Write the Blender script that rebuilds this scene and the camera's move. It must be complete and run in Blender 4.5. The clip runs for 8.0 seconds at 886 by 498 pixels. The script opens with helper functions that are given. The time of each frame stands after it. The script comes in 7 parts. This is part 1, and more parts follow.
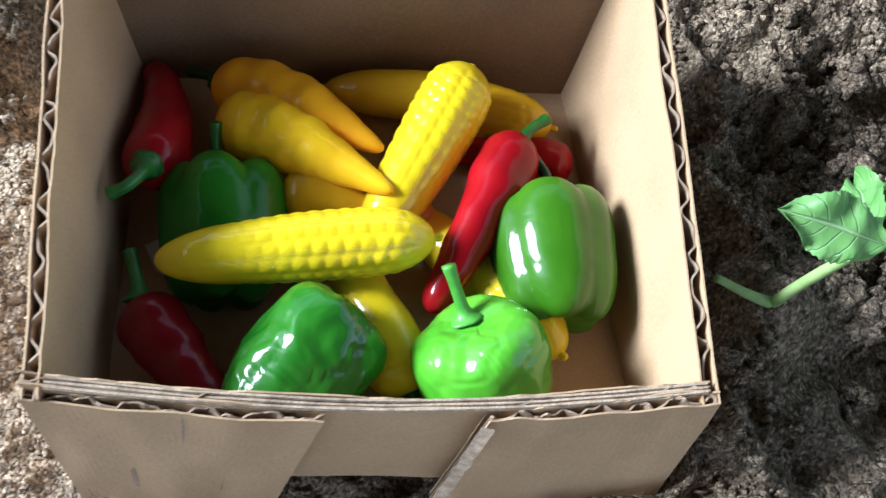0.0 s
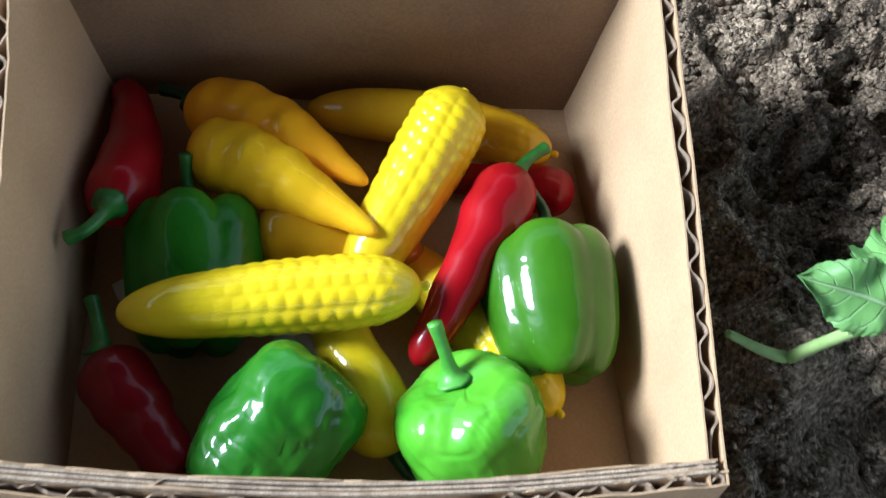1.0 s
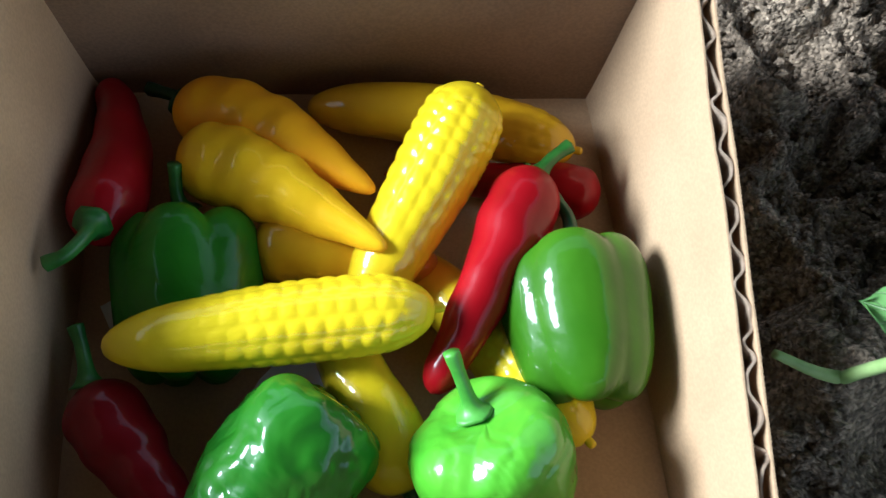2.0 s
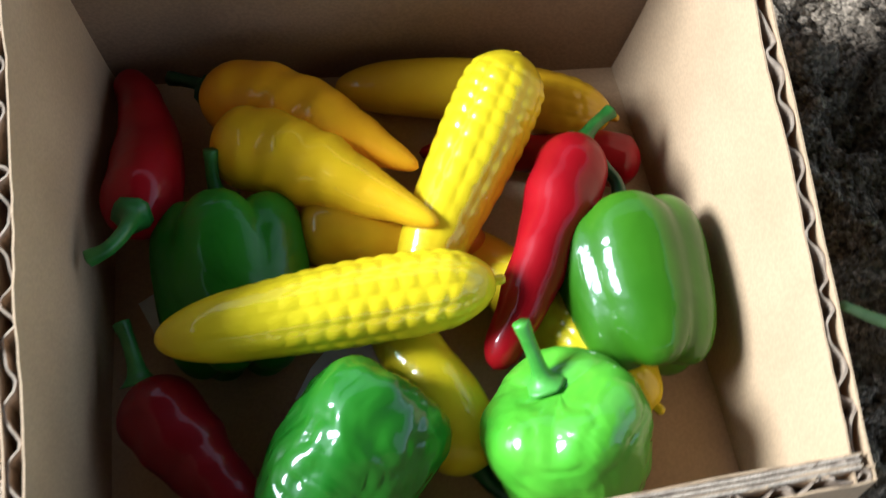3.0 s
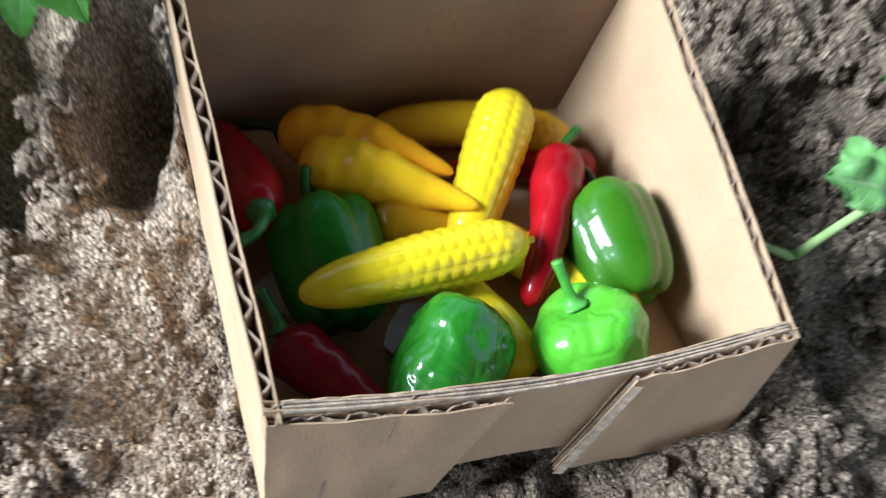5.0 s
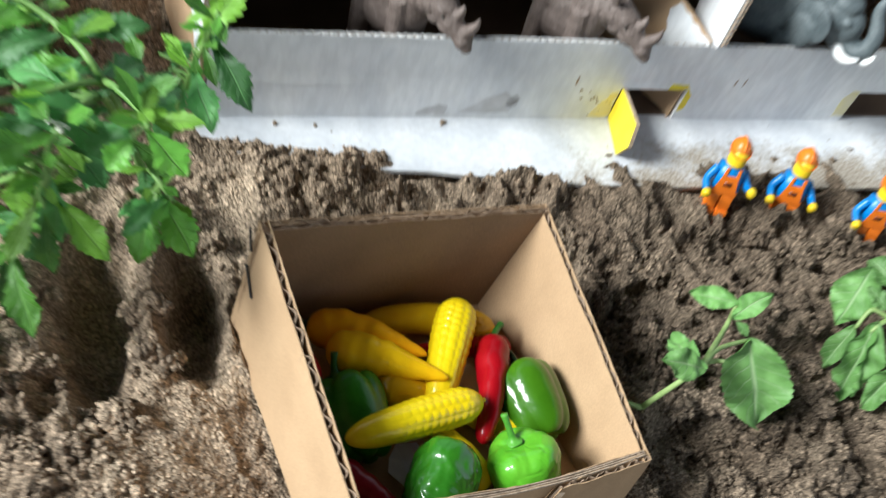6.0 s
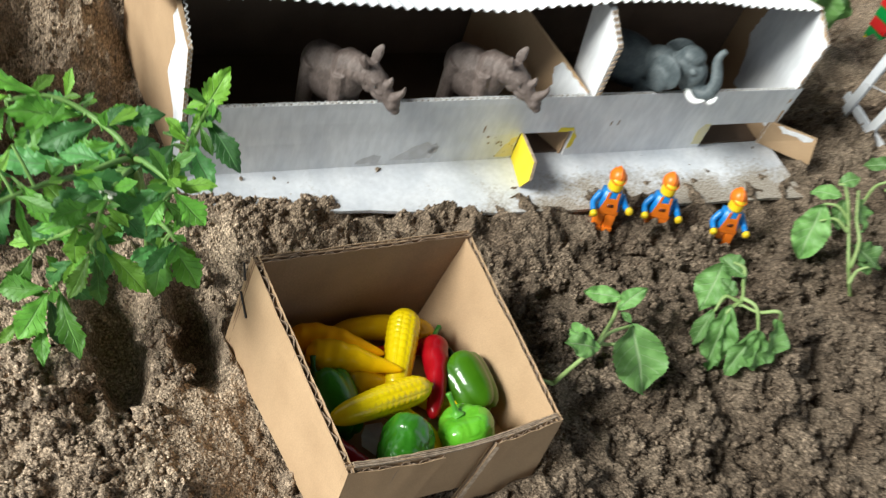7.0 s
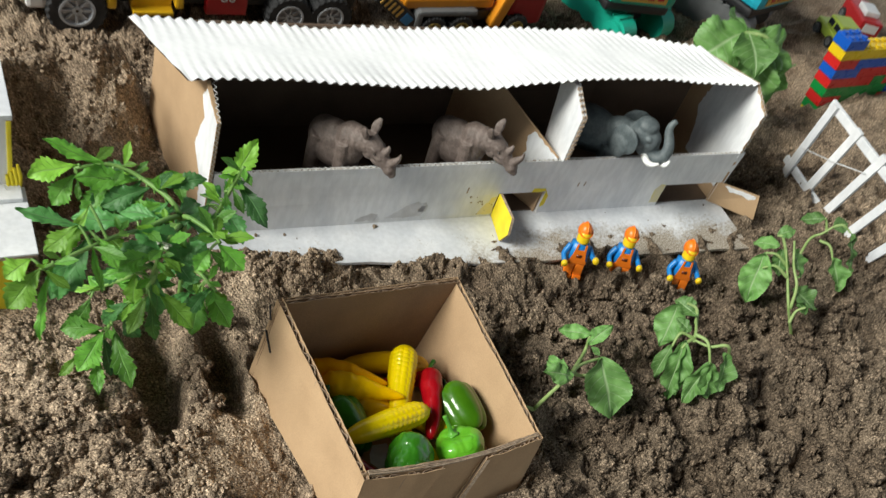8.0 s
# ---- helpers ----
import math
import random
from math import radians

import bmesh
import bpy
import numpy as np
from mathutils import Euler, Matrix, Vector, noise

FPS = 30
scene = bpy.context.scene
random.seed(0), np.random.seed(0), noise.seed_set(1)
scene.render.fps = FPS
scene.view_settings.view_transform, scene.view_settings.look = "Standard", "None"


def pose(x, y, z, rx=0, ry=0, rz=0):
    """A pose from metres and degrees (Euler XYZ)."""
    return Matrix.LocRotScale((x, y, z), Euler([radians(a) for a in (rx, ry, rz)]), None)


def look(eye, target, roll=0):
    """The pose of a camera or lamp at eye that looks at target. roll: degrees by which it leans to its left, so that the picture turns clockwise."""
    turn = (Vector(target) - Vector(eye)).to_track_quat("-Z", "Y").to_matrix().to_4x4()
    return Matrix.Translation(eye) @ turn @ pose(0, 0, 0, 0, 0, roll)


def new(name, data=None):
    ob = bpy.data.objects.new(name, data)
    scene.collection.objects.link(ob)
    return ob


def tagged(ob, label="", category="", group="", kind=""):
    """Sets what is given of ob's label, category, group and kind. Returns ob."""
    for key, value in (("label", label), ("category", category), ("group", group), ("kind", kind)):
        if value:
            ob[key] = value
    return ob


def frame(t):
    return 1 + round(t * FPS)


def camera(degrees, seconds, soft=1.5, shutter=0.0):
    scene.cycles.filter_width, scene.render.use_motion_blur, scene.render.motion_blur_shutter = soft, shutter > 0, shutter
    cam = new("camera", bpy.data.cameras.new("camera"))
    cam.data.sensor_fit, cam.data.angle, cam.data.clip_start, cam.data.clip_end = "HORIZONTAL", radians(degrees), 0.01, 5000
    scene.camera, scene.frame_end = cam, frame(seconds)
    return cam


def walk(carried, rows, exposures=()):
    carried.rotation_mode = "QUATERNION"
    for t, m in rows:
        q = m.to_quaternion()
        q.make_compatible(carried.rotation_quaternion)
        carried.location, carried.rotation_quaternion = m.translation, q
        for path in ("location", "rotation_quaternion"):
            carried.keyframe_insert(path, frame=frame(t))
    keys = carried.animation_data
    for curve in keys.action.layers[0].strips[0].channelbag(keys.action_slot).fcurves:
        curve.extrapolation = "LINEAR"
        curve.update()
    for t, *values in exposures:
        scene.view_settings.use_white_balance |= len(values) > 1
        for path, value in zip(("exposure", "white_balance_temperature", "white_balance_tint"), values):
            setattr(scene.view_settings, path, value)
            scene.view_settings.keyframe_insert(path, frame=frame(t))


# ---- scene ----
cam = camera(49.0, 8.0, soft=1.3, shutter=0.8)
PATH = [
    (0, (0.017, -0.094, 0.19), (-0.023, 0.814, -1.591), -6.9),
    (0.5, (0.021, -0.087, 0.186), (-0.028, 0.796, -1.608), -7.4),
    (1, (0.022, -0.073, 0.184), (-0.048, 0.75, -1.638), -8.7),
    (1.2, (0.023, -0.071, 0.181), (-0.053, 0.751, -1.641), -9.4),
    (2.5, (0.019, -0.054, 0.171), (-0.091, 0.662, -1.693), -14.6),
    (3, (0.007, -0.06, 0.169), (-0.02, 0.689, -1.685), -10.7),
    (3.5, (-0.003, -0.068, 0.174), (0.094, 0.707, -1.667), -4.9),
    (4, (-0.015, -0.072, 0.18), (0.177, 0.723, -1.646), -0.4),
    (4.2, (-0.019, -0.072, 0.185), (0.204, 0.696, -1.648), 2.2),
    (5.3, (-0.06, -0.107, 0.237), (0.446, 0.803, -1.47), 12.6),
    (5.5, (-0.073, -0.109, 0.261), (0.544, 0.802, -1.41), 17.0),
    (6, (-0.119, -0.123, 0.304), (0.689, 0.857, -1.241), 21.5),
    (6.5, (-0.15, -0.147, 0.341), (0.754, 0.835, -1.149), 22.2),
    (7, (-0.171, -0.167, 0.368), (0.808, 0.791, -1.09), 22.2),
    (7.5, (-0.197, -0.184, 0.396), (0.831, 0.791, -1.014), 22.1),
    (8, (-0.218, -0.201, 0.408), (0.843, 0.819, -0.945), 21.9),
]
walk(cam, [(t, look(eye, target, roll)) for t, eye, target, roll in PATH],
     exposures=[(0.0, 1.29, 5200, 3), (1.0, 1.17, 5200, 2), (4.2, 1.18, 5200, 1), (5.5, 1.05, 5100, 3), (6.0, 0.69, 5950, 3), (6.5, 0.52, 6250, 3), (7.5, 0.36, 6400, 3), (8.0, 0.18, 6550, 3)])

# ---- world and sun ----
SUN = Vector((-0.76, 0.13, 0.60)).normalized()
world = bpy.data.worlds.new("sky")
scene.world = world
world.use_nodes = True
wn = world.node_tree
wn.nodes.clear()
sky = wn.nodes.new("ShaderNodeTexSky")
sky.sky_type, sky.sun_disc = "NISHITA", False
sky.sun_elevation = math.asin(SUN.z)
sky.sun_rotation = math.atan2(SUN.x, SUN.y)
pale = wn.nodes.new("ShaderNodeHueSaturation")
pale.inputs["Saturation"].default_value = 0.35
bg = wn.nodes.new("ShaderNodeBackground")
bg.inputs["Strength"].default_value = 0.13
wo = wn.nodes.new("ShaderNodeOutputWorld")
wn.links.new(sky.outputs[0], pale.inputs["Color"])
wn.links.new(pale.outputs[0], bg.inputs["Color"])
wn.links.new(bg.outputs[0], wo.inputs["Surface"])

sun = new("sun", bpy.data.lights.new("sun", "SUN"))
sun.data.energy, sun.data.angle, sun.data.color = 3.9, radians(20), (1.0, 0.97, 0.93)
sun.matrix_world = look(SUN, (0, 0, 0))


# ---- materials ----
def surface(name, c1, c2, scale=60.0, rough=0.6, rough2=None, bump=0.0, bump_scale=400.0, metal=0.0, coat=0.0, coat_rough=0.05,
            fine=0.0, fine_scale=900.0, stretch=(1, 1, 1), per_object=0.0, subsurface=0.0, mix_at=(0.35, 0.65), spec=0.5, crease=0.0, crease_scale=90.0):
    """A procedural surface: two colours mixed by a cloudy pattern, a finer grain, uneven gloss and a fine relief."""
    m = bpy.data.materials.new(name)
    m.use_nodes = True
    t = m.node_tree
    b = t.nodes["Principled BSDF"]
    co = t.nodes.new("ShaderNodeTexCoord")
    mp = t.nodes.new("ShaderNodeMapping")
    mp.inputs["Scale"].default_value = stretch
    t.links.new(co.outputs["Object"], mp.inputs["Vector"])
    n1 = t.nodes.new("ShaderNodeTexNoise")
    n1.inputs["Scale"].default_value, n1.inputs["Detail"].default_value = scale, 5
    t.links.new(mp.outputs[0], n1.inputs["Vector"])
    ra = t.nodes.new("ShaderNodeValToRGB")
    ra.color_ramp.elements[0].position, ra.color_ramp.elements[1].position = mix_at
    ra.color_ramp.elements[0].color, ra.color_ramp.elements[1].color = (*c1, 1), (*c2, 1)
    t.links.new(n1.outputs["Fac"], ra.inputs["Fac"])
    colour = ra.outputs["Color"]
    if fine:
        n2 = t.nodes.new("ShaderNodeTexNoise")
        n2.inputs["Scale"].default_value, n2.inputs["Detail"].default_value = fine_scale, 3
        t.links.new(mp.outputs[0], n2.inputs["Vector"])
        mr = t.nodes.new("ShaderNodeMapRange")
        mr.inputs["From Min"].default_value, mr.inputs["From Max"].default_value = 0.37, 0.63
        mr.inputs["To Min"].default_value, mr.inputs["To Max"].default_value = 1 - fine, 1 + fine
        t.links.new(n2.outputs["Fac"], mr.inputs["Value"])
        mu = t.nodes.new("ShaderNodeVectorMath")
        mu.operation = "SCALE"
        t.links.new(colour, mu.inputs[0])
        t.links.new(mr.outputs[0], mu.inputs["Scale"])
        colour = mu.outputs[0]
    if per_object:
        oi = t.nodes.new("ShaderNodeObjectInfo")
        mr2 = t.nodes.new("ShaderNodeMapRange")
        mr2.inputs["To Min"].default_value, mr2.inputs["To Max"].default_value = 1 - per_object, 1 + per_object
        t.links.new(oi.outputs["Random"], mr2.inputs["Value"])
        mu2 = t.nodes.new("ShaderNodeVectorMath")
        mu2.operation = "SCALE"
        t.links.new(colour, mu2.inputs[0])
        t.links.new(mr2.outputs[0], mu2.inputs["Scale"])
        colour = mu2.outputs[0]
    t.links.new(colour, b.inputs["Base Color"])
    rr = t.nodes.new("ShaderNodeMapRange")
    rr.inputs["To Min"].default_value, rr.inputs["To Max"].default_value = rough, rough if rough2 is None else rough2
    t.links.new(n1.outputs["Fac"], rr.inputs["Value"])
    t.links.new(rr.outputs[0], b.inputs["Roughness"])
    b.inputs["Metallic"].default_value = metal
    b.inputs["Specular IOR Level"].default_value = spec
    b.inputs["Coat Weight"].default_value, b.inputs["Coat Roughness"].default_value = coat, coat_rough
    if subsurface:
        b.inputs["Subsurface Weight"].default_value = subsurface
        b.inputs["Subsurface Radius"].default_value = (0.002, 0.002, 0.001)
    if bump:
        n3 = t.nodes.new("ShaderNodeTexNoise")
        n3.inputs["Scale"].default_value, n3.inputs["Detail"].default_value = bump_scale, 6
        t.links.new(mp.outputs[0], n3.inputs["Vector"])
        bp = t.nodes.new("ShaderNodeBump")
        bp.inputs["Strength"].default_value, bp.inputs["Distance"].default_value = 1.0, bump
        t.links.new(n3.outputs["Fac"], bp.inputs["Height"])
        if crease:
            n4 = t.nodes.new("ShaderNodeTexNoise")
            n4.inputs["Scale"].default_value, n4.inputs["Detail"].default_value, n4.inputs["Distortion"].default_value = crease_scale, 2.5, 0.7
            t.links.new(co.outputs["Object"], n4.inputs["Vector"])
            b4 = t.nodes.new("ShaderNodeBump")
            b4.inputs["Strength"].default_value, b4.inputs["Distance"].default_value = 1.0, crease
            t.links.new(n4.outputs["Fac"], b4.inputs["Height"])
            t.links.new(b4.outputs[0], bp.inputs["Normal"])
            t.links.new(bp.outputs[0], b.inputs["Coat Normal"])
        t.links.new(bp.outputs[0], b.inputs["Normal"])
    return m


def plastic(name, colour, dark=0.85, rough=0.3, per_object=0.0):
    return surface(name, tuple(c * dark for c in colour), colour, scale=90, rough=rough, rough2=rough + 0.12, bump=0.00006, bump_scale=300, per_object=per_object)


M_CARD = surface("kraft cardboard", (0.425, 0.279, 0.158), (0.488, 0.326, 0.188), 45, 0.75, 0.85, 0.00006, 900, fine=0.06, fine_scale=1700)
# kraft of the other walls, darkened to stand for shade on the back wall
M_CARD_SHADE = surface("kraft darkened for back wall shade", (0.205, 0.125, 0.070), (0.255, 0.158, 0.091), 45, 0.75, 0.85, 0.00005, 900, fine=0.10, fine_scale=1600)
M_CARD_EDGE = surface("cut cardboard edge", (0.30, 0.22, 0.155), (0.52, 0.40, 0.29), 500, 0.85, 0.9, 0.0001, 1500, fine=0.2, fine_scale=3000)
M_FLUTE = surface("corrugated fluting", (0.25, 0.175, 0.115), (0.35, 0.255, 0.18), 400, 0.85, 0.9, fine=0.1)
M_INK = surface("black marker ink", (0.012, 0.011, 0.012), (0.03, 0.028, 0.03), 300, 0.5, 0.6)
M_WHITE = surface("brushed white paint on card", (0.66, 0.67, 0.70), (0.82, 0.82, 0.83), 45, 0.55, 0.7, 0.00012, 250, fine=0.05, fine_scale=300, stretch=(1, 1, 0.35))
M_WHITE_EDGE = surface("white painted card edge", (0.55, 0.53, 0.50), (0.8, 0.79, 0.77), 300, 0.7, 0.8, 0.0001, 900)
M_YELLOW_PAINT = surface("yellow poster paint", (0.72, 0.56, 0.02), (0.82, 0.68, 0.03), 80, 0.55, 0.7, 0.0001, 400)

M_CORN = surface("glossy yellow plastic", (0.80, 0.565, 0.001), (0.86, 0.655, 0.002), 70, 0.45, 0.55, 0.00004, 500, coat=0.75, coat_rough=0.06, spec=0.12, crease=0.0005, crease_scale=120)
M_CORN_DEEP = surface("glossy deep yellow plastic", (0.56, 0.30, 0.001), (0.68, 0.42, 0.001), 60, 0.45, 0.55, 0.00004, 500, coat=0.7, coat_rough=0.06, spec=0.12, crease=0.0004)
M_ORANGE_CHILI = surface("glossy amber plastic", (0.88, 0.36, 0.001), (0.95, 0.46, 0.001), 70, 0.45, 0.55, 0.00004, 500, coat=0.38, coat_rough=0.07, spec=0.10, crease=0.0005, crease_scale=70)
M_AMBER = surface("glossy yellow amber plastic", (0.92, 0.48, 0.001), (0.96, 0.58, 0.001), 70, 0.45, 0.55, 0.00004, 500, coat=0.38, coat_rough=0.07, spec=0.10, crease=0.0005, crease_scale=70)
M_RED = surface("glossy red plastic", (0.255, 0.001, 0.005), (0.34, 0.002, 0.008), 80, 0.45, 0.55, 0.00004, 500, coat=0.42, coat_rough=0.09, spec=0.10, crease=0.0006, crease_scale=75)
M_DARK_RED = surface("glossy dark red plastic", (0.125, 0.001, 0.004), (0.185, 0.002, 0.007), 80, 0.45, 0.55, 0.00004, 500, coat=0.42, coat_rough=0.09, spec=0.10, crease=0.0005, crease_scale=110)
M_GREEN_DARK = surface("glossy dark green plastic", (0.022, 0.130, 0.005), (0.042, 0.205, 0.008), 60, 0.4, 0.5, 0.00004, 500, coat=0.34, coat_rough=0.08, spec=0.12, crease=0.0008, crease_scale=95)
M_GREEN_MID = surface("glossy green plastic", (0.037, 0.126, 0.003), (0.062, 0.180, 0.006), 60, 0.4, 0.5, 0.00004, 500, coat=0.65, coat_rough=0.06, spec=0.12, crease=0.0005, crease_scale=85)
M_GREEN_CREASED = surface("glossy creased green plastic", (0.022, 0.128, 0.007), (0.042, 0.195, 0.010), 60, 0.4, 0.5, 0.00004, 500, coat=0.9, coat_rough=0.07, spec=0.15, crease=0.0026, crease_scale=70)
M_GREEN_LIGHT = surface("glossy bright green plastic", (0.092, 0.35, 0.016), (0.150, 0.45, 0.028), 60, 0.4, 0.5, 0.00004, 500, coat=0.8, coat_rough=0.08, spec=0.15, crease=0.0014, crease_scale=85)
M_STEM = surface("green plastic stem", (0.022, 0.115, 0.014), (0.05, 0.19, 0.028), 300, 0.35, 0.45, 0.0001, 500)
M_STEM_LIGHT = surface("bright green plastic stem", (0.07, 0.27, 0.025), (0.12, 0.37, 0.045), 300, 0.35, 0.45, 0.0001, 500)
M_STEM_DARK = surface("dark green plastic stem", (0.008, 0.05, 0.014), (0.018, 0.085, 0.024), 300, 0.35, 0.45, 0.0001, 500)

M_SAND = surface("damp crumbly sand", (0.246, 0.178, 0.123), (0.505, 0.388, 0.277), 26, 0.9, 0.97, 0.0020, 700, fine=0.40, fine_scale=1050, mix_at=(0.3, 0.7), spec=0.2)


def dark_patch(m, dark):
    """The sand round the seedlings is darker, with an uneven border."""
    t = m.node_tree
    b = t.nodes["Principled BSDF"]
    link = b.inputs["Base Color"].links[0]
    source = link.from_socket
    co = t.nodes.new("ShaderNodeTexCoord")
    nz = t.nodes.new("ShaderNodeTexNoise")
    nz.inputs["Scale"].default_value, nz.inputs["Detail"].default_value = 16, 6
    t.links.new(co.outputs["Object"], nz.inputs["Vector"])
    xyz = t.nodes.new("ShaderNodeSeparateXYZ")
    t.links.new(co.outputs["Object"], xyz.inputs[0])
    slant_y = t.nodes.new("ShaderNodeMath")
    slant_y.operation = "MULTIPLY_ADD"
    slant_y.inputs[1].default_value = -0.45
    t.links.new(xyz.outputs["Y"], slant_y.inputs[0])
    t.links.new(xyz.outputs["X"], slant_y.inputs[2])
    add = t.nodes.new("ShaderNodeMath")
    add.operation = "MULTIPLY_ADD"
    add.inputs[1].default_value = 0.16
    t.links.new(nz.outputs["Fac"], add.inputs[0])
    t.links.new(slant_y.outputs[0], add.inputs[2])
    mr = t.nodes.new("ShaderNodeMapRange")
    mr.inputs["From Min"].default_value, mr.inputs["From Max"].default_value = 0.06, 0.20
    mr.inputs["To Min"].default_value, mr.inputs["To Max"].default_value = 1.0, dark
    t.links.new(add.outputs[0], mr.inputs["Value"])
    pale_x = t.nodes.new("ShaderNodeMapRange")
    pale_x.inputs["From Min"].default_value, pale_x.inputs["From Max"].default_value = 0.33, 0.45
    t.links.new(xyz.outputs["X"], pale_x.inputs["Value"])
    most = t.nodes.new("ShaderNodeMath")
    most.operation = "MAXIMUM"
    t.links.new(mr.outputs[0], most.inputs[0])
    t.links.new(pale_x.outputs[0], most.inputs[1])
    sc = t.nodes.new("ShaderNodeVectorMath")
    sc.operation = "SCALE"
    t.links.new(source, sc.inputs[0])
    t.links.new(most.outputs[0], sc.inputs["Scale"])
    t.links.new(sc.outputs[0], b.inputs["Base Color"])


def grains(m, scale, low, high, depth):
    """Single grains of sand: each one lighter or darker than the next and rounded."""
    t = m.node_tree
    b = t.nodes["Principled BSDF"]
    source = b.inputs["Base Color"].links[0].from_socket
    under = b.inputs["Normal"].links[0].from_socket
    co = t.nodes.new("ShaderNodeTexCoord")
    vo = t.nodes.new("ShaderNodeTexVoronoi")
    vo.inputs["Scale"].default_value = scale
    t.links.new(co.outputs["Object"], vo.inputs["Vector"])
    sep = t.nodes.new("ShaderNodeSeparateXYZ")
    t.links.new(vo.outputs["Color"], sep.inputs[0])
    skew = t.nodes.new("ShaderNodeMath")
    skew.operation = "POWER"
    skew.inputs[1].default_value = 1.6
    t.links.new(sep.outputs["X"], skew.inputs[0])
    mr = t.nodes.new("ShaderNodeMapRange")
    mr.inputs["To Min"].default_value, mr.inputs["To Max"].default_value = low, high
    t.links.new(skew.outputs[0], mr.inputs["Value"])
    sc = t.nodes.new("ShaderNodeVectorMath")
    sc.operation = "SCALE"
    t.links.new(source, sc.inputs[0])
    t.links.new(mr.outputs[0], sc.inputs["Scale"])
    t.links.new(sc.outputs[0], b.inputs["Base Color"])
    bp = t.nodes.new("ShaderNodeBump")
    bp.invert = True
    bp.inputs["Strength"].default_value, bp.inputs["Distance"].default_value = 1.0, depth
    t.links.new(vo.outputs["Distance"], bp.inputs["Height"])
    t.links.new(under, bp.inputs["Normal"])
    t.links.new(bp.outputs[0], b.inputs["Normal"])


grains(M_SAND, 980, 0.66, 1.58, 0.0010)
dark_patch(M_SAND, 0.51)
M_CRUMB = surface("loose damp sand crumbs", (0.256, 0.186, 0.129), (0.52, 0.398, 0.285), 26, 0.9, 0.97, 0.0016, 1500, fine=0.45, fine_scale=1300, mix_at=(0.3, 0.7), spec=0.2)


def vary_islands(m, low, high):
    """Each loose crumb is a little lighter or darker than the next."""
    t = m.node_tree
    b = t.nodes["Principled BSDF"]
    source = b.inputs["Base Color"].links[0].from_socket
    geo = t.nodes.new("ShaderNodeNewGeometry")
    mr = t.nodes.new("ShaderNodeMapRange")
    mr.inputs["To Min"].default_value, mr.inputs["To Max"].default_value = low, high
    t.links.new(geo.outputs["Random Per Island"], mr.inputs["Value"])
    sc = t.nodes.new("ShaderNodeVectorMath")
    sc.operation = "SCALE"
    t.links.new(source, sc.inputs[0])
    t.links.new(mr.outputs[0], sc.inputs["Scale"])
    t.links.new(sc.outputs[0], b.inputs["Base Color"])


grains(M_CRUMB, 1100, 0.65, 1.6, 0.0006)
dark_patch(M_CRUMB, 0.55)
vary_islands(M_CRUMB, 0.60, 1.50)


# ---- builders ----
ORIGIN = {}


def thing(name, at, label, category, group="", kind=""):
    """An empty at the base of a thing; its parts are given in world metres."""
    ob = new(name)
    ob.empty_display_size = 0.005
    ob.location = at
    ORIGIN[ob] = Vector(at)
    return tagged(ob, label, category, group, kind)


def solid(name, verts, faces, material, parent=None, smooth=False, label=""):
    """One mesh object from vertices in world metres and faces; material: one, or a list with an index for each face."""
    base = ORIGIN.get(parent, Vector((0, 0, 0))) if parent else Vector((0, 0, 0))
    me = bpy.data.meshes.new(name)
    me.from_pydata([tuple(Vector(v) - base) for v in verts], [], faces)
    mats, index = material if isinstance(material, tuple) else ([material], None)
    for m in mats:
        me.materials.append(m)
    if index is not None:
        me.polygons.foreach_set("material_index", index)
    if smooth:
        me.polygons.foreach_set("use_smooth", [True] * len(me.polygons))
    me.update()
    ob = new(name, me)
    if parent:
        ob.parent = parent
        ORIGIN[ob] = base
    if label:
        ob["label"] = label
    return ob


def part(name, bm, material, parent, label="", smooth=False):
    """A bmesh in world metres, linked as one mesh under a thing or a part."""
    bm.verts.index_update()
    v = [tuple(x.co) for x in bm.verts]
    f = [[x.index for x in p.verts] for p in bm.faces]
    bm.free()
    return solid(name, v, f, material, parent, smooth, label)


def grid_faces(rows, cols, wrap=False):
    out = []
    for i in range(rows - 1):
        for j in range(cols if wrap else cols - 1):
            k = (j + 1) % cols
            out.append((i * cols + j, i * cols + k, (i + 1) * cols + k, (i + 1) * cols + j))
    return out


def spline(points, n):
    """n points along a smooth curve through the given ones."""
    p = np.array(points, float)
    if len(p) == 2:
        p = np.array([p[0], (p[0] + p[1]) / 2, p[1]])
    p = np.vstack([2 * p[0] - p[1], p, 2 * p[-1] - p[-2]])
    out = []
    for s in np.linspace(0, len(p) - 3, n):
        i = min(int(s), len(p) - 4)
        u = s - i
        a, b, c, d = p[i:i + 4]
        out.append(0.5 * (2 * b + (c - a) * u + (2 * a - 5 * b + 4 * c - d) * u * u + (3 * b - a - 3 * c + d) * u ** 3))
    return np.array(out)


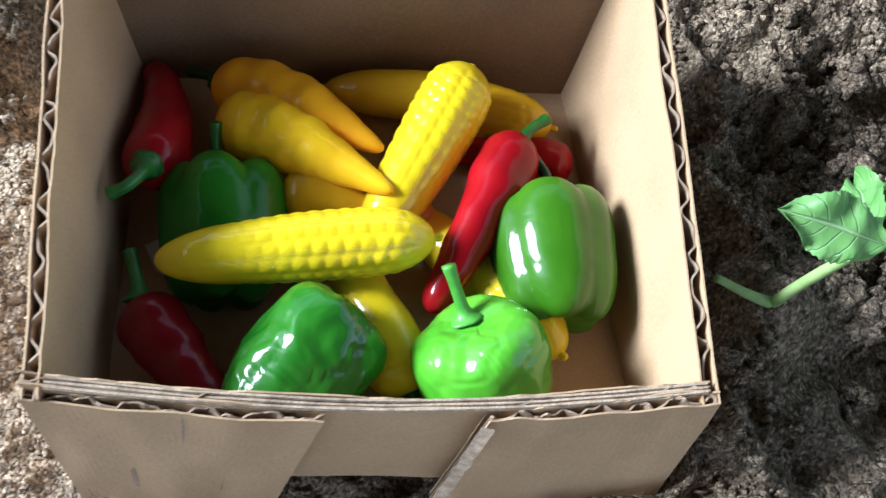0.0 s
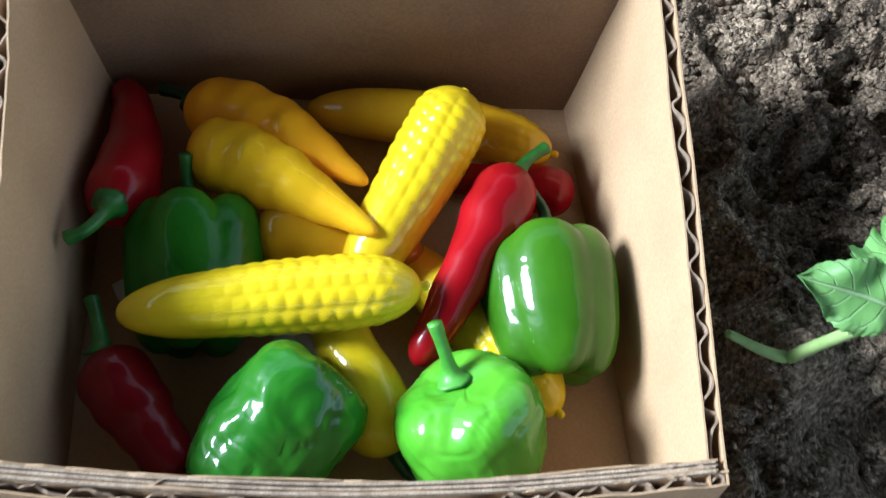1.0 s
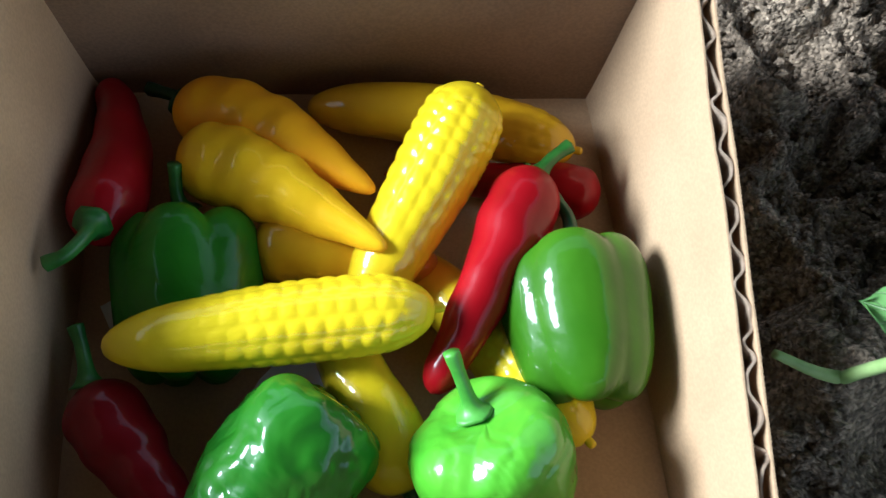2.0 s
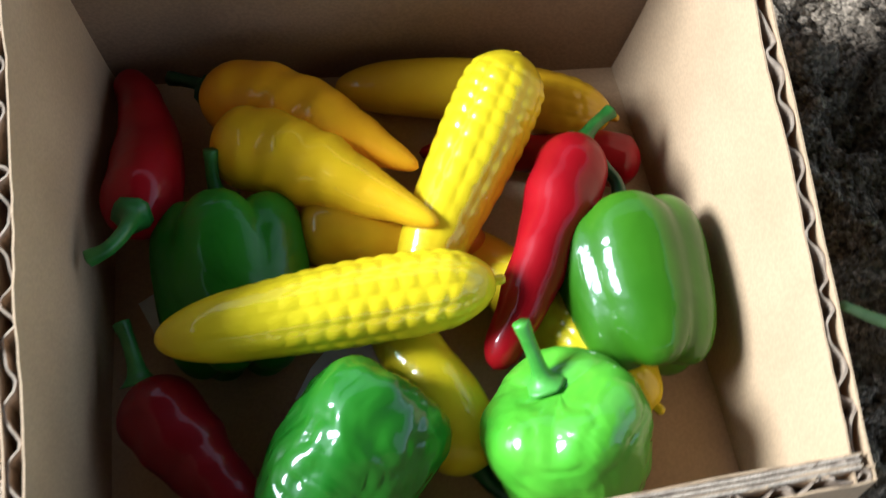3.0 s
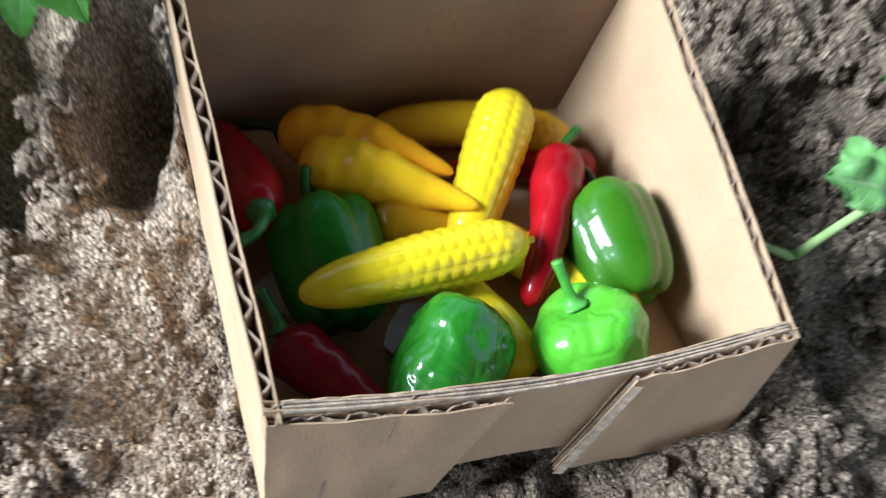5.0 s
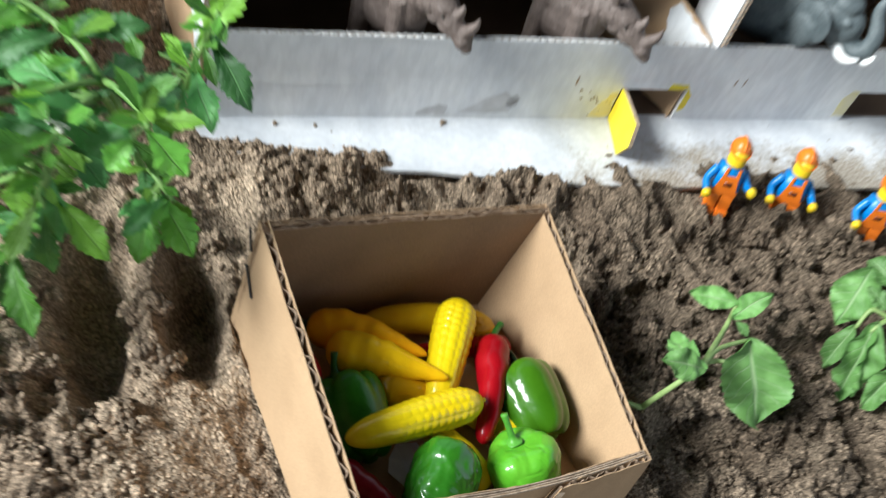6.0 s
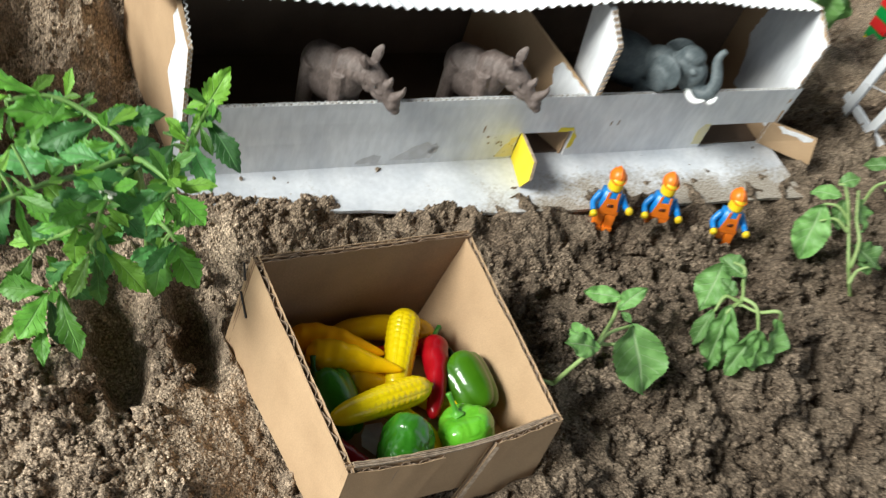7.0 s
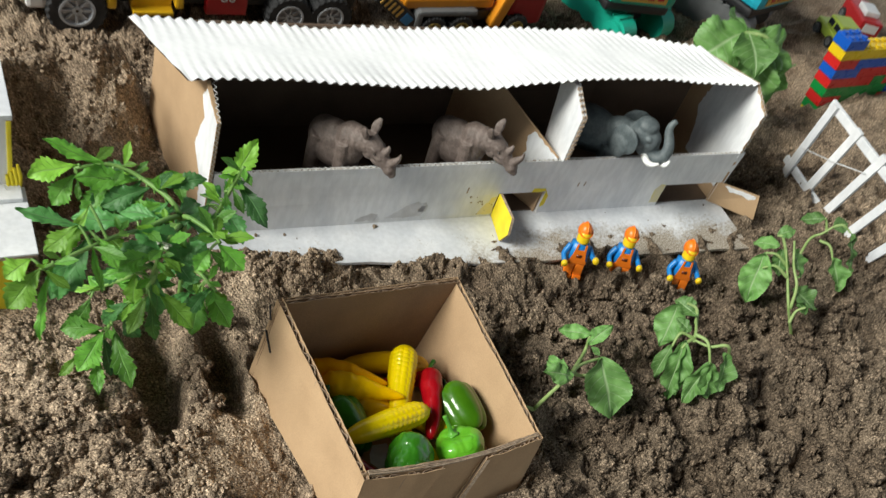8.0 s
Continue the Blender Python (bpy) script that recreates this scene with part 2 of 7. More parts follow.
def sweep(points, radius, n=40, ring=24, shape=None, flat=1.0, closed=True):
    """Verts and faces of a tube along a curve. radius(s) for s in 0..1; shape(s, angle) scales it; flat squashes it across."""
    c = spline(points, n)
    tang = np.gradient(c, axis=0)
    tang /= np.linalg.norm(tang, axis=1)[:, None]
    up = np.array((0.0, 0.0, 1.0)) if abs(tang[0][2]) < 0.9 else np.array((0.0, 1.0, 0.0))
    verts, side = [], np.cross(tang[0], up)
    side /= np.linalg.norm(side)
    for i, s in enumerate(np.linspace(0, 1, n)):
        side = side - tang[i] * (side @ tang[i])
        side /= np.linalg.norm(side)
        top = np.cross(side, tang[i])
        for j in range(ring):
            a = 2 * math.pi * j / ring
            r = radius(s) * (shape(s, a) if shape else 1.0)
            verts.append(tuple(c[i] + side * (r * math.cos(a)) + top * (r * flat * math.sin(a))))
    faces = grid_faces(n, ring, True)
    if closed:
        faces += [tuple(range(ring))[::-1], tuple(range((n - 1) * ring, n * ring))]
    return verts, faces


def merge(*pieces):
    """Joins several (verts, faces) pairs."""
    v, f = [], []
    for pv, pf in pieces:
        k = len(v)
        v += list(pv)
        f += [tuple(i + k for i in q) for q in pf]
    return v, f


def block(lo, hi, m=None, bevel=0.0):
    """Verts and faces of a box from corner lo to corner hi, with bevelled edges, moved by m."""
    bm = bmesh.new()
    bmesh.ops.create_cube(bm, size=1.0)
    lo, hi = Vector(lo), Vector(hi)
    for v in bm.verts:
        v.co = Vector((lo[i] + (v.co[i] + 0.5) * (hi[i] - lo[i]) for i in range(3)))
    if bevel:
        bmesh.ops.bevel(bm, geom=list(bm.edges), offset=bevel, segments=2, affect="EDGES", profile=0.6)
    if m is not None:
        bmesh.ops.transform(bm, matrix=m, verts=bm.verts)
    bm.verts.index_update()
    out = [tuple(v.co) for v in bm.verts], [tuple(x.index for x in p.verts) for p in bm.faces]
    bm.free()
    return out


def extrude_outline(outline, depth, m):
    """Verts and faces of a flat outline (x, z) with thickness depth along y, moved by m."""
    n = len(outline)
    v = [m @ Vector((x, 0, z)) for x, z in outline] + [m @ Vector((x, depth, z)) for x, z in outline]
    f = [tuple(range(n)), tuple(range(n, 2 * n))[::-1]] + [(i, i + n, (i + 1) % n + n, (i + 1) % n) for i in range(n)]
    return [tuple(x) for x in v], f


def ellipsoid(centre, size, m=None, seg=24, rings=14):
    m = m or Matrix()
    v, f = [], []
    for i in range(rings + 1):
        p = math.pi * i / rings
        for j in range(seg):
            a = 2 * math.pi * j / seg
            v.append(tuple(Vector(centre) + m.to_3x3() @ Vector((size[0] * math.sin(p) * math.cos(a), size[1] * math.sin(p) * math.sin(a), size[2] * math.cos(p)))))
    return v, grid_faces(rings + 1, seg, True)


def smoothstep(a, b, x):
    t = np.clip((x - a) / (b - a), 0, 1)
    return t * t * (3 - 2 * t)


def value_noise(x, y, seed):
    """Smooth noise in 0..1 at unit cells, for arrays."""
    xi, yi = np.floor(x).astype(np.int64), np.floor(y).astype(np.int64)
    fx, fy = x - xi, y - yi
    fx, fy = fx * fx * fx * (fx * (fx * 6 - 15) + 10), fy * fy * fy * (fy * (fy * 6 - 15) + 10)

    def corner(i, j):
        h = (i * 374761393 + j * 668265263 + seed * 974634777) & 0xFFFFFFFF
        h = ((h ^ (h >> 13)) * 1274126177) & 0xFFFFFFFF
        return ((h ^ (h >> 16)) & 0xFFFF) / 65535.0

    return (corner(xi, yi) * (1 - fx) + corner(xi + 1, yi) * fx) * (1 - fy) + (corner(xi, yi + 1) * (1 - fx) + corner(xi + 1, yi + 1) * fx) * fy


def fbm(x, y, octaves, seed, gain=0.5):
    total, amp, norm = 0, 1.0, 0
    for k in range(octaves):
        total = total + amp * value_noise(x * 2 ** k, y * 2 ** k, seed + k * 17)
        norm += amp
        amp *= gain
    return total / norm

# ---- ground ----
# the barn stands along this line: its front face starts at BARN and runs along BU, its depth along BV
BARN, BU, BV = Vector((-0.037, 0.149, 0.0)), Vector((0.9852, -0.1713, 0)), Vector((0.1713, 0.9852, 0))
SLAB_Z = 0.0085


def box_floor(x, y):
    return 0.0110 - 0.160 * x - 0.100 * y


def bump_at(x, y, cx, cy, rx, ry, turn=0.0):
    c, s = math.cos(turn), math.sin(turn)
    u, v = ((x - cx) * c + (y - cy) * s) / rx, (-(x - cx) * s + (y - cy) * c) / ry
    return np.exp(-(u * u + v * v))


def pit(x, y, cx, cy, rx, ry, turn=0.0):
    """A hollow with a flat bottom, steep sides and an uneven rim."""
    c, s = math.cos(turn), math.sin(turn)
    u, v = ((x - cx) * c + (y - cy) * s) / rx, (-(x - cx) * s + (y - cy) * c) / ry
    r = (u * u + v * v) * (1 + 1.1 * (fbm(x * 75 + 3, y * 75, 3, 53) - 0.5))
    return np.exp(-np.clip(r, 0, 20) ** 2.2)


def hollow(x, y):
    """Where the footprints beside the box are, from 0 to 1."""
    return pit(x, y, -0.096, 0.058, 0.0135, 0.036, -0.20) + pit(x, y, -0.065, 0.058, 0.0105, 0.024, -0.24)


def ground_height(x, y):
    """The broad shape of the sand, in metres."""
    h = 0.022 * smoothstep(0.03, -0.10, x) * smoothstep(0.30, 0.10, y)
    # a bank with a steep face behind the weed
    edge = 0.218 + 0.48 * (x + 0.1226) + 0.012 * (fbm(x * 40, y * 40, 2, 19) - 0.5)
    bank = smoothstep(-0.042, 0.010, y - edge) * smoothstep(-0.024, -0.050, x + 0.25 * (y - 0.25) * (y > 0.25)) * smoothstep(0.312, 0.256, y)
    h = h * (1 - bank) + 0.056 * bank - 0.016 * bump_at(x, y, -0.105, 0.196, 0.035, 0.018, 0.45)
    h = h - 0.034 * pit(x, y, -0.100, 0.236, 0.032, 0.019, 0.35) + 0.008 * bump_at(x, y, -0.055, 0.20, 0.02, 0.04)
    # footprints beside the box
    h = h - 0.034 * pit(x, y, -0.096, 0.058, 0.0135, 0.036, -0.20) - 0.027 * pit(x, y, -0.065, 0.058, 0.0105, 0.024, -0.24) - 0.008 * pit(x, y, -0.1155, 0.032, 0.0045, 0.010, -0.3)
    h = h + 0.007 * bump_at(x, y, -0.0825, 0.052, 0.0045, 0.018, -0.3)
    h = h + 0.010 * bump_at(x, y, 0.43, 0.015, 0.03, 0.03) + 0.03 * bump_at(x, y, 0.58, 0.13, 0.06, 0.05)
    h = h + 0.009 * bump_at(x, y, 0.20, -0.055, 0.03, 0.018, 0.4) - 0.009 * bump_at(x, y, 0.235, -0.015, 0.03, 0.010, 0.9)
    h = h + 0.006 * bump_at(x, y, 0.285, -0.045, 0.03, 0.03) - 0.008 * bump_at(x, y, 0.27, -0.02, 0.014, 0.010)
    h = h + 0.017 * bump_at(x, y, 0.0755, -0.0245, 0.011, 0.012)
    h = h - 0.011 * pit(x, y, 0.236, -0.062, 0.005, 0.016, -0.5) - 0.012 * pit(x, y, 0.306, -0.047, 0.004, 0.008, 0.3) - 0.010 * pit(x, y, 0.196, -0.062, 0.005, 0.014, -0.3) - 0.010 * pit(x, y, 0.262, -0.030, 0.012, 0.005, -0.6)
    h = h + bank * (1 - bank) * 0.022 * (fbm(x * 55, y * 55, 3, 29) - 0.35)
    far = smoothstep(0.9, 0.25, np.hypot(x - 0.15, y - 0.05))
    h = h + far * 0.014 * (fbm(x * 18 + 3, y * 18 + 7, 3, 5) - 0.5) + far * 0.013 * (0.4 + 0.6 * smoothstep(-0.05, 0.03, x)) * (0.6 - 2 * np.abs(fbm(x * 48, y * 48, 3, 11) - 0.5) ** 0.8)
    return h


def billow(x, y, scale, seed):
    """Rounded lumps with sharp creases between, in 0..1."""
    return np.abs(2 * value_noise(x * scale, y * scale, seed) - 1) ** 0.8


def axis(lo, hi, step, reach, growth):
    mid = list(np.arange(lo, hi, step))
    a, d = mid[-1], step
    up = []
    while a < reach:
        d *= growth
        a += d
        up.append(a)
    a, d = mid[0], step
    down = []
    while a > -reach:
        d *= growth
        a -= d
        down.append(a)
    return np.array(down[::-1] + mid + up)


def build_ground():
    gx, gy = axis(-0.20, 0.44, 0.0009, 60, 1.045), axis(-0.13, 0.31, 0.0009, 60, 1.04)
    x, y = np.meshgrid(gx, gy)
    h = ground_height(x, y)
    # clods and crumbs: rounded lumps heaped over one another
    rng = np.random.default_rng(4)
    lumps = np.zeros_like(h)
    rough = fbm(x * 330, y * 330, 2, 77) ** 1.5
    patch = fbm(gx[None, :] * 30 + 9, gy[:, None] * 30 + 2, 3, 31)
    for k in range(36000):
        cx, cy = rng.uniform(-0.26, 0.58), rng.uniform(-0.18, 0.40)
        r = 0.0014 + 0.0042 * rng.random() ** 2.6 + (0.006 * rng.random() if rng.random() < 0.03 else 0)
        i0, i1 = np.searchsorted(gy, cy - r), np.searchsorted(gy, cy + r)
        j0, j1 = np.searchsorted(gx, cx - r), np.searchsorted(gx, cx + r)
        if i1 <= i0 or j1 <= j0 or patch[i0, j0] < 0.26 + 0.25 * rng.random():
            continue
        q = 1 - ((x[i0:i1, j0:j1] - cx) ** 2 + (y[i0:i1, j0:j1] - cy) ** 2) / (r * r) - 0.9 * rough[i0:i1, j0:j1]
        z = np.clip(q, 0, 1) ** 0.6 * r * rng.uniform(0.7, 1.3)
        lumps[i0:i1, j0:j1] = np.maximum(lumps[i0:i1, j0:j1], z + 0.35 * lumps[i0:i1, j0:j1] * (q > 0))
    # larger broken clods, thickest beyond the seedlings
    big = np.zeros_like(h)
    for k in range(5200):
        cx, cy = rng.uniform(-0.24, 0.50), rng.uniform(-0.16, 0.34)
        zone = cx > 0.10 and cy < 0.05
        if rng.random() > (0.45 if zone else 0.25 if cx > 0 else 0.10):
            continue
        r = 0.0024 + 0.0048 * rng.random() ** 2
        squash, turn, tall = rng.uniform(0.6, 1.0), rng.uniform(0, 3.1), rng.uniform(0.6, 1.3)
        i0, i1 = np.searchsorted(gy, cy - r), np.searchsorted(gy, cy + r)
        j0, j1 = np.searchsorted(gx, cx - r), np.searchsorted(gx, cx + r)
        if i1 <= i0 or j1 <= j0:
            continue
        dx, dy = x[i0:i1, j0:j1] - cx, y[i0:i1, j0:j1] - cy
        a, b = dx * math.cos(turn) + dy * math.sin(turn), (dy * math.cos(turn) - dx * math.sin(turn)) / squash
        q = 1 - (a * a + b * b) / (r * r) - 0.7 * rough[i0:i1, j0:j1]
        big[i0:i1, j0:j1] = np.maximum(big[i0:i1, j0:j1], np.clip(q, 0, 1) ** 0.5 * r * tall)
    near = smoothstep(1.0, 0.4, np.hypot(x - 0.15, y - 0.05))
    clods = smoothstep(0.42, 0.62, fbm(x * 22 + 4, y * 22 + 1, 3, 23))
    wx, wy = x + 0.004 * (fbm(x * 90, y * 90, 2, 61) - 0.5), y + 0.004 * (fbm(x * 90 + 5, y * 90, 2, 62) - 0.5)
    furrow = smoothstep(0.10, 0.18, x) * smoothstep(0.04, -0.01, y)
    bu, bv = (x - BARN.x) * BU.x + (y - BARN.y) * BU.y, (x - BARN.x) * BV.x + (y - BARN.y) * BV.y
    calm = 1 - 0.75 * smoothstep(0.13, 0.18, bu) * smoothstep(0.42, 0.37, bu) * smoothstep(-0.062, -0.035, bv)
    calm = calm * (1 - 0.85 * np.clip(hollow(x, y), 0, 1))
    cauli = 0.0080 * billow(wx, wy, 60, 41) + 0.0046 * billow(wx, wy, 165, 42) + 0.0046 * billow(wx, wy, 330, 43)
    h = h + ((0.08 + 0.62 * clods) * (0.55 + 0.45 * smoothstep(-0.06, 0.0, x)) * lumps + big) * calm + near * (cauli * (0.12 + 0.88 * clods) * 0.5 + furrow * (0.009 * billow(wx + 0.3 * wy, wy, 34, 46) - 0.004) + 0.0011 * billow(x, y, 640, 44) - 0.0045) * calm
    # hollow under the cardboard box
    inside = smoothstep(0.062, 0.049, np.abs(x)) * smoothstep(0.064, 0.051, np.abs(y + 0.001))
    h = np.where(inside > 0, np.minimum(h, box_floor(x, y) - 0.0065 + 0.02 * (1 - inside)), h)
    # under the barn's slab, with thin drifts of sand lying on the part in front of its wall
    u = (x - BARN.x) * BU.x + (y - BARN.y) * BU.y
    v = (x - BARN.x) * BV.x + (y - BARN.y) * BV.y
    front = -0.021 - 0.115 * np.clip(u, 0, 0.17) - 0.03 * np.clip(u - 0.17, 0, 1)
    ridge = np.exp(-((v - front + 0.002) / 0.010) ** 2) * smoothstep(-0.03, 0.0, u) * smoothstep(0.17, 0.11, u)
    h = h + ridge * (0.0015 + 0.005 * fbm(x * 70 + 2, y * 70, 3, 81))
    h = h + 0.0050 * np.exp(-((v - front + 0.008) / 0.018) ** 2) * smoothstep(0.12, 0.17, u) * smoothstep(0.42, 0.36, u)
    over = smoothstep(-0.004, 0.004, u) * smoothstep(0.37, 0.362, u) * smoothstep(front - 0.001, front + 0.004, v) * smoothstep(0.125, 0.118, v)
    spots = fbm(x * 45 + 5, y * 45, 4, 61)
    cover = smoothstep(0.135, 0.19, u) * smoothstep(-0.017, -0.042, v + 0.036 * (spots - 0.5))
    sheet = SLAB_Z - 0.0022 + 0.0052 * cover + 0.0034 * (fbm(x * 480, y * 480, 3, 97, 0.8) - 0.5) + 0.0008 * billow(x, y, 500, 45)
    sheet = np.where(v > -0.001, SLAB_Z - 0.006, sheet)
    edge = smoothstep(front + 0.013, front + 0.001, v) * (0.25 + smoothstep(0.40, 0.6, fbm(x * 60, y * 60 + 4, 3, 71))) * (0.35 + 0.65 * smoothstep(0.17, 0.12, u))
    sheet = sheet + np.clip(edge, 0, 1) * 0.006 * (v < 0)
    h = h * (1 - over) + np.minimum(h + 0.004 * cover, sheet + 0.35 * lumps * smoothstep(0.5, 1.0, cover)) * over
    me = bpy.data.meshes.new("ground")
    rows, cols = h.shape
    me.vertices.add(rows * cols)
    me.vertices.foreach_set("co", np.stack([x, y, h], axis=-1).astype(np.float32).ravel())
    idx = np.arange(rows * cols).reshape(rows, cols)
    quads = np.stack([idx[:-1, :-1], idx[:-1, 1:], idx[1:, 1:], idx[1:, :-1]], axis=-1).reshape(-1, 4)
    me.loops.add(quads.size)
    me.loops.foreach_set("vertex_index", quads.ravel().astype(np.int32))
    me.polygons.add(len(quads))
    me.polygons.foreach_set("loop_start", (np.arange(len(quads)) * 4).astype(np.int32))
    me.update(calc_edges=True)
    me.polygons.foreach_set("use_smooth", [True] * len(quads))
    me.materials.append(M_SAND)
    me.validate()
    tagged(new("ground", me), "damp grey-brown crumbly sand with clods and hollows", "sand", kind="structure")
    return gx, gy, h


def build_crumbs(gx, gy, h):
    """Loose crumbs of sand lying on the ground: small uneven lumps."""
    rng = np.random.default_rng(9)
    n = 78000
    px, py = rng.uniform(-0.21, 0.46, n), rng.uniform(-0.14, 0.34, n)
    keep = fbm(px * 34 + 4, py * 34 + 8, 4, 91) > 0.37 + 0.20 * rng.random(n)
    keep &= ~((np.abs(px) < 0.058) & (np.abs(py + 0.001) < 0.061))
    u = (px - BARN.x) * BU.x + (py - BARN.y) * BU.y
    v = (px - BARN.x) * BV.x + (py - BARN.y) * BV.y
    i, j = np.clip(np.searchsorted(gy, py), 0, len(gy) - 1), np.clip(np.searchsorted(gx, px), 0, len(gx) - 1)
    pz = h[i, j]
    on_slab = (u > -0.004) & (u < 0.37) & (v > -0.06) & (v < 0.10)
    keep &= ~(on_slab & ((v > -0.002) | (pz < SLAB_Z)) & (rng.random(n) > 0.012 * (v < -0.002)))
    pz = np.where(on_slab, np.maximum(pz, SLAB_Z), pz)
    keep &= ~((hollow(px, py) > 0.5) & (rng.random(n) > 0.15))
    px, py, pz, on_slab = px[keep], py[keep], pz[keep], on_slab[keep]
    r = 0.0004 + 0.0012 * rng.random(len(px)) ** 2.6
    r = np.where(on_slab & (px > 0.10), 0.5 * r, r)
    r = np.where((px > -0.095) & (px < 0) & (py < 0.05), 0.55 * r, r)
    # clods: heaps of grains stuck together
    for k in range(1500):
        zone = rng.random()
        if zone < 0.45:
            cx, cy = rng.uniform(0.09, 0.36), rng.uniform(-0.13, 0.05)
        elif zone < 0.75:
            cx, cy = rng.uniform(-0.20, -0.055), rng.uniform(-0.12, 0.07)
        else:
            cx, cy = rng.uniform(-0.20, 0.42), rng.uniform(-0.14, 0.33)
        cu, cv = (cx - BARN.x) * BU.x + (cy - BARN.y) * BU.y, (cx - BARN.x) * BV.x + (cy - BARN.y) * BV.y
        if (abs(cx) < 0.062 and abs(cy) < 0.064) or (-0.012 < cu < 0.38 and -0.062 < cv < 0.11) or hollow(np.array(cx), np.array(cy)) > 0.4 or (-0.092 < cx < 0 and cy < 0.03):
            continue
        size = 0.0016 + 0.0042 * rng.random() ** 2
        count = int(8 + 26 * (size / 0.0045) ** 2)
        base = h[min(np.searchsorted(gy, cy), len(gy) - 1), min(np.searchsorted(gx, cx), len(gx) - 1)]
        d = rng.normal(size=(count, 3))
        d /= np.linalg.norm(d, axis=1)[:, None]
        d *= size * rng.uniform(0.55, 1.05, (count, 1)) * np.array([1, rng.uniform(0.6, 1), rng.uniform(0.6, 0.95)])
        px, py, pz = np.r_[px, cx + d[:, 0]], np.r_[py, cy + d[:, 1]], np.r_[pz, base + 0.25 * size + np.abs(d[:, 2])]
        r = np.r_[r, rng.uniform(0.20, 0.42, count) * size + 0.0002]
    m = len(px)
    g = (1 + 5 ** 0.5) / 2
    ico = np.array([(-1, g, 0), (1, g, 0), (-1, -g, 0), (1, -g, 0), (0, -1, g), (0, 1, g), (0, -1, -g), (0, 1, -g), (g, 0, -1), (g, 0, 1), (-g, 0, -1), (-g, 0, 1)]) / math.sqrt(1 + g * g)
    tri = np.array([(0, 11, 5), (0, 5, 1), (0, 1, 7), (0, 7, 10), (0, 10, 11), (1, 5, 9), (5, 11, 4), (11, 10, 2), (10, 7, 6), (7, 1, 8), (3, 9, 4), (3, 4, 2), (3, 2, 6), (3, 6, 8), (3, 8, 9), (4, 9, 5), (2, 4, 11), (6, 2, 10), (8, 6, 7), (9, 8, 1)])
    verts = ico[None] * r[:, None, None] * rng.uniform(0.3, 1.6, (m, 12, 1)) * rng.uniform(0.7, 1.3, (m, 1, 3)) + np.stack([px, py, pz + 0.25 * r], axis=-1)[:, None, :]
    faces = (tri[None] + 12 * np.arange(m)[:, None, None]).reshape(-1, 3)
    me = bpy.data.meshes.new("sand_crumbs")
    me.vertices.add(m * 12)
    me.vertices.foreach_set("co", verts.astype(np.float32).ravel())
    me.loops.add(faces.size)
    me.loops.foreach_set("vertex_index", faces.ravel().astype(np.int32))
    me.polygons.add(len(faces))
    me.polygons.foreach_set("loop_start", (np.arange(len(faces)) * 3).astype(np.int32))
    me.update(calc_edges=True)
    me.polygons.foreach_set("use_smooth", [True] * len(faces))
    me.materials.append(M_CRUMB)
    tagged(new("sand_crumbs", me), "loose crumbs of damp grey-brown sand", "sand", kind="stuff")


build_crumbs(*build_ground())

# ---- the cardboard box ----
CARD = 0.0020
BOARD = 0.0029


def lerp(a, b, s):
    return Vector(a) * (1 - s) + Vector(b) * s


def card_sheet(a0, a1, b0, b1, off0, off1, out, nu=40, nv=6, wave=0.0, seed=0, warp=None):
    """A thin sheet of paper between the bottom line a0-a1 and the top line b0-b1, from off0 to off1 along out; wave: an uneven top."""
    v = []
    for off in (off0, off1):
        for j in range(nv + 1):
            for i in range(nu + 1):
                s, t = i / nu, j / nv
                p = lerp(lerp(a0, a1, s), lerp(b0, b1, s), t)
                p.z += wave * t * (noise.noise((s * 9 + seed, seed * 3.1, 0)) + 0.6 * noise.noise((s * 40 + seed, 7.0, 0)))
                p = warp(p, t) if warp else p
                p += Vector(out) * (off + 0.0004 * noise.noise((s * 5 + seed, t * 3, 2.0)))
                v.append(tuple(p))
    n = (nu + 1) * (nv + 1)
    f = grid_faces(nv + 1, nu + 1)
    f = f + [tuple(k + n for k in q[::-1]) for q in f]
    for i in range(nu):
        k = nv * (nu + 1) + i
        f.append((k, k + 1, k + 1 + n, k + n))
        f.append((i + n, i + 1 + n, i + 1, i))
    for j in range(nv):
        k = j * (nu + 1)
        f.append((k, k + nu + 1, k + nu + 1 + n, k + n))
        f.append((k + nu + n, k + 2 * nu + 1 + n, k + 2 * nu + 1, k + nu))
    return v, f


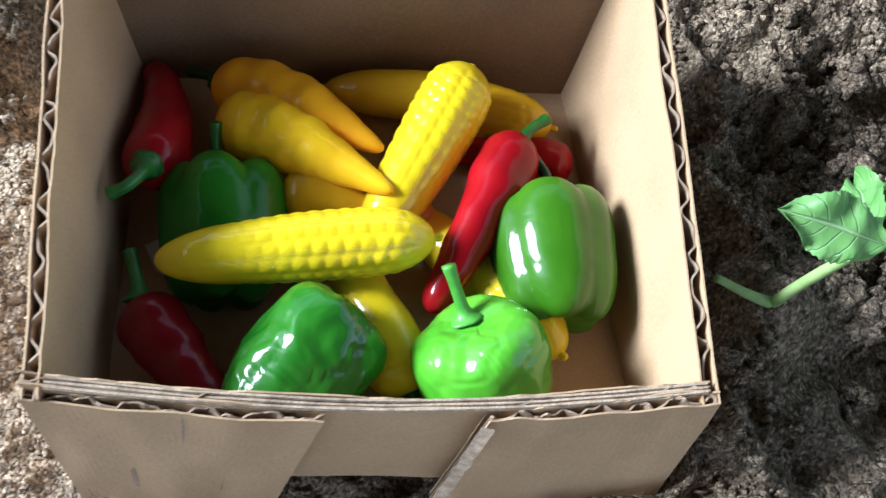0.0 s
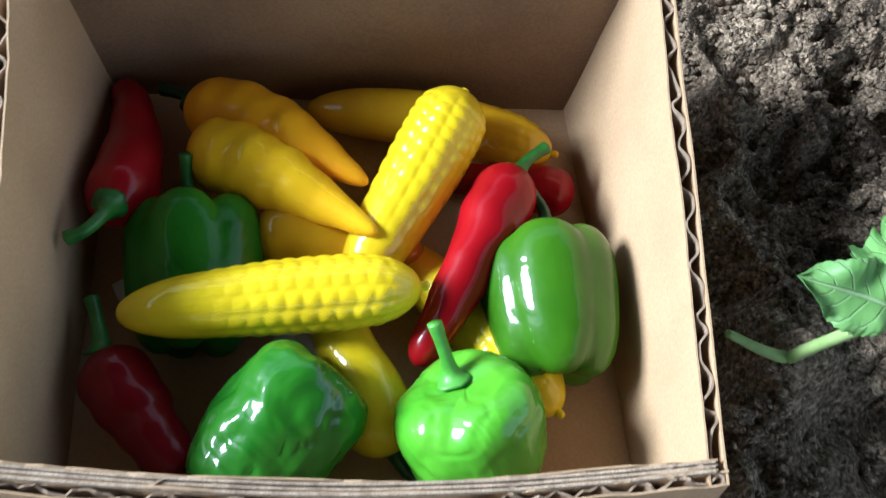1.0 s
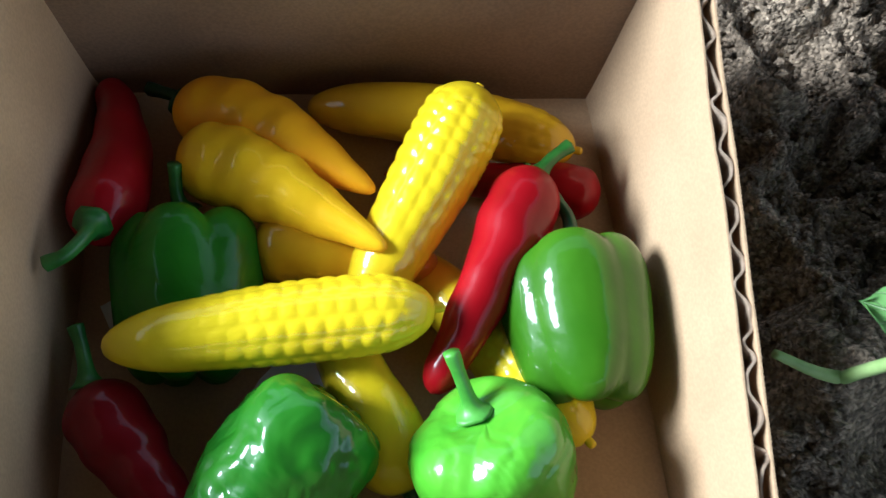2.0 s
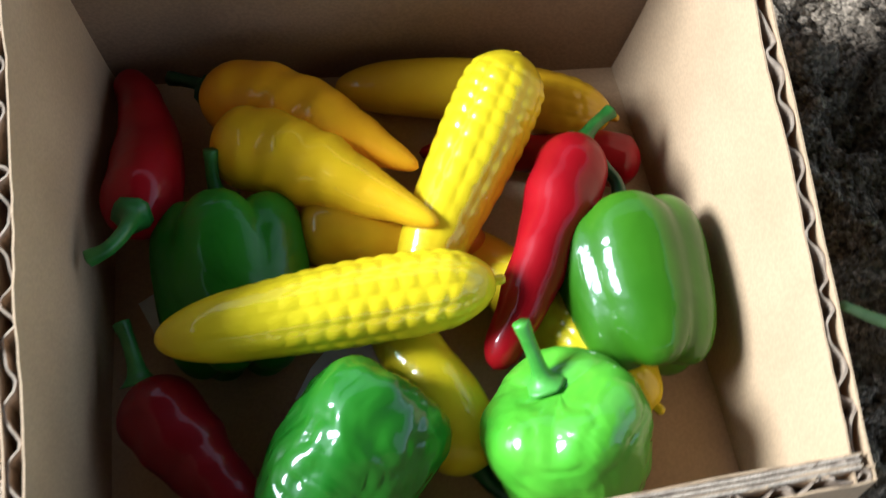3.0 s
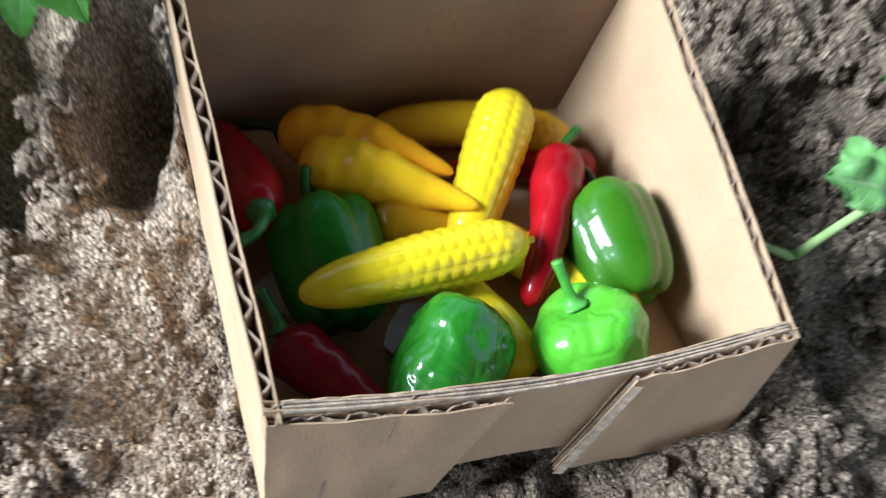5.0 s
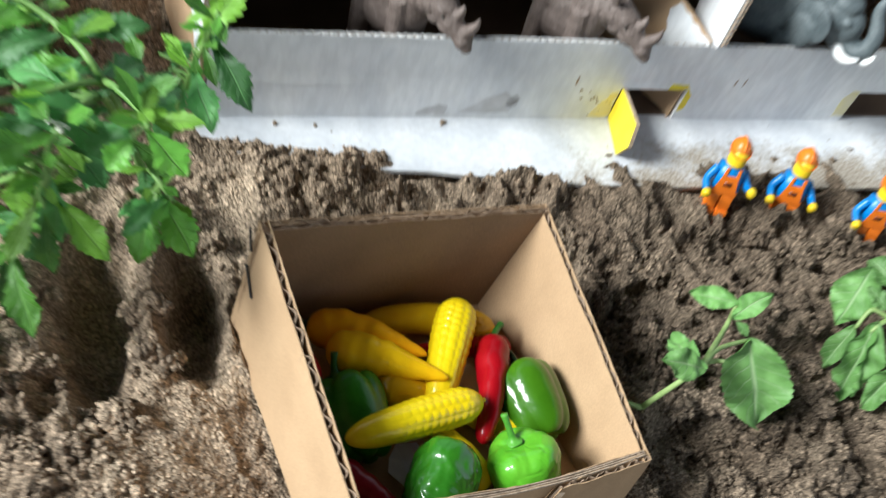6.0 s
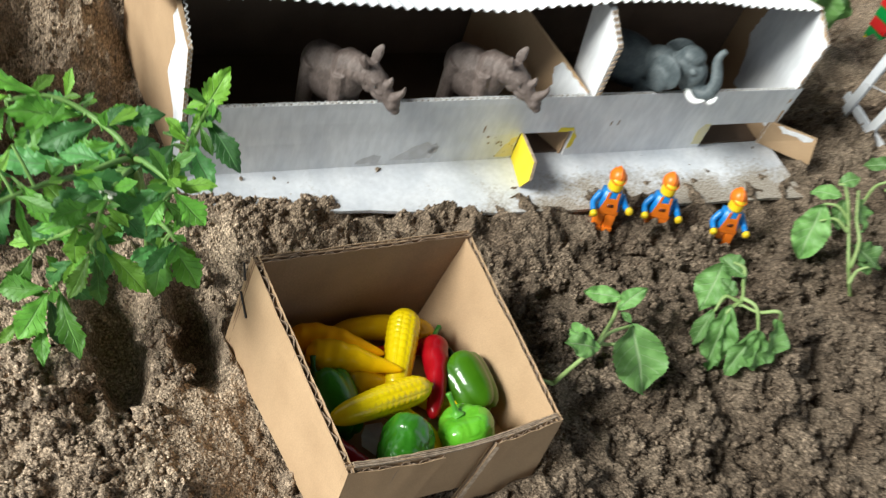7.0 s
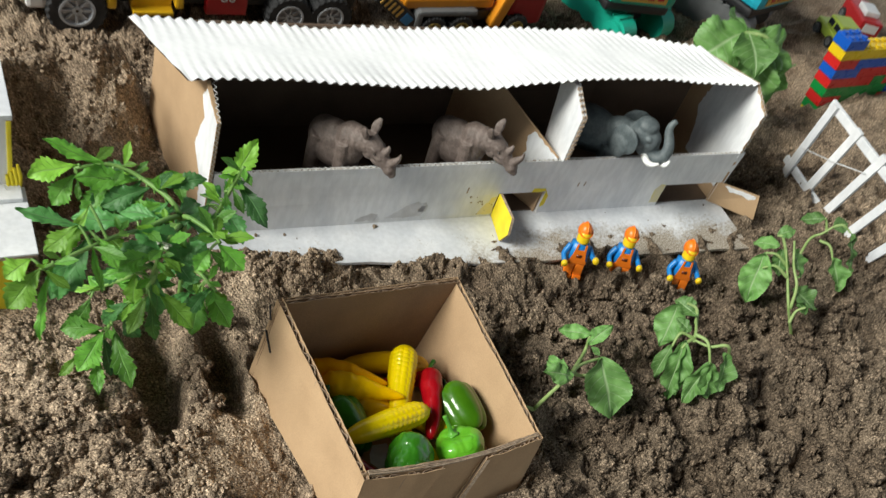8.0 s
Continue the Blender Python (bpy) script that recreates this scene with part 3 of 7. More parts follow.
def fluting(a0, a1, b0, b1, off0, off1, out, pitch=0.0034, wave=0.0, seed=0, drop=0.0004, warp=None):
    """The wavy middle layer between two sheets, its crests running up the wall."""
    length = (Vector(a1) - Vector(a0)).length
    n = max(8, int(length / pitch * 12))
    rows = []
    for j in range(2):
        row = []
        for i in range(n + 1):
            s = i / n
            p = lerp(lerp(a0, a1, s), lerp(b0, b1, s), j)
            p.z += j * (wave * (noise.noise((s * 9 + seed, seed * 3.1, 0)) + 0.6 * noise.noise((s * 40 + seed, 7.0, 0))) - drop * (1 + 1.5 * noise.noise((s * 30, seed, 9.0))))
            p = warp(p, j) if warp else p
            ph = 2 * math.pi * s * length / pitch + 3.2 * noise.noise((s * 16, seed, 4.0))
            w = 0.5 + (0.36 + 0.3 * noise.noise((s * 22, seed, 6.0))) * max(-1, min(1, 1.2 * math.sin(ph)))
            row.append(p + Vector(out) * (off0 + (off1 - off0) * w))
        rows.append(row)
    v = []
    for row in rows:
        for side in (-1, 1):
            for i, p in enumerate(row):
                d = row[min(i + 1, n)] - row[max(i - 1, 0)]
                d.z = 0
                v.append(p + Vector((-d.y, d.x, 0)).normalized() * (0.00017 * side))
    k = n + 1
    f = []
    for i in range(n):
        f += [(i, i + 1, 2 * k + i + 1, 2 * k + i), (k + i + 1, k + i, 3 * k + i, 3 * k + i + 1), (2 * k + i, 2 * k + i + 1, 3 * k + i + 1, 3 * k + i)]
    return v, f


def card_wall(name, parent, a0, a1, b0, b1, out, layers=1, wave=0.0006, seed=0, label="", mats=None, flute=True, warp=None, thick=BOARD, pitch=0.0072):
    """A corrugated wall: two facing sheets and the fluting between, one or more layers thick, inwards from the given outer face."""
    paper = 0.00032
    outer = inner = None
    for k in range(layers):
        o = -k * thick
        v, f = card_sheet(a0, a1, b0, b1, o - paper, o, out, wave=wave, seed=seed + k * 5, warp=warp)
        w, g = card_sheet(a0, a1, b0, b1, o - thick + 0.00002, o - thick + paper, out, wave=wave, seed=seed + k * 5 + 0.4, warp=warp)
        # inner layers get the card that has shade in its colour
        ob = solid(name if k == 0 else "inner_fold", *merge((v, f), (w, g)), mats or (M_CARD if k == 0 else M_CARD_SHADE), parent, label=label if k == 0 else "inner ply, darkened for shade on the back wall")
        if flute:
            solid("fluting", *fluting(a0, a1, b0, b1, o - thick + paper, o - paper, out, wave=wave, seed=seed + k * 5, pitch=pitch + 0.0003 * k, warp=warp), M_FLUTE, ob)
    return ob


BT = {"fr": (0.0564, -0.0480, 0.0372), "br": (0.0592, 0.0480, 0.0510), "bl": (-0.0492, 0.0470, 0.0708), "fl": (-0.0486, -0.0458, 0.0582)}
BB = {"fr": (0.0482, -0.0555, -0.001), "br": (0.0450, 0.0445, -0.004), "bl": (-0.0540, 0.0490, 0.0120), "fl": (-0.0535, -0.0510, 0.0205)}


def bulge(p, t):
    """The front wall is pushed out by the toys, and its rim sags in the middle."""
    w = max(0.0, math.sin(math.pi * min(1, max(0, (p.x + 0.0486) / 0.1050))))
    return Vector((p.x, p.y - 0.0028 * w * t, p.z - 0.0022 * w * t))


def build_box():
    box = thing("cardboard_box", (0, 0, 0.006), "small open brown corrugated cardboard box half sunk in the sand", "box")
    card_wall("right_wall", box, BB["fr"], BB["br"], BT["fr"], BT["br"], (0.99, 0.02, -0.1), seed=1)
    card_wall("left_wall", box, BB["bl"], BB["fl"], BT["bl"], BT["fl"], (-0.99, 0.0, -0.05), seed=2)
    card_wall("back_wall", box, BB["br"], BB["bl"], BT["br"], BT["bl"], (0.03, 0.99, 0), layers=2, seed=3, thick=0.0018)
    out = Vector((-0.08, -0.98, -0.12))
    inset = -out * 0.0021
    rise = [lerp(BB[k], BT[k], 0.16) + inset for k in ("fl", "fr")]
    tops = [Vector(BT[k]) + inset + Vector((0, 0, z)) for k, z in (("fl", 0.0012), ("fr", 0.0))]
    card_wall("front_wall", box, rise[0], rise[1], lerp(tops[0], tops[1], 0.0), lerp(tops[0], tops[1], 0.985), out, layers=1, wave=0.0010, seed=4, warp=bulge, thick=0.0020)
    card_wall("front_flap", box, BB["fl"], lerp(BB["fl"], BB["fr"], 0.325), BT["fl"], lerp(BT["fl"], BT["fr"], 0.405), out, wave=0.0008, seed=6, warp=bulge, thick=0.0021)
    card_wall("front_flap", box, lerp(BB["fl"], BB["fr"], 0.595), BB["fr"], lerp(BT["fl"], BT["fr"], 0.645), BT["fr"], out, wave=0.0009, seed=8, warp=bulge, thick=0.0021)
    # torn edge of the flap and a loose strip of paper along the rim
    e0, e1 = lerp(BB["fl"], BB["fr"], 0.590), lerp(BT["fl"], BT["fr"], 0.632)
    torn = [lerp(e0, e1, k / 24) + Vector((0.0009 * noise.noise((k * 0.9, 3, 0)), -0.0004, 0)) for k in range(25)]
    torn = [bulge(p, k / 24) for k, p in enumerate(torn)]
    torn = [p + out * 0.0003 for p in torn] + [p + Vector((0.0022, 0, 0)) + out * 0.0009 for p in torn]
    solid("torn_edge", torn, [(k, k + 1, k + 26, k + 25) for k in range(24)], M_CARD_EDGE, box)
    for k in range(3):
        q = [lerp(tops[0], tops[1], 0.03 + 0.95 * i / 60) - out * (0.0007 * k) + Vector((0, 0, -0.0003 + 0.0006 * noise.noise((i * 0.21, k * 3.3, 8)))) for i in range(61)]
        q = [bulge(p, 1) for p in q]
        solid("paper_layer", *sweep(q[::6], lambda s: 0.00034, 60, 6, flat=2.0), M_CARD_EDGE, box)
    # two marker strokes on the left wall
    for a, b in (((-0.0530, 0.0465, 0.0500), (-0.0512, 0.0380, 0.0430)), ((-0.0516, 0.0490, 0.0655), (-0.0510, 0.0450, 0.0590))):
        n = Vector((-0.99, 0.0, -0.05)) * 0.0002
        pts = [lerp(a, b, k / 8) for k in range(9)]
        pts = [Vector((-0.0530 + (-0.0505 + 0.0530) * (p.z - 0.010) / 0.059 - 0.00035, p.y, p.z)) for p in pts]
        solid("marker_stroke", *sweep(pts, lambda s: 0.00045, 16, 8), M_INK, box)
    # floor
    c = [BB[k] for k in ("fl", "fr", "br", "bl")]
    bm = bmesh.new()
    n = 16
    rows = []
    for j in range(n + 1):
        row = []
        for i in range(n + 1):
            p = lerp(lerp(c[0], c[1], 0.01 + 0.98 * i / n), lerp(c[3], c[2], 0.01 + 0.98 * i / n), 0.04 + 0.95 * j / n)
            p.z = box_floor(p.x, p.y) + 0.0006 * noise.noise((p.x * 40, p.y * 40, 0))
            row.append(bm.verts.new(p))
        rows.append(row)
    for j in range(n):
        for i in range(n):
            bm.faces.new((rows[j][i], rows[j][i + 1], rows[j + 1][i + 1], rows[j + 1][i]))
    geo = bmesh.ops.extrude_face_region(bm, geom=list(bm.faces))["geom"]
    for v in geo:
        if isinstance(v, bmesh.types.BMVert):
            v.co.z -= CARD
    part("floor_panel", bm, M_CARD, box)
    return box


cardboard_box = build_box()

# ---- toy vegetables in the box ----
def rounded(s, blunt=0.08, blunt2=0.08):
    """A profile with rounded ends."""
    a = min(1.0, s / blunt)
    b = min(1.0, (1 - s) / blunt2)
    return math.sqrt(max(0.0, 1 - (1 - a) ** 2)) * math.sqrt(max(0.0, 1 - (1 - b) ** 2)) + 1e-4


def stem_part(parent, points, r0, r1, material):
    """A stem: a flared calyx at its foot, a ribbed stalk and a thicker end."""
    def radius(s):
        return r1 + (r0 * 1.15 - r1) * math.exp(-s * 9) + 0.18 * r1 * smoothstep(0.75, 0.95, s)
    v, f = sweep(points, radius, 26, 14, lambda s, a: 1 + 0.07 * math.cos(5 * a))
    solid("stem", v, f, material, parent, True)


def corn(points, r, material, label, kernels=(0.25, 0.97), rows=12, nub=1.0):
    ob = thing("toy_corn", points[0], label, "toy corn", "toy vegetables in the box")
    length = sum((Vector(b) - Vector(a)).length for a, b in zip(points, points[1:]))
    count = length / (r * 0.47)

    def radius(s):
        return r * (0.78 + 0.24 * float(smoothstep(0.0, 0.6, s)) - 0.12 * float(smoothstep(0.7, 1.0, s))) * rounded(s, 0.24, 0.18)

    def shape(s, a):
        k = float(smoothstep(kernels[0], kernels[0] + 0.40, s)) * (1 - float(smoothstep(kernels[1] - 0.1, kernels[1], s)))
        row = abs(math.cos(a * rows / 2)) ** 0.7
        off = 0.3 if int(a * rows / (2 * math.pi) + 0.5) % 2 else 0.0
        bead = abs(math.cos(math.pi * (s * count + off))) ** 0.9
        return 1 + k * 0.060 * (row * (0.3 + 0.7 * bead) - 0.45)

    v, f = sweep(points, radius, 130, 110, shape)
    solid("cob", v, f, material, ob, True)
    end, before = Vector(points[-1]), Vector(points[-2])
    d = (end - before).normalized()
    nv, nf = sweep([end - d * r * 0.25, end + d * r * 0.10 * nub, end + d * r * 0.24 * nub], lambda s: r * (0.10 + 0.03 * nub) * rounded(s, 0.01, 0.5), 10, 12)
    solid("tip", nv, nf, material, ob, True)
    return ob


def chili(points, r, material, label, stem=None, stem_mat=None, waves=5, seed=0, tip=0.35, bumps=0.06, full=None):
    ob = thing("toy_chili", points[0], label, "toy chili", "toy vegetables in the box")

    def radius(s):
        taper = 1 - (1 - tip) * (s ** 1.5 if full is None else float(smoothstep(full, 1.05, s)))
        return r * (0.93 + 0.1 * math.sin(math.pi * min(1, s * 2))) * taper * rounded(s, 0.17, 0.10)

    def shape(s, a):
        return 1 + bumps * (0.6 * math.sin(s * waves * 2 * math.pi + seed + 2 * a) + 0.5 * math.sin(s * waves * 3.4 * math.pi - seed - a)) * math.sin(math.pi * s) + 0.02 * math.cos(3 * a + seed)

    v, f = sweep(points, radius, 70, 40, shape)
    solid("body", v, f, material, ob, True)
    if stem:
        stem_part(ob, stem, r * 0.42, r * 0.17, stem_mat)
    return ob


def bell_pepper(centre, up, turn, size, material, label, stem=None, stem_mat=None, lobes=4, deep=0.10, dents=0.0, seed=0, taper=0.22, sink=0.22, mid=0.65):
    """A blocky bell pepper: lobes, a sunken shoulder round the stem and a creased foot."""
    ob = thing("toy_bell_pepper", centre, label, "toy pepper", "toy vegetables in the box")
    m = (Vector(up).normalized().to_track_quat("Z", "Y")).to_matrix() @ Euler((0, 0, radians(turn))).to_matrix()
    n, ring = 70, 84
    verts = []
    for i in range(n):
        t = i / (n - 1)
        p = math.pi * t
        sq = lambda q, e: math.copysign(abs(q) ** e, q)
        rr = sq(math.sin(p), 0.56)
        zz = sq(math.cos(p), 0.70)
        for j in range(ring):
            a = 2 * math.pi * j / ring
            groove = 1 - (1 - abs(math.cos(a * lobes / 2 + 0.25 * math.sin(a + seed)))) ** 1.3
            k = 1 - deep * (1 - groove) * (mid + (1 - mid) * abs(zz))
            wide = 1 + 0.3 * taper - taper * (0.5 - 0.5 * zz) ** 0.85
            r = rr * k * wide * (1 + 0.05 * math.cos(a + seed))
            z = zz
            core = math.exp(-(rr / 0.42) ** 2)
            z -= core * (sink if zz > 0 else -0.20) + (deep * (1 - groove) * (1 - core)) * (1 if zz > 0 else -1) * abs(zz)
            v = Vector((r * size[0] * math.cos(a), r * size[1] * math.sin(a), z * size[2]))
            if dents:
                q = v.normalized()
                v *= 1 + dents * (noise.noise(q * 2.1 + Vector((seed, 0, 0))) + 0.5 * noise.noise(q * 5 + Vector((0, seed, 0)))) - dents * 0.8 * math.exp(-((noise.noise(q * 2.0 + Vector((3, seed, 1))) / 0.07) ** 2))
            verts.append(tuple(Vector(centre) + m @ v))
    solid("body", verts, grid_faces(n, ring, True), material, ob, True)
    if stem:
        stem_part(ob, stem, size[0] * 0.23, size[0] * 0.080, stem_mat)
    return ob


def paper_scrap(at, turn, size):
    """A torn, slightly curled bit of white paper."""
    outline = [(-0.5, -0.3), (-0.1, -0.42), (0.35, -0.30), (0.5, 0.05), (0.2, 0.35), (-0.15, 0.28), (-0.45, 0.12)]
    c, s = math.cos(radians(turn)), math.sin(radians(turn))
    v = []
    for lift in (0.0, 0.00025):
        for k, (x, y) in enumerate(outline + [(0, 0)]):
            px, py = at[0] + size * (x * c - y * s), at[1] + size * (x * s + y * c)
            v.append((px, py, box_floor(px, py) + 0.0008 + lift + size * 0.25 * x * x))
    n = len(outline)
    f = [(k, (k + 1) % n, n) for k in range(n)] + [((k + 1) % n + n + 1, k + n + 1, 2 * n + 1) for k in range(n)] + [(k, k + n + 1, (k + 1) % n + n + 1, (k + 1) % n) for k in range(n)]
    tagged(solid("paper_scrap", v, f, M_PAPER), "torn scrap of white paper on the box floor", "paper")


M_PAPER = surface("white paper", (0.62, 0.62, 0.62), (0.72, 0.72, 0.71), 200, 0.8, 0.85, 0.00005, 600)


def build_vegetables():
    paper_scrap((-0.0145, -0.0180), 35, 0.017)
    paper_scrap((-0.0385, -0.0040), -50, 0.014)
    corn([(-0.0376, -0.0146, 0.0386), (-0.0125, -0.0124, 0.0352), (0.0122, -0.0110, 0.0322)], 0.0062, M_CORN, "bright yellow toy corn cob lying across the others", kernels=(0.12, 0.97))
    corn([(-0.0016, -0.0080, 0.0235), (0.0130, 0.0148, 0.0262), (0.0220, 0.0286, 0.0300)], 0.0071, M_CORN, "yellow toy corn cob leaning up on other toys", kernels=(0.05, 0.97), nub=0.2)
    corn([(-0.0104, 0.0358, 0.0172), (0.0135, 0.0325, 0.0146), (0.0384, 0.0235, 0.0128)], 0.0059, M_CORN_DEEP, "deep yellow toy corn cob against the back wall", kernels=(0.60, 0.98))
    corn([(0.0050, 0.0060, 0.0145), (0.0205, -0.0130, 0.0168), (0.0338, -0.0308, 0.0192)], 0.0060, M_CORN, "yellow toy corn cob under a green pepper", kernels=(0.3, 0.97))
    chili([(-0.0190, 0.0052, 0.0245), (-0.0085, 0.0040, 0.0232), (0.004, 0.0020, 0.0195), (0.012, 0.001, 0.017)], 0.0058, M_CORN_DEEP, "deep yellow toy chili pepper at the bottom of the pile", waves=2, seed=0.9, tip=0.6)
    chili([(-0.0300, 0.0226, 0.0278), (-0.0195, 0.0176, 0.0288), (-0.0085, 0.0104, 0.0292), (0.0050, -0.0002, 0.0312)], 0.0069, M_AMBER, "glossy amber yellow toy chili pepper", waves=4.0, seed=1, tip=0.24, bumps=0.050, full=0.48)
    chili([(-0.0328, 0.0340, 0.0242), (-0.0201, 0.0295, 0.0250), (-0.0091, 0.0218, 0.0262), (0.0030, 0.0120, 0.0272)], 0.0068, M_ORANGE_CHILI, "amber toy chili pepper with a dark green stem",
          [(-0.0312, 0.0346, 0.0242), (-0.0340, 0.0378, 0.0225), (-0.0395, 0.0412, 0.0205)], M_STEM_DARK, waves=3.8, seed=2.2, tip=0.24, bumps=0.050, full=0.48)
    chili([(0.0050, -0.0365, 0.0195), (0.0020, -0.0270, 0.0225), (-0.0040, -0.0140, 0.0240), (-0.0090, -0.0030, 0.0235)], 0.0066, M_CORN, "yellow toy chili pepper with a dark stem",
          [(0.0050, -0.0352, 0.0200), (0.0068, -0.0385, 0.0188), (0.0095, -0.0410, 0.0178)], M_STEM_DARK, waves=2, seed=0.4, tip=0.6)
    chili([(0.0302, 0.0148, 0.0228), (0.0246, 0.0028, 0.0252), (0.0174, -0.0107, 0.0262), (0.0098, -0.0222, 0.0235)], 0.0064, M_RED, "glossy red toy chili pepper with a green stem",
          [(0.0304, 0.0142, 0.0228), (0.0330, 0.0170, 0.0228), (0.0366, 0.0196, 0.0222)], M_STEM, waves=3, seed=1.4, tip=0.45)
    chili([(0.0420, 0.0150, 0.0095), (0.033, 0.017, 0.0115), (0.018, 0.020, 0.0125), (0.003, 0.0215, 0.0145)], 0.0052, M_RED, "red toy chili pepper under the others", waves=3, seed=0.2)
    chili([(-0.0418, 0.0052, 0.0345), (-0.0413, 0.0205, 0.0282), (-0.0438, 0.0340, 0.0230), (-0.0482, 0.0440, 0.0190)], 0.0066, M_RED, "red toy chili pepper with a hooked green stem",
          [(-0.0408, 0.0064, 0.0375), (-0.0408, 0.0030, 0.0400), (-0.0430, -0.0002, 0.0412), (-0.0462, -0.0012, 0.0408)], M_STEM, waves=2, seed=3, tip=0.42)
    chili([(-0.0430, -0.0188, 0.0305), (-0.0370, -0.0268, 0.0308), (-0.0318, -0.0342, 0.0308), (-0.0272, -0.0405, 0.0300)], 0.0064, M_DARK_RED, "dark red toy chili pepper with a green stem",
          [(-0.0424, -0.0182, 0.0310), (-0.0428, -0.0150, 0.0320), (-0.0436, -0.0118, 0.0322), (-0.0445, -0.0088, 0.0328)], M_STEM, waves=2.5, seed=0.8, tip=0.65)
    bell_pepper((-0.0285, -0.0030, 0.0258), (0.02, 0.97, 0.16), 20, (0.0130, 0.0124, 0.0155), M_GREEN_DARK, "dark green toy bell pepper lying on its side",
                [(-0.0300, 0.0120, 0.0275), (-0.0302, 0.0145, 0.0300), (-0.0294, 0.0178, 0.0335)], M_STEM, seed=1, lobes=5, deep=0.16, mid=0.22)
    bell_pepper((0.0340, -0.0120, 0.0212), (-0.04, 0.98, 0.04), 18, (0.0131, 0.0126, 0.0150), M_GREEN_MID, "green toy bell pepper leaning on the box wall",
                [(0.0348, 0.0025, 0.0220), (0.0346, 0.0062, 0.0228), (0.0325, 0.0098, 0.0235)], M_STEM_DARK, seed=2.5, lobes=5, deep=0.105, taper=0.26)
    bell_pepper((0.0200, -0.0352, 0.0248), (-0.16, 0.55, 0.82), 10, (0.0131, 0.0124, 0.0120), M_GREEN_LIGHT, "bright green toy bell pepper with a tall stem",
                [(0.0166, -0.0275, 0.0316), (0.0157, -0.0245, 0.0345), (0.0143, -0.0200, 0.0385)], M_STEM_LIGHT, seed=0.6, lobes=3, deep=0.09, dents=0.03, sink=0.13, taper=0.28)
    bell_pepper((-0.0128, -0.0338, 0.0316), (0.62, 0.72, 0.12), 70, (0.0121, 0.0114, 0.0142), M_GREEN_CREASED, "creased green toy bell pepper without a stem", seed=4.1, lobes=3, deep=0.05, dents=0.055, taper=0.16, sink=0.10)

build_vegetables()

# ---- the cardboard barn ----
def barn_at(s, d, z):
    return BARN + BU * s + BV * d + Vector((0, 0, z))


BARN_M = Matrix((( BU.x, BV.x, 0, BARN.x), (BU.y, BV.y, 0, BARN.y), (0, 0, 1, 0), (0, 0, 0, 1)))
SILL, LENGTH, DEPTH = 0.0535, 0.366, 0.092


def card_panel(name, parent, outline, material, m, thick=CARD, label=""):
    """A flat piece of card cut to an outline (x, z), thick along y."""
    return solid(name, *extrude_outline(outline, thick, m), material, parent, label=label)


def ragged(outline, amount, seed, step=0.0025):
    """The outline with more points and an uneven edge."""
    out = []
    for k, (a, b) in enumerate(zip(outline, outline[1:] + outline[:1])):
        n = max(1, int(math.hypot(b[0] - a[0], b[1] - a[1]) / step))
        for i in range(n):
            u = i / n
            x, z = a[0] + (b[0] - a[0]) * u, a[1] + (b[1] - a[1]) * u
            out.append((x + amount * noise.noise((x * 400, z * 400, seed)), z + amount * noise.noise((x * 400, z * 400, seed + 9))))
    return out


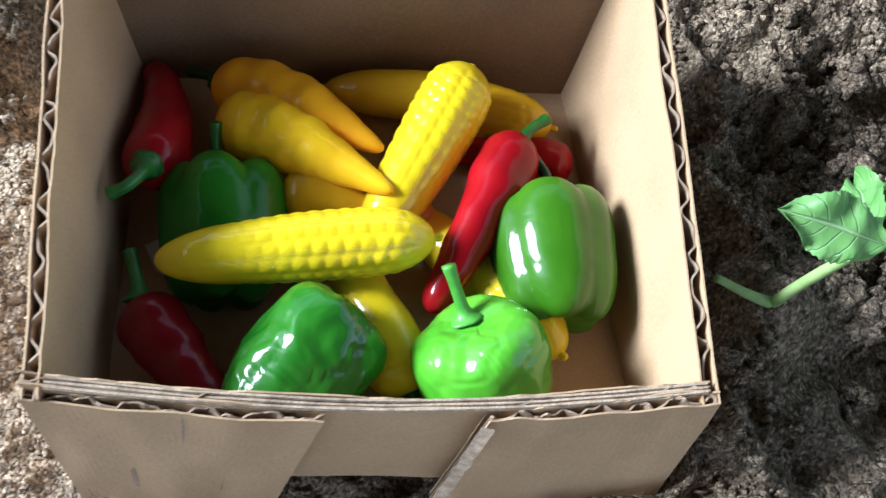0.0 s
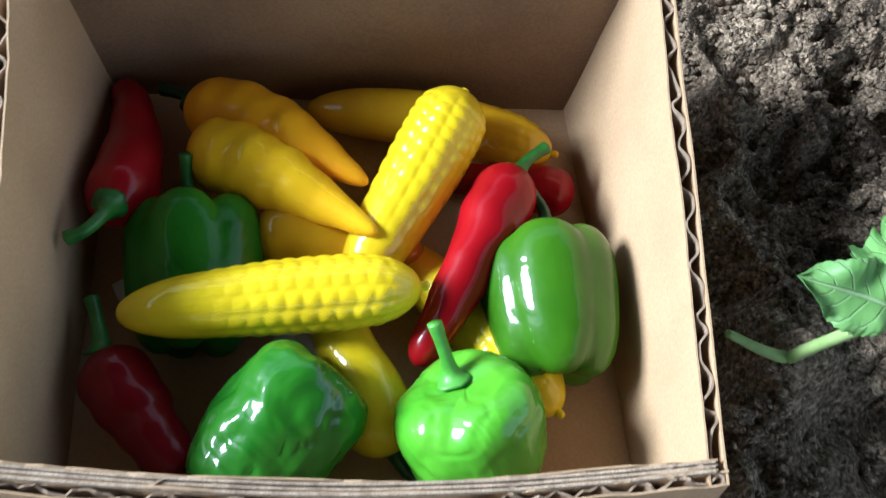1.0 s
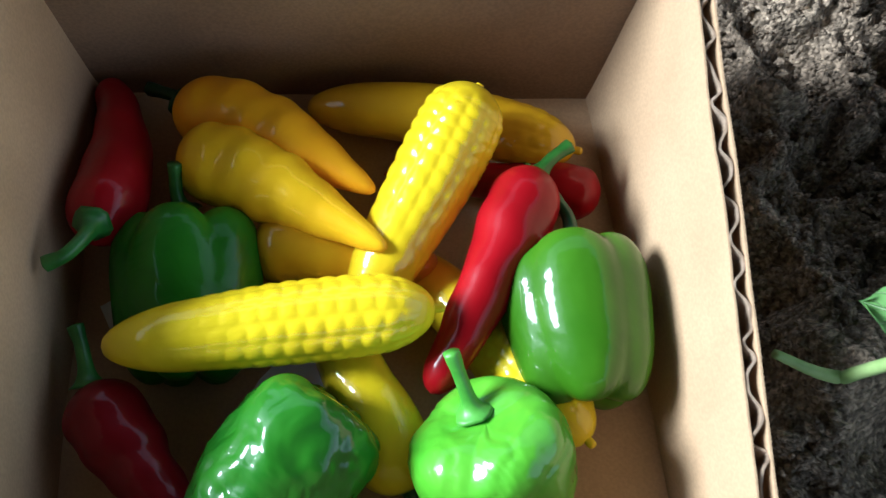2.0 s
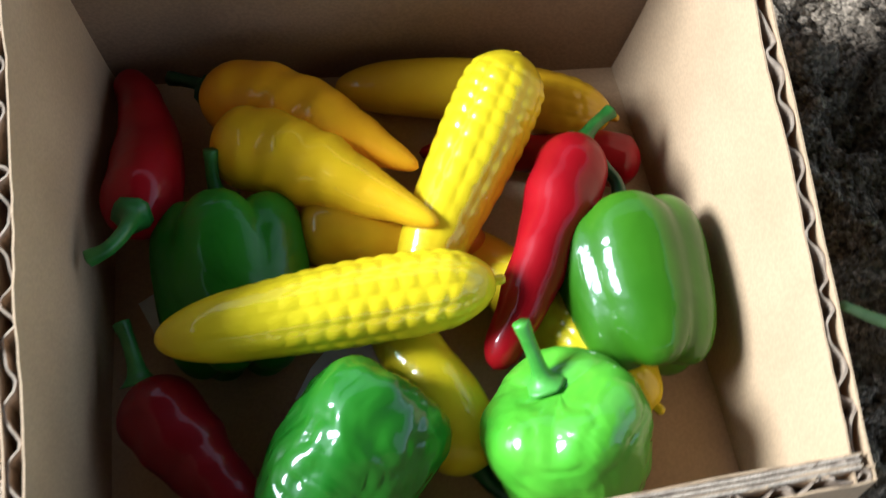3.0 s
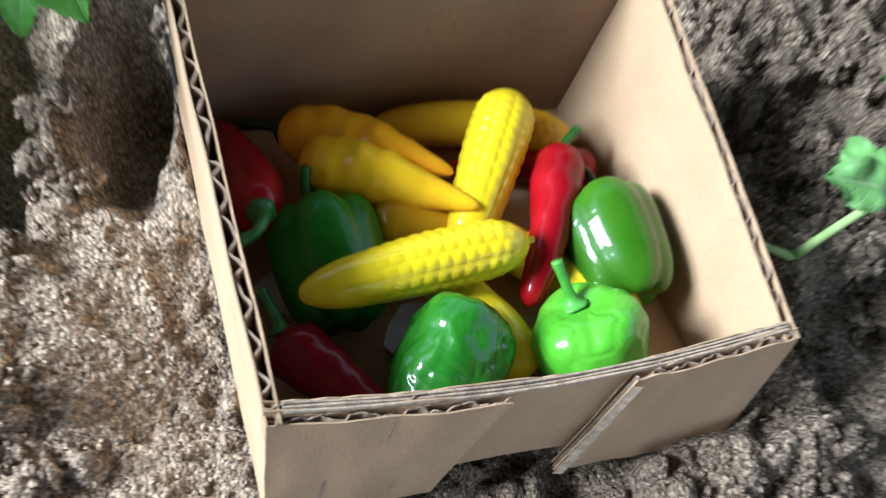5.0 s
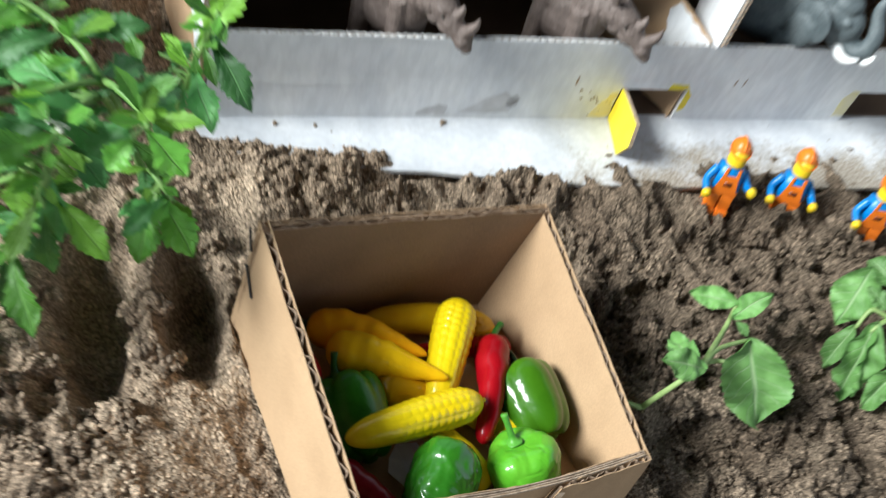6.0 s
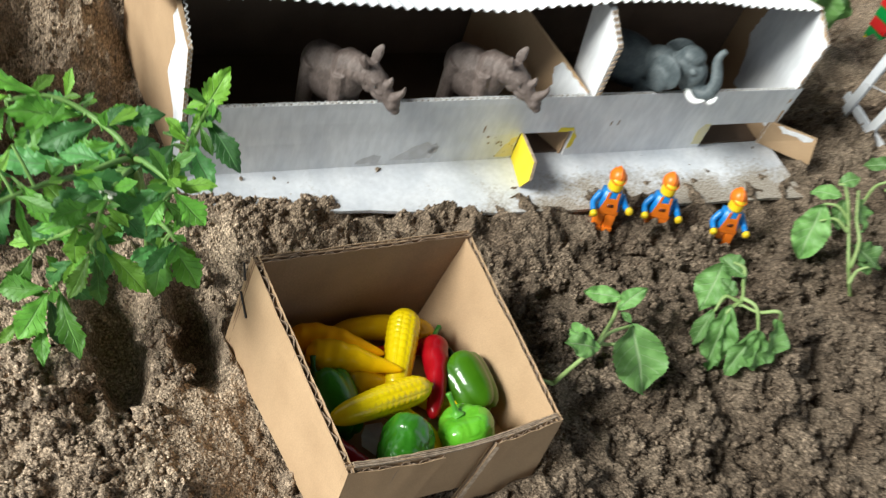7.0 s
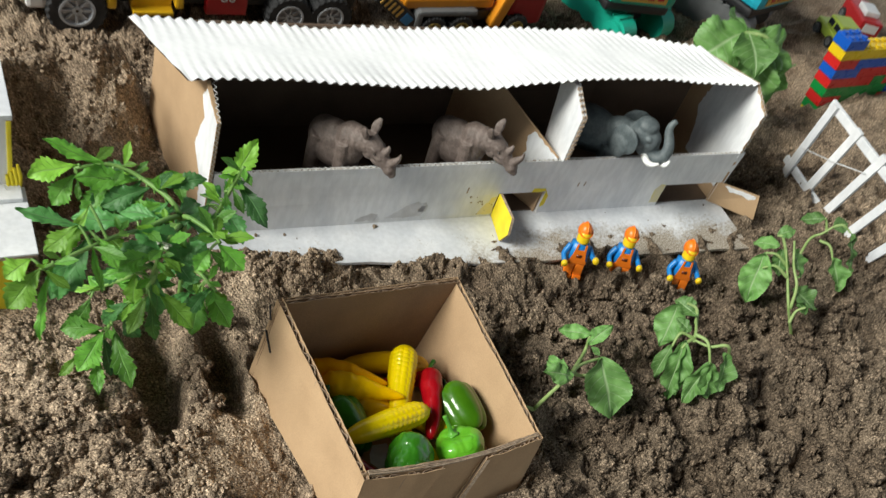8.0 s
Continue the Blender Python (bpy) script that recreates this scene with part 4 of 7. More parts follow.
def build_barn():
    barn = thing("cardboard_barn", barn_at(0.18, 0.04, SLAB_Z), "long cardboard toy barn with white painted front and corrugated white roof", "toy barn")
    # front wall with two low doorways
    top = card_wall("front_wall", barn, barn_at(0, 0, 0.0276), barn_at(LENGTH, 0, 0.0276), barn_at(0, 0, SILL), barn_at(LENGTH + 0.002, 0, SILL + 0.0015), -BV, wave=0.0004, seed=11, mats=M_WHITE, thick=CARD, pitch=0.0045)
    ribbon = []
    for i in range(1081):
        u = i / 1080
        c = lerp(barn_at(0, 0, SILL), barn_at(LENGTH + 0.002, 0, SILL + 0.0015), u) + BV * (CARD * (0.5 + 0.42 * math.sin(2 * math.pi * 108 * u)))
        ribbon += [c - BV * 0.00025 + Vector((0, 0, 0.0002)), c + BV * 0.00025 + Vector((0, 0, 0.0002)), c + Vector((0, 0, -0.0015))]
    solid("cut_edge", ribbon, [(3 * i + a, 3 * i + 3 + a, 3 * i + 3 + b, 3 * i + b) for i in range(1080) for a, b in ((0, 1), (1, 2), (2, 0))], M_WHITE_EDGE, barn)
    for s0, s1 in ((0.0, 0.1817), (0.216, 0.3137), (0.3605, LENGTH)):
        v, f = block((s0, 0, SLAB_Z), (s1, CARD, 0.0276), BARN_M)
        solid("front_panel", v, f, M_WHITE, barn)
    # slab that the barn stands on, running out in front
    edge = [(-0.004, DEPTH + 0.004), (-0.004, -0.021)] + [(s, -0.021 - 0.115 * min(s, 0.17) - 0.03 * max(0, s - 0.17) + 0.0012 * noise.noise((s * 60, 3, 1))) for s in np.linspace(0, 0.37, 26)] + [(0.37, DEPTH + 0.004)]
    v = [barn_at(s, d, SLAB_Z) for s, d in edge] + [barn_at(s, d, SLAB_Z - 0.002) for s, d in edge]
    n = len(edge)
    solid("base_board", v, [tuple(range(n)), tuple(range(n, 2 * n))[::-1]] + [(i, (i + 1) % n, (i + 1) % n + n, i + n) for i in range(n)], M_SLAB, barn)
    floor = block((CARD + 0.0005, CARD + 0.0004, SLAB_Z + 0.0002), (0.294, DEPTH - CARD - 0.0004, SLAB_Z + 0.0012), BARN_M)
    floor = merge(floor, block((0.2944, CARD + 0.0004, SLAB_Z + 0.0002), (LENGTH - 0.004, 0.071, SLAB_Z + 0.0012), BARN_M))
    solid("inner_floor", *floor, M_CARD_INSIDE, barn)
    # end walls: the front edge comes forward half way up
    profile = [(0, SLAB_Z), (0, 0.046), (0, 0.089), (0.0195, 0.1005), (DEPTH, 0.0855), (DEPTH, SLAB_Z)]
    for name, s in (("left_wall", -0.0008), ("right_wall", LENGTH - 0.001)):
        m = BARN_M @ Matrix.Translation((s, 0, 0)) @ Matrix.Rotation(radians(98 if name == "left_wall" else 90), 4, "Z")
        reach = DEPTH + 0.004 if name == "left_wall" else 0.074
        w = card_panel(name, barn, [(min(a, reach) if a < DEPTH else reach, b) for a, b in profile], M_CARD, m)
        zig = [(0.0, 0.0465), (0.0, 0.089), (0.0195, 0.1005)]
        for a, b in zip(zig, zig[1:]):
            p0, p1 = barn_at(s - CARD, a[0], a[1]), barn_at(s - CARD, b[0], b[1])
            q0, q1 = barn_at(s, a[0], a[1]), barn_at(s, b[0], b[1])
            cnt = int((p1 - p0).length / 0.0032) * 2
            teeth = []
            for i in range(cnt + 1):
                u = i / cnt
                c = lerp(p0, p1, u) if i % 2 else lerp(q0, q1, u)
                teeth += [c - BV * 0.0006, c - BV * 0.0006 + (p1 - p0).normalized() * 0.0005]
            solid("cut_edge", teeth, [(2 * i, 2 * i + 1, 2 * i + 3, 2 * i + 2) for i in range(cnt)], M_WHITE_EDGE, w)
    # white paint on the end walls
    m = BARN_M @ Matrix.Translation((LENGTH - 0.001 - CARD - 0.00015, 0, 0)) @ Matrix.Rotation(radians(90), 4, "Z")
    card_panel("paint_patch", barn, ragged([(0.0, 0.020), (0.0, 0.0885), (0.019, 0.0995), (0.034, 0.097), (0.052, 0.075), (0.055, 0.055), (0.047, 0.035), (0.045, 0.020)], 0.0022, 2), M_WHITE, m, 0.0001, "rough patch of white paint")
    m = BARN_M @ Matrix.Translation((-0.0008 + 0.00018, 0, 0)) @ Matrix.Rotation(radians(98), 4, "Z")
    card_panel("paint_patch", barn, ragged([(0.0005, 0.012), (0.0005, 0.080), (0.008, 0.082), (0.012, 0.070), (0.009, 0.055), (0.011, 0.04), (0.008, 0.012)], 0.0012, 5), M_WHITE, m, 0.0001, "rough patch of white paint")
    card_panel("paint_patch", barn, ragged([(0.0004, 0.012), (0.0004, 0.088), (0.017, 0.0975), (0.022, 0.090), (0.016, 0.080), (0.021, 0.066), (0.024, 0.056), (0.018, 0.048), (0.012, 0.040), (0.010, 0.012)], 0.0012, 8), M_WHITE, m @ Matrix.Translation((0, CARD + 0.00012, 0)), 0.0001, "rough patch of white paint")
    # back wall with windows drawn in marker
    m = BARN_M @ Matrix.Translation((0, DEPTH - CARD, 0))
    card_panel("back_wall", barn, [(-0.015, SLAB_Z), (0.296, SLAB_Z), (0.296, 0.0868), (-0.015, 0.0868)], M_CARD_INSIDE, m)
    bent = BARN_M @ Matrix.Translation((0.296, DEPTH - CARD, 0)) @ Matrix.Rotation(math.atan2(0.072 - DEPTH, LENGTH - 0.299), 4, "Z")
    card_panel("back_wall", barn, [(0, SLAB_Z), (0.0695, SLAB_Z), (0.0695, 0.0868), (0, 0.0868)], M_CARD_INSIDE, bent)
    for s, z, w, h in ((0.145, 0.050, 0.030, 0.026), (0.196, 0.052, 0.022, 0.026), (0.262, 0.052, 0.024, 0.028), (0.07, 0.05, 0.028, 0.026)):
        line = []
        for a, b, c, d in ((s, z, s + w, z + 0.002), (s, z + h, s + w, z + h + 0.002), (s, z, s + 0.002, z + h), (s + w, z, s + w + 0.002, z + h), (s + 0.3 * w, z, s + 0.3 * w + 0.0016, z + h)):
            line.append(block((a, DEPTH - CARD - 0.0003, b), (c, DEPTH - CARD - 0.0001, d), BARN_M))
        solid("drawn_window", *merge(*line), M_INK, barn, label="window outline drawn in black marker")
    # divider: a tall white post in front and a low partition that rises towards the back
    m = BARN_M @ Matrix.Translation((0.2195, 0, 0)) @ Matrix.Rotation(radians(90), 4, "Z")
    post = [(0.0022, 0.046), (-0.001, 0.056), (0.0, 0.088), (0.0185, 0.0995), (0.034, 0.097), (0.024, 0.046)]
    for k in range(2):
        dm = m @ Matrix.Translation((0.0005 * k, -0.0021 * k, 0))
        card_panel("divider_post", barn, post, M_WHITE, dm, 0.0017)
        teeth = []
        pts = [dm @ Vector((x - 0.0004, y, z)) for (x, z), y in zip(post[1:4], (0, 0, 0))]
        for a, b in zip(pts, pts[1:]):
            cnt = int((b - a).length / 0.0017)
            teeth += [block((-0.0004, 0, -0.0004), (0.0004, 0.0017, 0.0004), Matrix.Translation(lerp(a, b, i / cnt)) @ BARN_M.to_3x3().to_4x4() @ Matrix.Rotation(radians(90 + (35 if i % 2 else -35)), 4, "Z")) for i in range(cnt)]
        solid("cut_edge", *merge(*teeth), M_CARD_EDGE, barn)
    m = BARN_M @ Matrix.Translation((0.2165, 0, 0)) @ Matrix.Rotation(radians(116), 4, "Z")
    card_panel("partition", barn, [(0.002, SLAB_Z), (0.002, 0.0555), (DEPTH - 0.002, 0.084), (DEPTH - 0.002, SLAB_Z)], M_CARD, m, 0.0016)
    card_panel("paint_patch", barn, ragged([(0.0022, 0.03), (0.0022, 0.0552), (0.014, 0.058), (0.024, 0.0615), (0.027, 0.055), (0.024, 0.045), (0.027, 0.03)], 0.0016, 7), M_WHITE, m @ Matrix.Translation((0, 0.00165, 0)), 0.0001)
    # corrugated roof
    pitch, amp, ns, nd = 0.0061, 0.00075, 520, 9
    verts = []
    for sheet in range(2):
        for j in range(nd):
            t = j / (nd - 1)
            for i in range(ns):
                u = i / (ns - 1)
                s = (-0.0155 + 0.378 * u) * (1 - t) + (-0.033 + 0.378 * u) * t
                s += 0.012 * t * smoothstep(0.8, 1.0, u)
                d = 0.0175 * (1 - t) + (0.091 - 0.016 * smoothstep(0.82, 1.0, u)) * t + 0.0006 * noise.noise((u * 30, t, 2))
                z = 0.1018 * (1 - t) + 0.0880 * t - 0.0035 * math.sin(math.pi * min(1, u * 1.6)) + 0.0022 * math.sin(u * 11) * (1 - t) + 0.0015 * noise.noise((u * 12, t * 2, 5))
                if sheet == 0:
                    # ribs flattened away from the edges, in place of glare that hides them
                    z += amp * (0.35 + 0.95 * (2 * t - 1) ** 2) * (1 + math.sin(2 * math.pi * s / pitch)) + 0.0003
                verts.append(barn_at(s, d - (0.0008 if sheet == 0 and j == 0 else 0), z))
    f = grid_faces(nd, ns)
    roof = solid("roof", verts[:nd * ns], f, M_ROOF, barn, True, "white painted corrugated card roof")
    solid("roof_liner", verts[nd * ns:], f, M_CARD_INSIDE, roof)
    # doors
    hinge = Vector((0.1425, 0.1175, 0))
    door = [hinge + Vector((0, 0, 0.009)), hinge + Vector((0, 0, 0.0285)), Vector((0.1345, 0.0935, 0.0315)), Vector((0.1325, 0.0895, 0.0215)), Vector((0.1345, 0.0955, 0.0095))]
    n = len(door)
    off = Vector((0.0017, -0.0005, 0))
    v = door + [p + off for p in door]
    solid("door", v, [tuple(range(n)), tuple(range(n, 2 * n))[::-1]] + [(i, i + n, (i + 1) % n + n, (i + 1) % n) for i in range(n)],
          ([M_YELLOW_PAINT, M_WHITE_EDGE, M_CARD_EDGE], [0, 1] + [2] * n), barn, label="open door flap painted yellow")
    hinge = Vector((0.3175, 0.0880, 0))
    door = [hinge + Vector((0, 0, 0.0095)), hinge + Vector((0, 0, 0.0275)), Vector((0.341, 0.0660, 0.0275)), Vector((0.3415, 0.0605, 0.0100))]
    n = 4
    off = Vector((0.0011, 0.0012, 0))
    v = door + [p + off for p in door]
    solid("door", v, [tuple(range(n)), tuple(range(n, 2 * n))[::-1]] + [(i, i + n, (i + 1) % n + n, (i + 1) % n) for i in range(n)], M_CARD, barn, label="open brown card door flap")
    du, dn = (door[2] - door[1]).normalized(), Vector((0, 0, 1))
    pm = Matrix((du, Vector((0, 0, 1)).cross(du), dn)).transposed().to_4x4()
    pm.translation = door[1] - off * 0.22
    card_panel("paint_spot", barn, ragged([(0.006, -0.0005), (0.012, -0.0045), (0.020, -0.0035), (0.027, -0.0055), (0.0305, -0.004), (0.030, -0.0005)], 0.0009, 33), M_WHITE, pm, 0.0002, "white paint on the door flap")
    # paint smears
    m = BARN_M @ Matrix.Translation((0, -0.00025, 0))
    card_panel("paint_smear", barn, ragged([(0.172, 0.011), (0.1735, 0.017), (0.178, 0.0245), (0.1812, 0.026), (0.1812, 0.012), (0.177, 0.0098)], 0.0018, 12), M_YELLOW_SMEAR, m, 0.0002, "smear of thin yellow paint")
    card_panel("paint_smear", barn, ragged([(0.206, 0.0279), (0.207, 0.031), (0.215, 0.0305), (0.2195, 0.024), (0.219, 0.015), (0.2165, 0.014), (0.2165, 0.0279)], 0.0007, 14), M_YELLOW_PAINT, m, 0.0002)
    card_panel("paint_smear", barn, ragged([(0.307, 0.012), (0.306, 0.024), (0.309, 0.029), (0.3135, 0.0285), (0.3135, 0.012)], 0.0008, 15), M_YELLOW_SMEAR, m, 0.0002)
    rng = random.Random(71)
    for k in range(16):
        s, z, r = 0.172 + rng.gauss(0, 0.008), 0.018 + rng.gauss(0, 0.006), 0.0004 + 0.0009 * rng.random() ** 2
        if s < 0.1805 and z > SLAB_Z + 0.001:
            card_panel("mud_speck", barn, ragged([(s - r, z), (s, z - r), (s + r * 1.3, z), (s, z + r)], r * 0.5, 40 + k, r), M_MUD, m, 0.00014 + 0.00001 * k, "spattered brown mud")
    for k, (s, z, w, h) in enumerate(((0.108, 0.012, 0.026, 0.012), (0.088, 0.011, 0.014, 0.006), (0.128, 0.016, 0.006, 0.008))):
        card_panel("worn_patch", barn, ragged([(s, z), (s + w * 0.3, z + h * 0.6), (s + w * 0.7, z + h), (s + w, z + h * 0.7), (s + w * 0.9, z)], 0.0016, 21 + k), M_WORN, m, 0.00012, "greyed scuff in the paint")
    return barn


# the barn's white paint, lightened to pass for glare on the roof
M_ROOF = surface("white paint lightened for roof glare", (0.86, 0.86, 0.87), (0.91, 0.91, 0.91), 45, 0.6, 0.7, 0.00006, 250, fine=0.02, fine_scale=300)
# brown card whose darkness carries the shade inside the barn
M_CARD_INSIDE = surface("brown card darkened for barn shade", (0.085, 0.053, 0.034), (0.115, 0.074, 0.048), 45, 0.8, 0.9, 0.00005, 900, fine=0.1, fine_scale=1600)


def dusty_board():
    """White paint with a film of pale sand dust, thicker towards one end and the front, in streaks and specks."""
    m = surface("dusty white paint", (0.60, 0.62, 0.66), (0.74, 0.75, 0.78), 45, 0.6, 0.7, 0.0001, 250, fine=0.05, fine_scale=300)
    t = m.node_tree
    b = t.nodes["Principled BSDF"]
    paint = b.inputs["Base Color"].links[0].from_socket
    co = t.nodes.new("ShaderNodeTexCoord")
    sides = []
    for way, lo, hi in ((BU, -0.07, 0.02), (-BV, 0.048, 0.082)):
        dot = t.nodes.new("ShaderNodeVectorMath")
        dot.operation = "DOT_PRODUCT"
        dot.inputs[1].default_value = way
        t.links.new(co.outputs["Object"], dot.inputs[0])
        mr = t.nodes.new("ShaderNodeMapRange")
        mr.inputs["From Min"].default_value, mr.inputs["From Max"].default_value = lo, hi
        t.links.new(dot.outputs["Value"], mr.inputs["Value"])
        sides.append(mr.outputs[0])
    both = t.nodes.new("ShaderNodeMath")
    both.operation = "MULTIPLY"
    t.links.new(sides[0], both.inputs[0])
    t.links.new(sides[1], both.inputs[1])
    total = both.outputs[0]
    for scale, weight in ((38, 1.6), (420, 1.1)):
        nz = t.nodes.new("ShaderNodeTexNoise")
        nz.inputs["Scale"].default_value, nz.inputs["Detail"].default_value = scale, 4
        t.links.new(co.outputs["Object"], nz.inputs["Vector"])
        ad = t.nodes.new("ShaderNodeMath")
        ad.operation = "MULTIPLY_ADD"
        ad.inputs[1].default_value = weight
        t.links.new(nz.outputs["Fac"], ad.inputs[0])
        t.links.new(total, ad.inputs[2])
        total = ad.outputs[0]
    cut = t.nodes.new("ShaderNodeMapRange")
    cut.inputs["From Min"].default_value, cut.inputs["From Max"].default_value = 1.58, 2.08
    t.links.new(total, cut.inputs["Value"])
    mix = t.nodes.new("ShaderNodeMix")
    mix.data_type = "RGBA"
    t.links.new(cut.outputs[0], mix.inputs["Factor"])
    t.links.new(paint, mix.inputs[6])
    nz = t.nodes.new("ShaderNodeTexNoise")
    nz.inputs["Scale"].default_value, nz.inputs["Detail"].default_value = 900, 4
    t.links.new(co.outputs["Object"], nz.inputs["Vector"])
    grain = t.nodes.new("ShaderNodeValToRGB")
    grain.color_ramp.elements[0].position, grain.color_ramp.elements[1].position = 0.36, 0.64
    grain.color_ramp.elements[0].color, grain.color_ramp.elements[1].color = (0.20, 0.16, 0.12, 1), (0.50, 0.45, 0.38, 1)
    t.links.new(nz.outputs["Fac"], grain.inputs["Fac"])
    t.links.new(grain.outputs["Color"], mix.inputs[7])
    t.links.new(mix.outputs[2], b.inputs["Base Color"])
    return m


M_SLAB = dusty_board()
M_YELLOW_SMEAR = surface("thin yellow paint", (0.66, 0.60, 0.40), (0.74, 0.64, 0.20), 120, 0.6, 0.7)
M_MUD = surface("dried mud", (0.16, 0.11, 0.06), (0.30, 0.22, 0.12), 600, 0.85, 0.95)
M_WORN = surface("scuffed white paint", (0.50, 0.49, 0.49), (0.62, 0.61, 0.62), 150, 0.6, 0.7)
build_barn()

# ---- toy animals ----
def blob_mesh(name, pieces, voxel, smooth_steps=4):
    """One closed skin round overlapping pieces."""
    v, f = merge(*pieces)
    me = bpy.data.meshes.new(name)
    me.from_pydata([tuple(x) for x in v], [], f)
    me.update()
    ob = bpy.data.objects.new(name, me)
    scene.collection.objects.link(ob)
    r = ob.modifiers.new("skin", "REMESH")
    r.mode, r.voxel_size = "VOXEL", voxel
    s = ob.modifiers.new("soften", "SMOOTH")
    s.factor, s.iterations = 0.5, smooth_steps
    out = bpy.data.meshes.new_from_object(ob.evaluated_get(bpy.context.evaluated_depsgraph_get()))
    bpy.data.objects.remove(ob)
    bpy.data.meshes.remove(me)
    out.name = name
    return out


M_RHINO = surface("grey-brown rubber hide", (0.112, 0.084, 0.072), (0.18, 0.140, 0.123), 120, 0.55, 0.7, 0.0006, 380, fine=0.12, fine_scale=600)
M_ELEPHANT = surface("blue-grey rubber hide", (0.066, 0.083, 0.089), (0.12, 0.141, 0.147), 110, 0.5, 0.65, 0.0003, 300, fine=0.12, fine_scale=600)
M_TUSK = surface("white plastic tusk", (0.78, 0.78, 0.76), (0.85, 0.85, 0.84), 100, 0.35, 0.45)
M_EYE_EAR = surface("dark paint for eye and ear shade", (0.02, 0.016, 0.014), (0.04, 0.03, 0.026), 400, 0.3, 0.35)


def build_rhino_mesh():
    """Nose towards -y, in metres; the legs reach down to the barn floor."""
    def folds(s, a):
        return 1 + 0.035 * math.sin(s * 26) * (0.4 + 0.6 * math.sin(math.pi * s))
    p = [ellipsoid((0, 0.034, 0.004), (0.0165, 0.024, 0.0240)), ellipsoid((0, 0.018, 0.0130), (0.0145, 0.016, 0.0230)), ellipsoid((0, 0.046, 0.008), (0.0145, 0.014, 0.0170)),
         sweep([(0, 0.020, 0.0210), (0, 0.009, 0.0250), (0, -0.003, 0.0275)], lambda s: 0.0140 - 0.0045 * s, 30, 24, folds),
         sweep([(0, 0.000, 0.0295), (0, -0.010, 0.0260), (0, -0.0195, 0.0195), (0, -0.0265, 0.0150)], lambda s: 0.0098 - 0.0046 * s ** 0.8, 22, 22),
         ellipsoid((0, -0.0270, 0.0150), (0.0060, 0.0058, 0.0062)), ellipsoid((0, -0.0305, 0.0115), (0.0040, 0.0036, 0.0036)), ellipsoid((0, -0.0150, 0.0165), (0.0060, 0.0100, 0.0048)),
         ellipsoid((0, -0.0040, 0.0200), (0.0075, 0.0075, 0.0070)),
         sweep([(0, -0.0250, 0.0180), (0, -0.0292, 0.0245), (0, -0.0325, 0.0305), (0, -0.0335, 0.0370)], lambda s: 0.0046 * (1 - s) ** 0.8 + 0.0005, 18, 14),
         sweep([(0, -0.0165, 0.0250), (0, -0.0200, 0.0320), (0, -0.0208, 0.0375)], lambda s: 0.0042 * (1 - s) ** 0.8 + 0.0005, 14, 12)]
    for side in (-1, 1):
        p += [sweep([(side * 0.0055, 0.0005, 0.0350), (side * 0.0088, 0.0012, 0.0410), (side * 0.0118, 0.0000, 0.0485)], lambda s: 0.0012 + 0.0033 * math.sin(math.pi * min(1, 0.15 + 0.82 * s)), 14, 12, flat=0.55),
              ellipsoid((side * 0.0046, -0.0290, 0.0160), (0.0014, 0.0018, 0.0014)), ellipsoid((side * 0.0066, -0.0105, 0.0290), (0.0020, 0.0034, 0.0018)), ellipsoid((side * 0.0060, -0.0150, 0.0225), (0.0018, 0.0050, 0.0020)),
              sweep([(side * 0.0100, 0.018, 0.020), (side * 0.0105, 0.016, 0.003), (side * 0.0100, 0.016, -0.0535)], lambda s: 0.0074 - 0.0015 * s, 12, 16),
              sweep([(side * 0.0105, 0.044, 0.014), (side * 0.0110, 0.046, 0.002), (side * 0.0105, 0.045, -0.0535)], lambda s: 0.0080 - 0.002 * s, 12, 16)]
    me = blob_mesh("toy_rhino", p, 0.0008, 2)
    me.materials.append(M_RHINO)
    me.materials.append(M_EYE_EAR)
    bm = bmesh.new()
    bm.from_mesh(me)
    marks = []
    for side in (-1, 1):
        marks.append(ellipsoid((side * 0.0076, -0.0128, 0.0262), (0.0009, 0.0015, 0.0011), seg=10, rings=8))
        # dark spot painted in for the shade of the ear's hollow
        marks.append(ellipsoid((side * 0.0094, -0.0012, 0.0422), (0.0015, 0.0011, 0.0036), Matrix.Rotation(radians(side * 24), 4, "Y"), seg=12, rings=8))
    for v, f in marks:
        vs = [bm.verts.new(x) for x in v]
        for q in f:
            if len({tuple(round(c, 7) for c in v[i]) for i in q}) >= 3:
                bm.faces.new([vs[i] for i in q]).material_index = 1
    bm.to_mesh(me)
    bm.free()
    me.polygons.foreach_set("use_smooth", [True] * len(me.polygons))
    return me


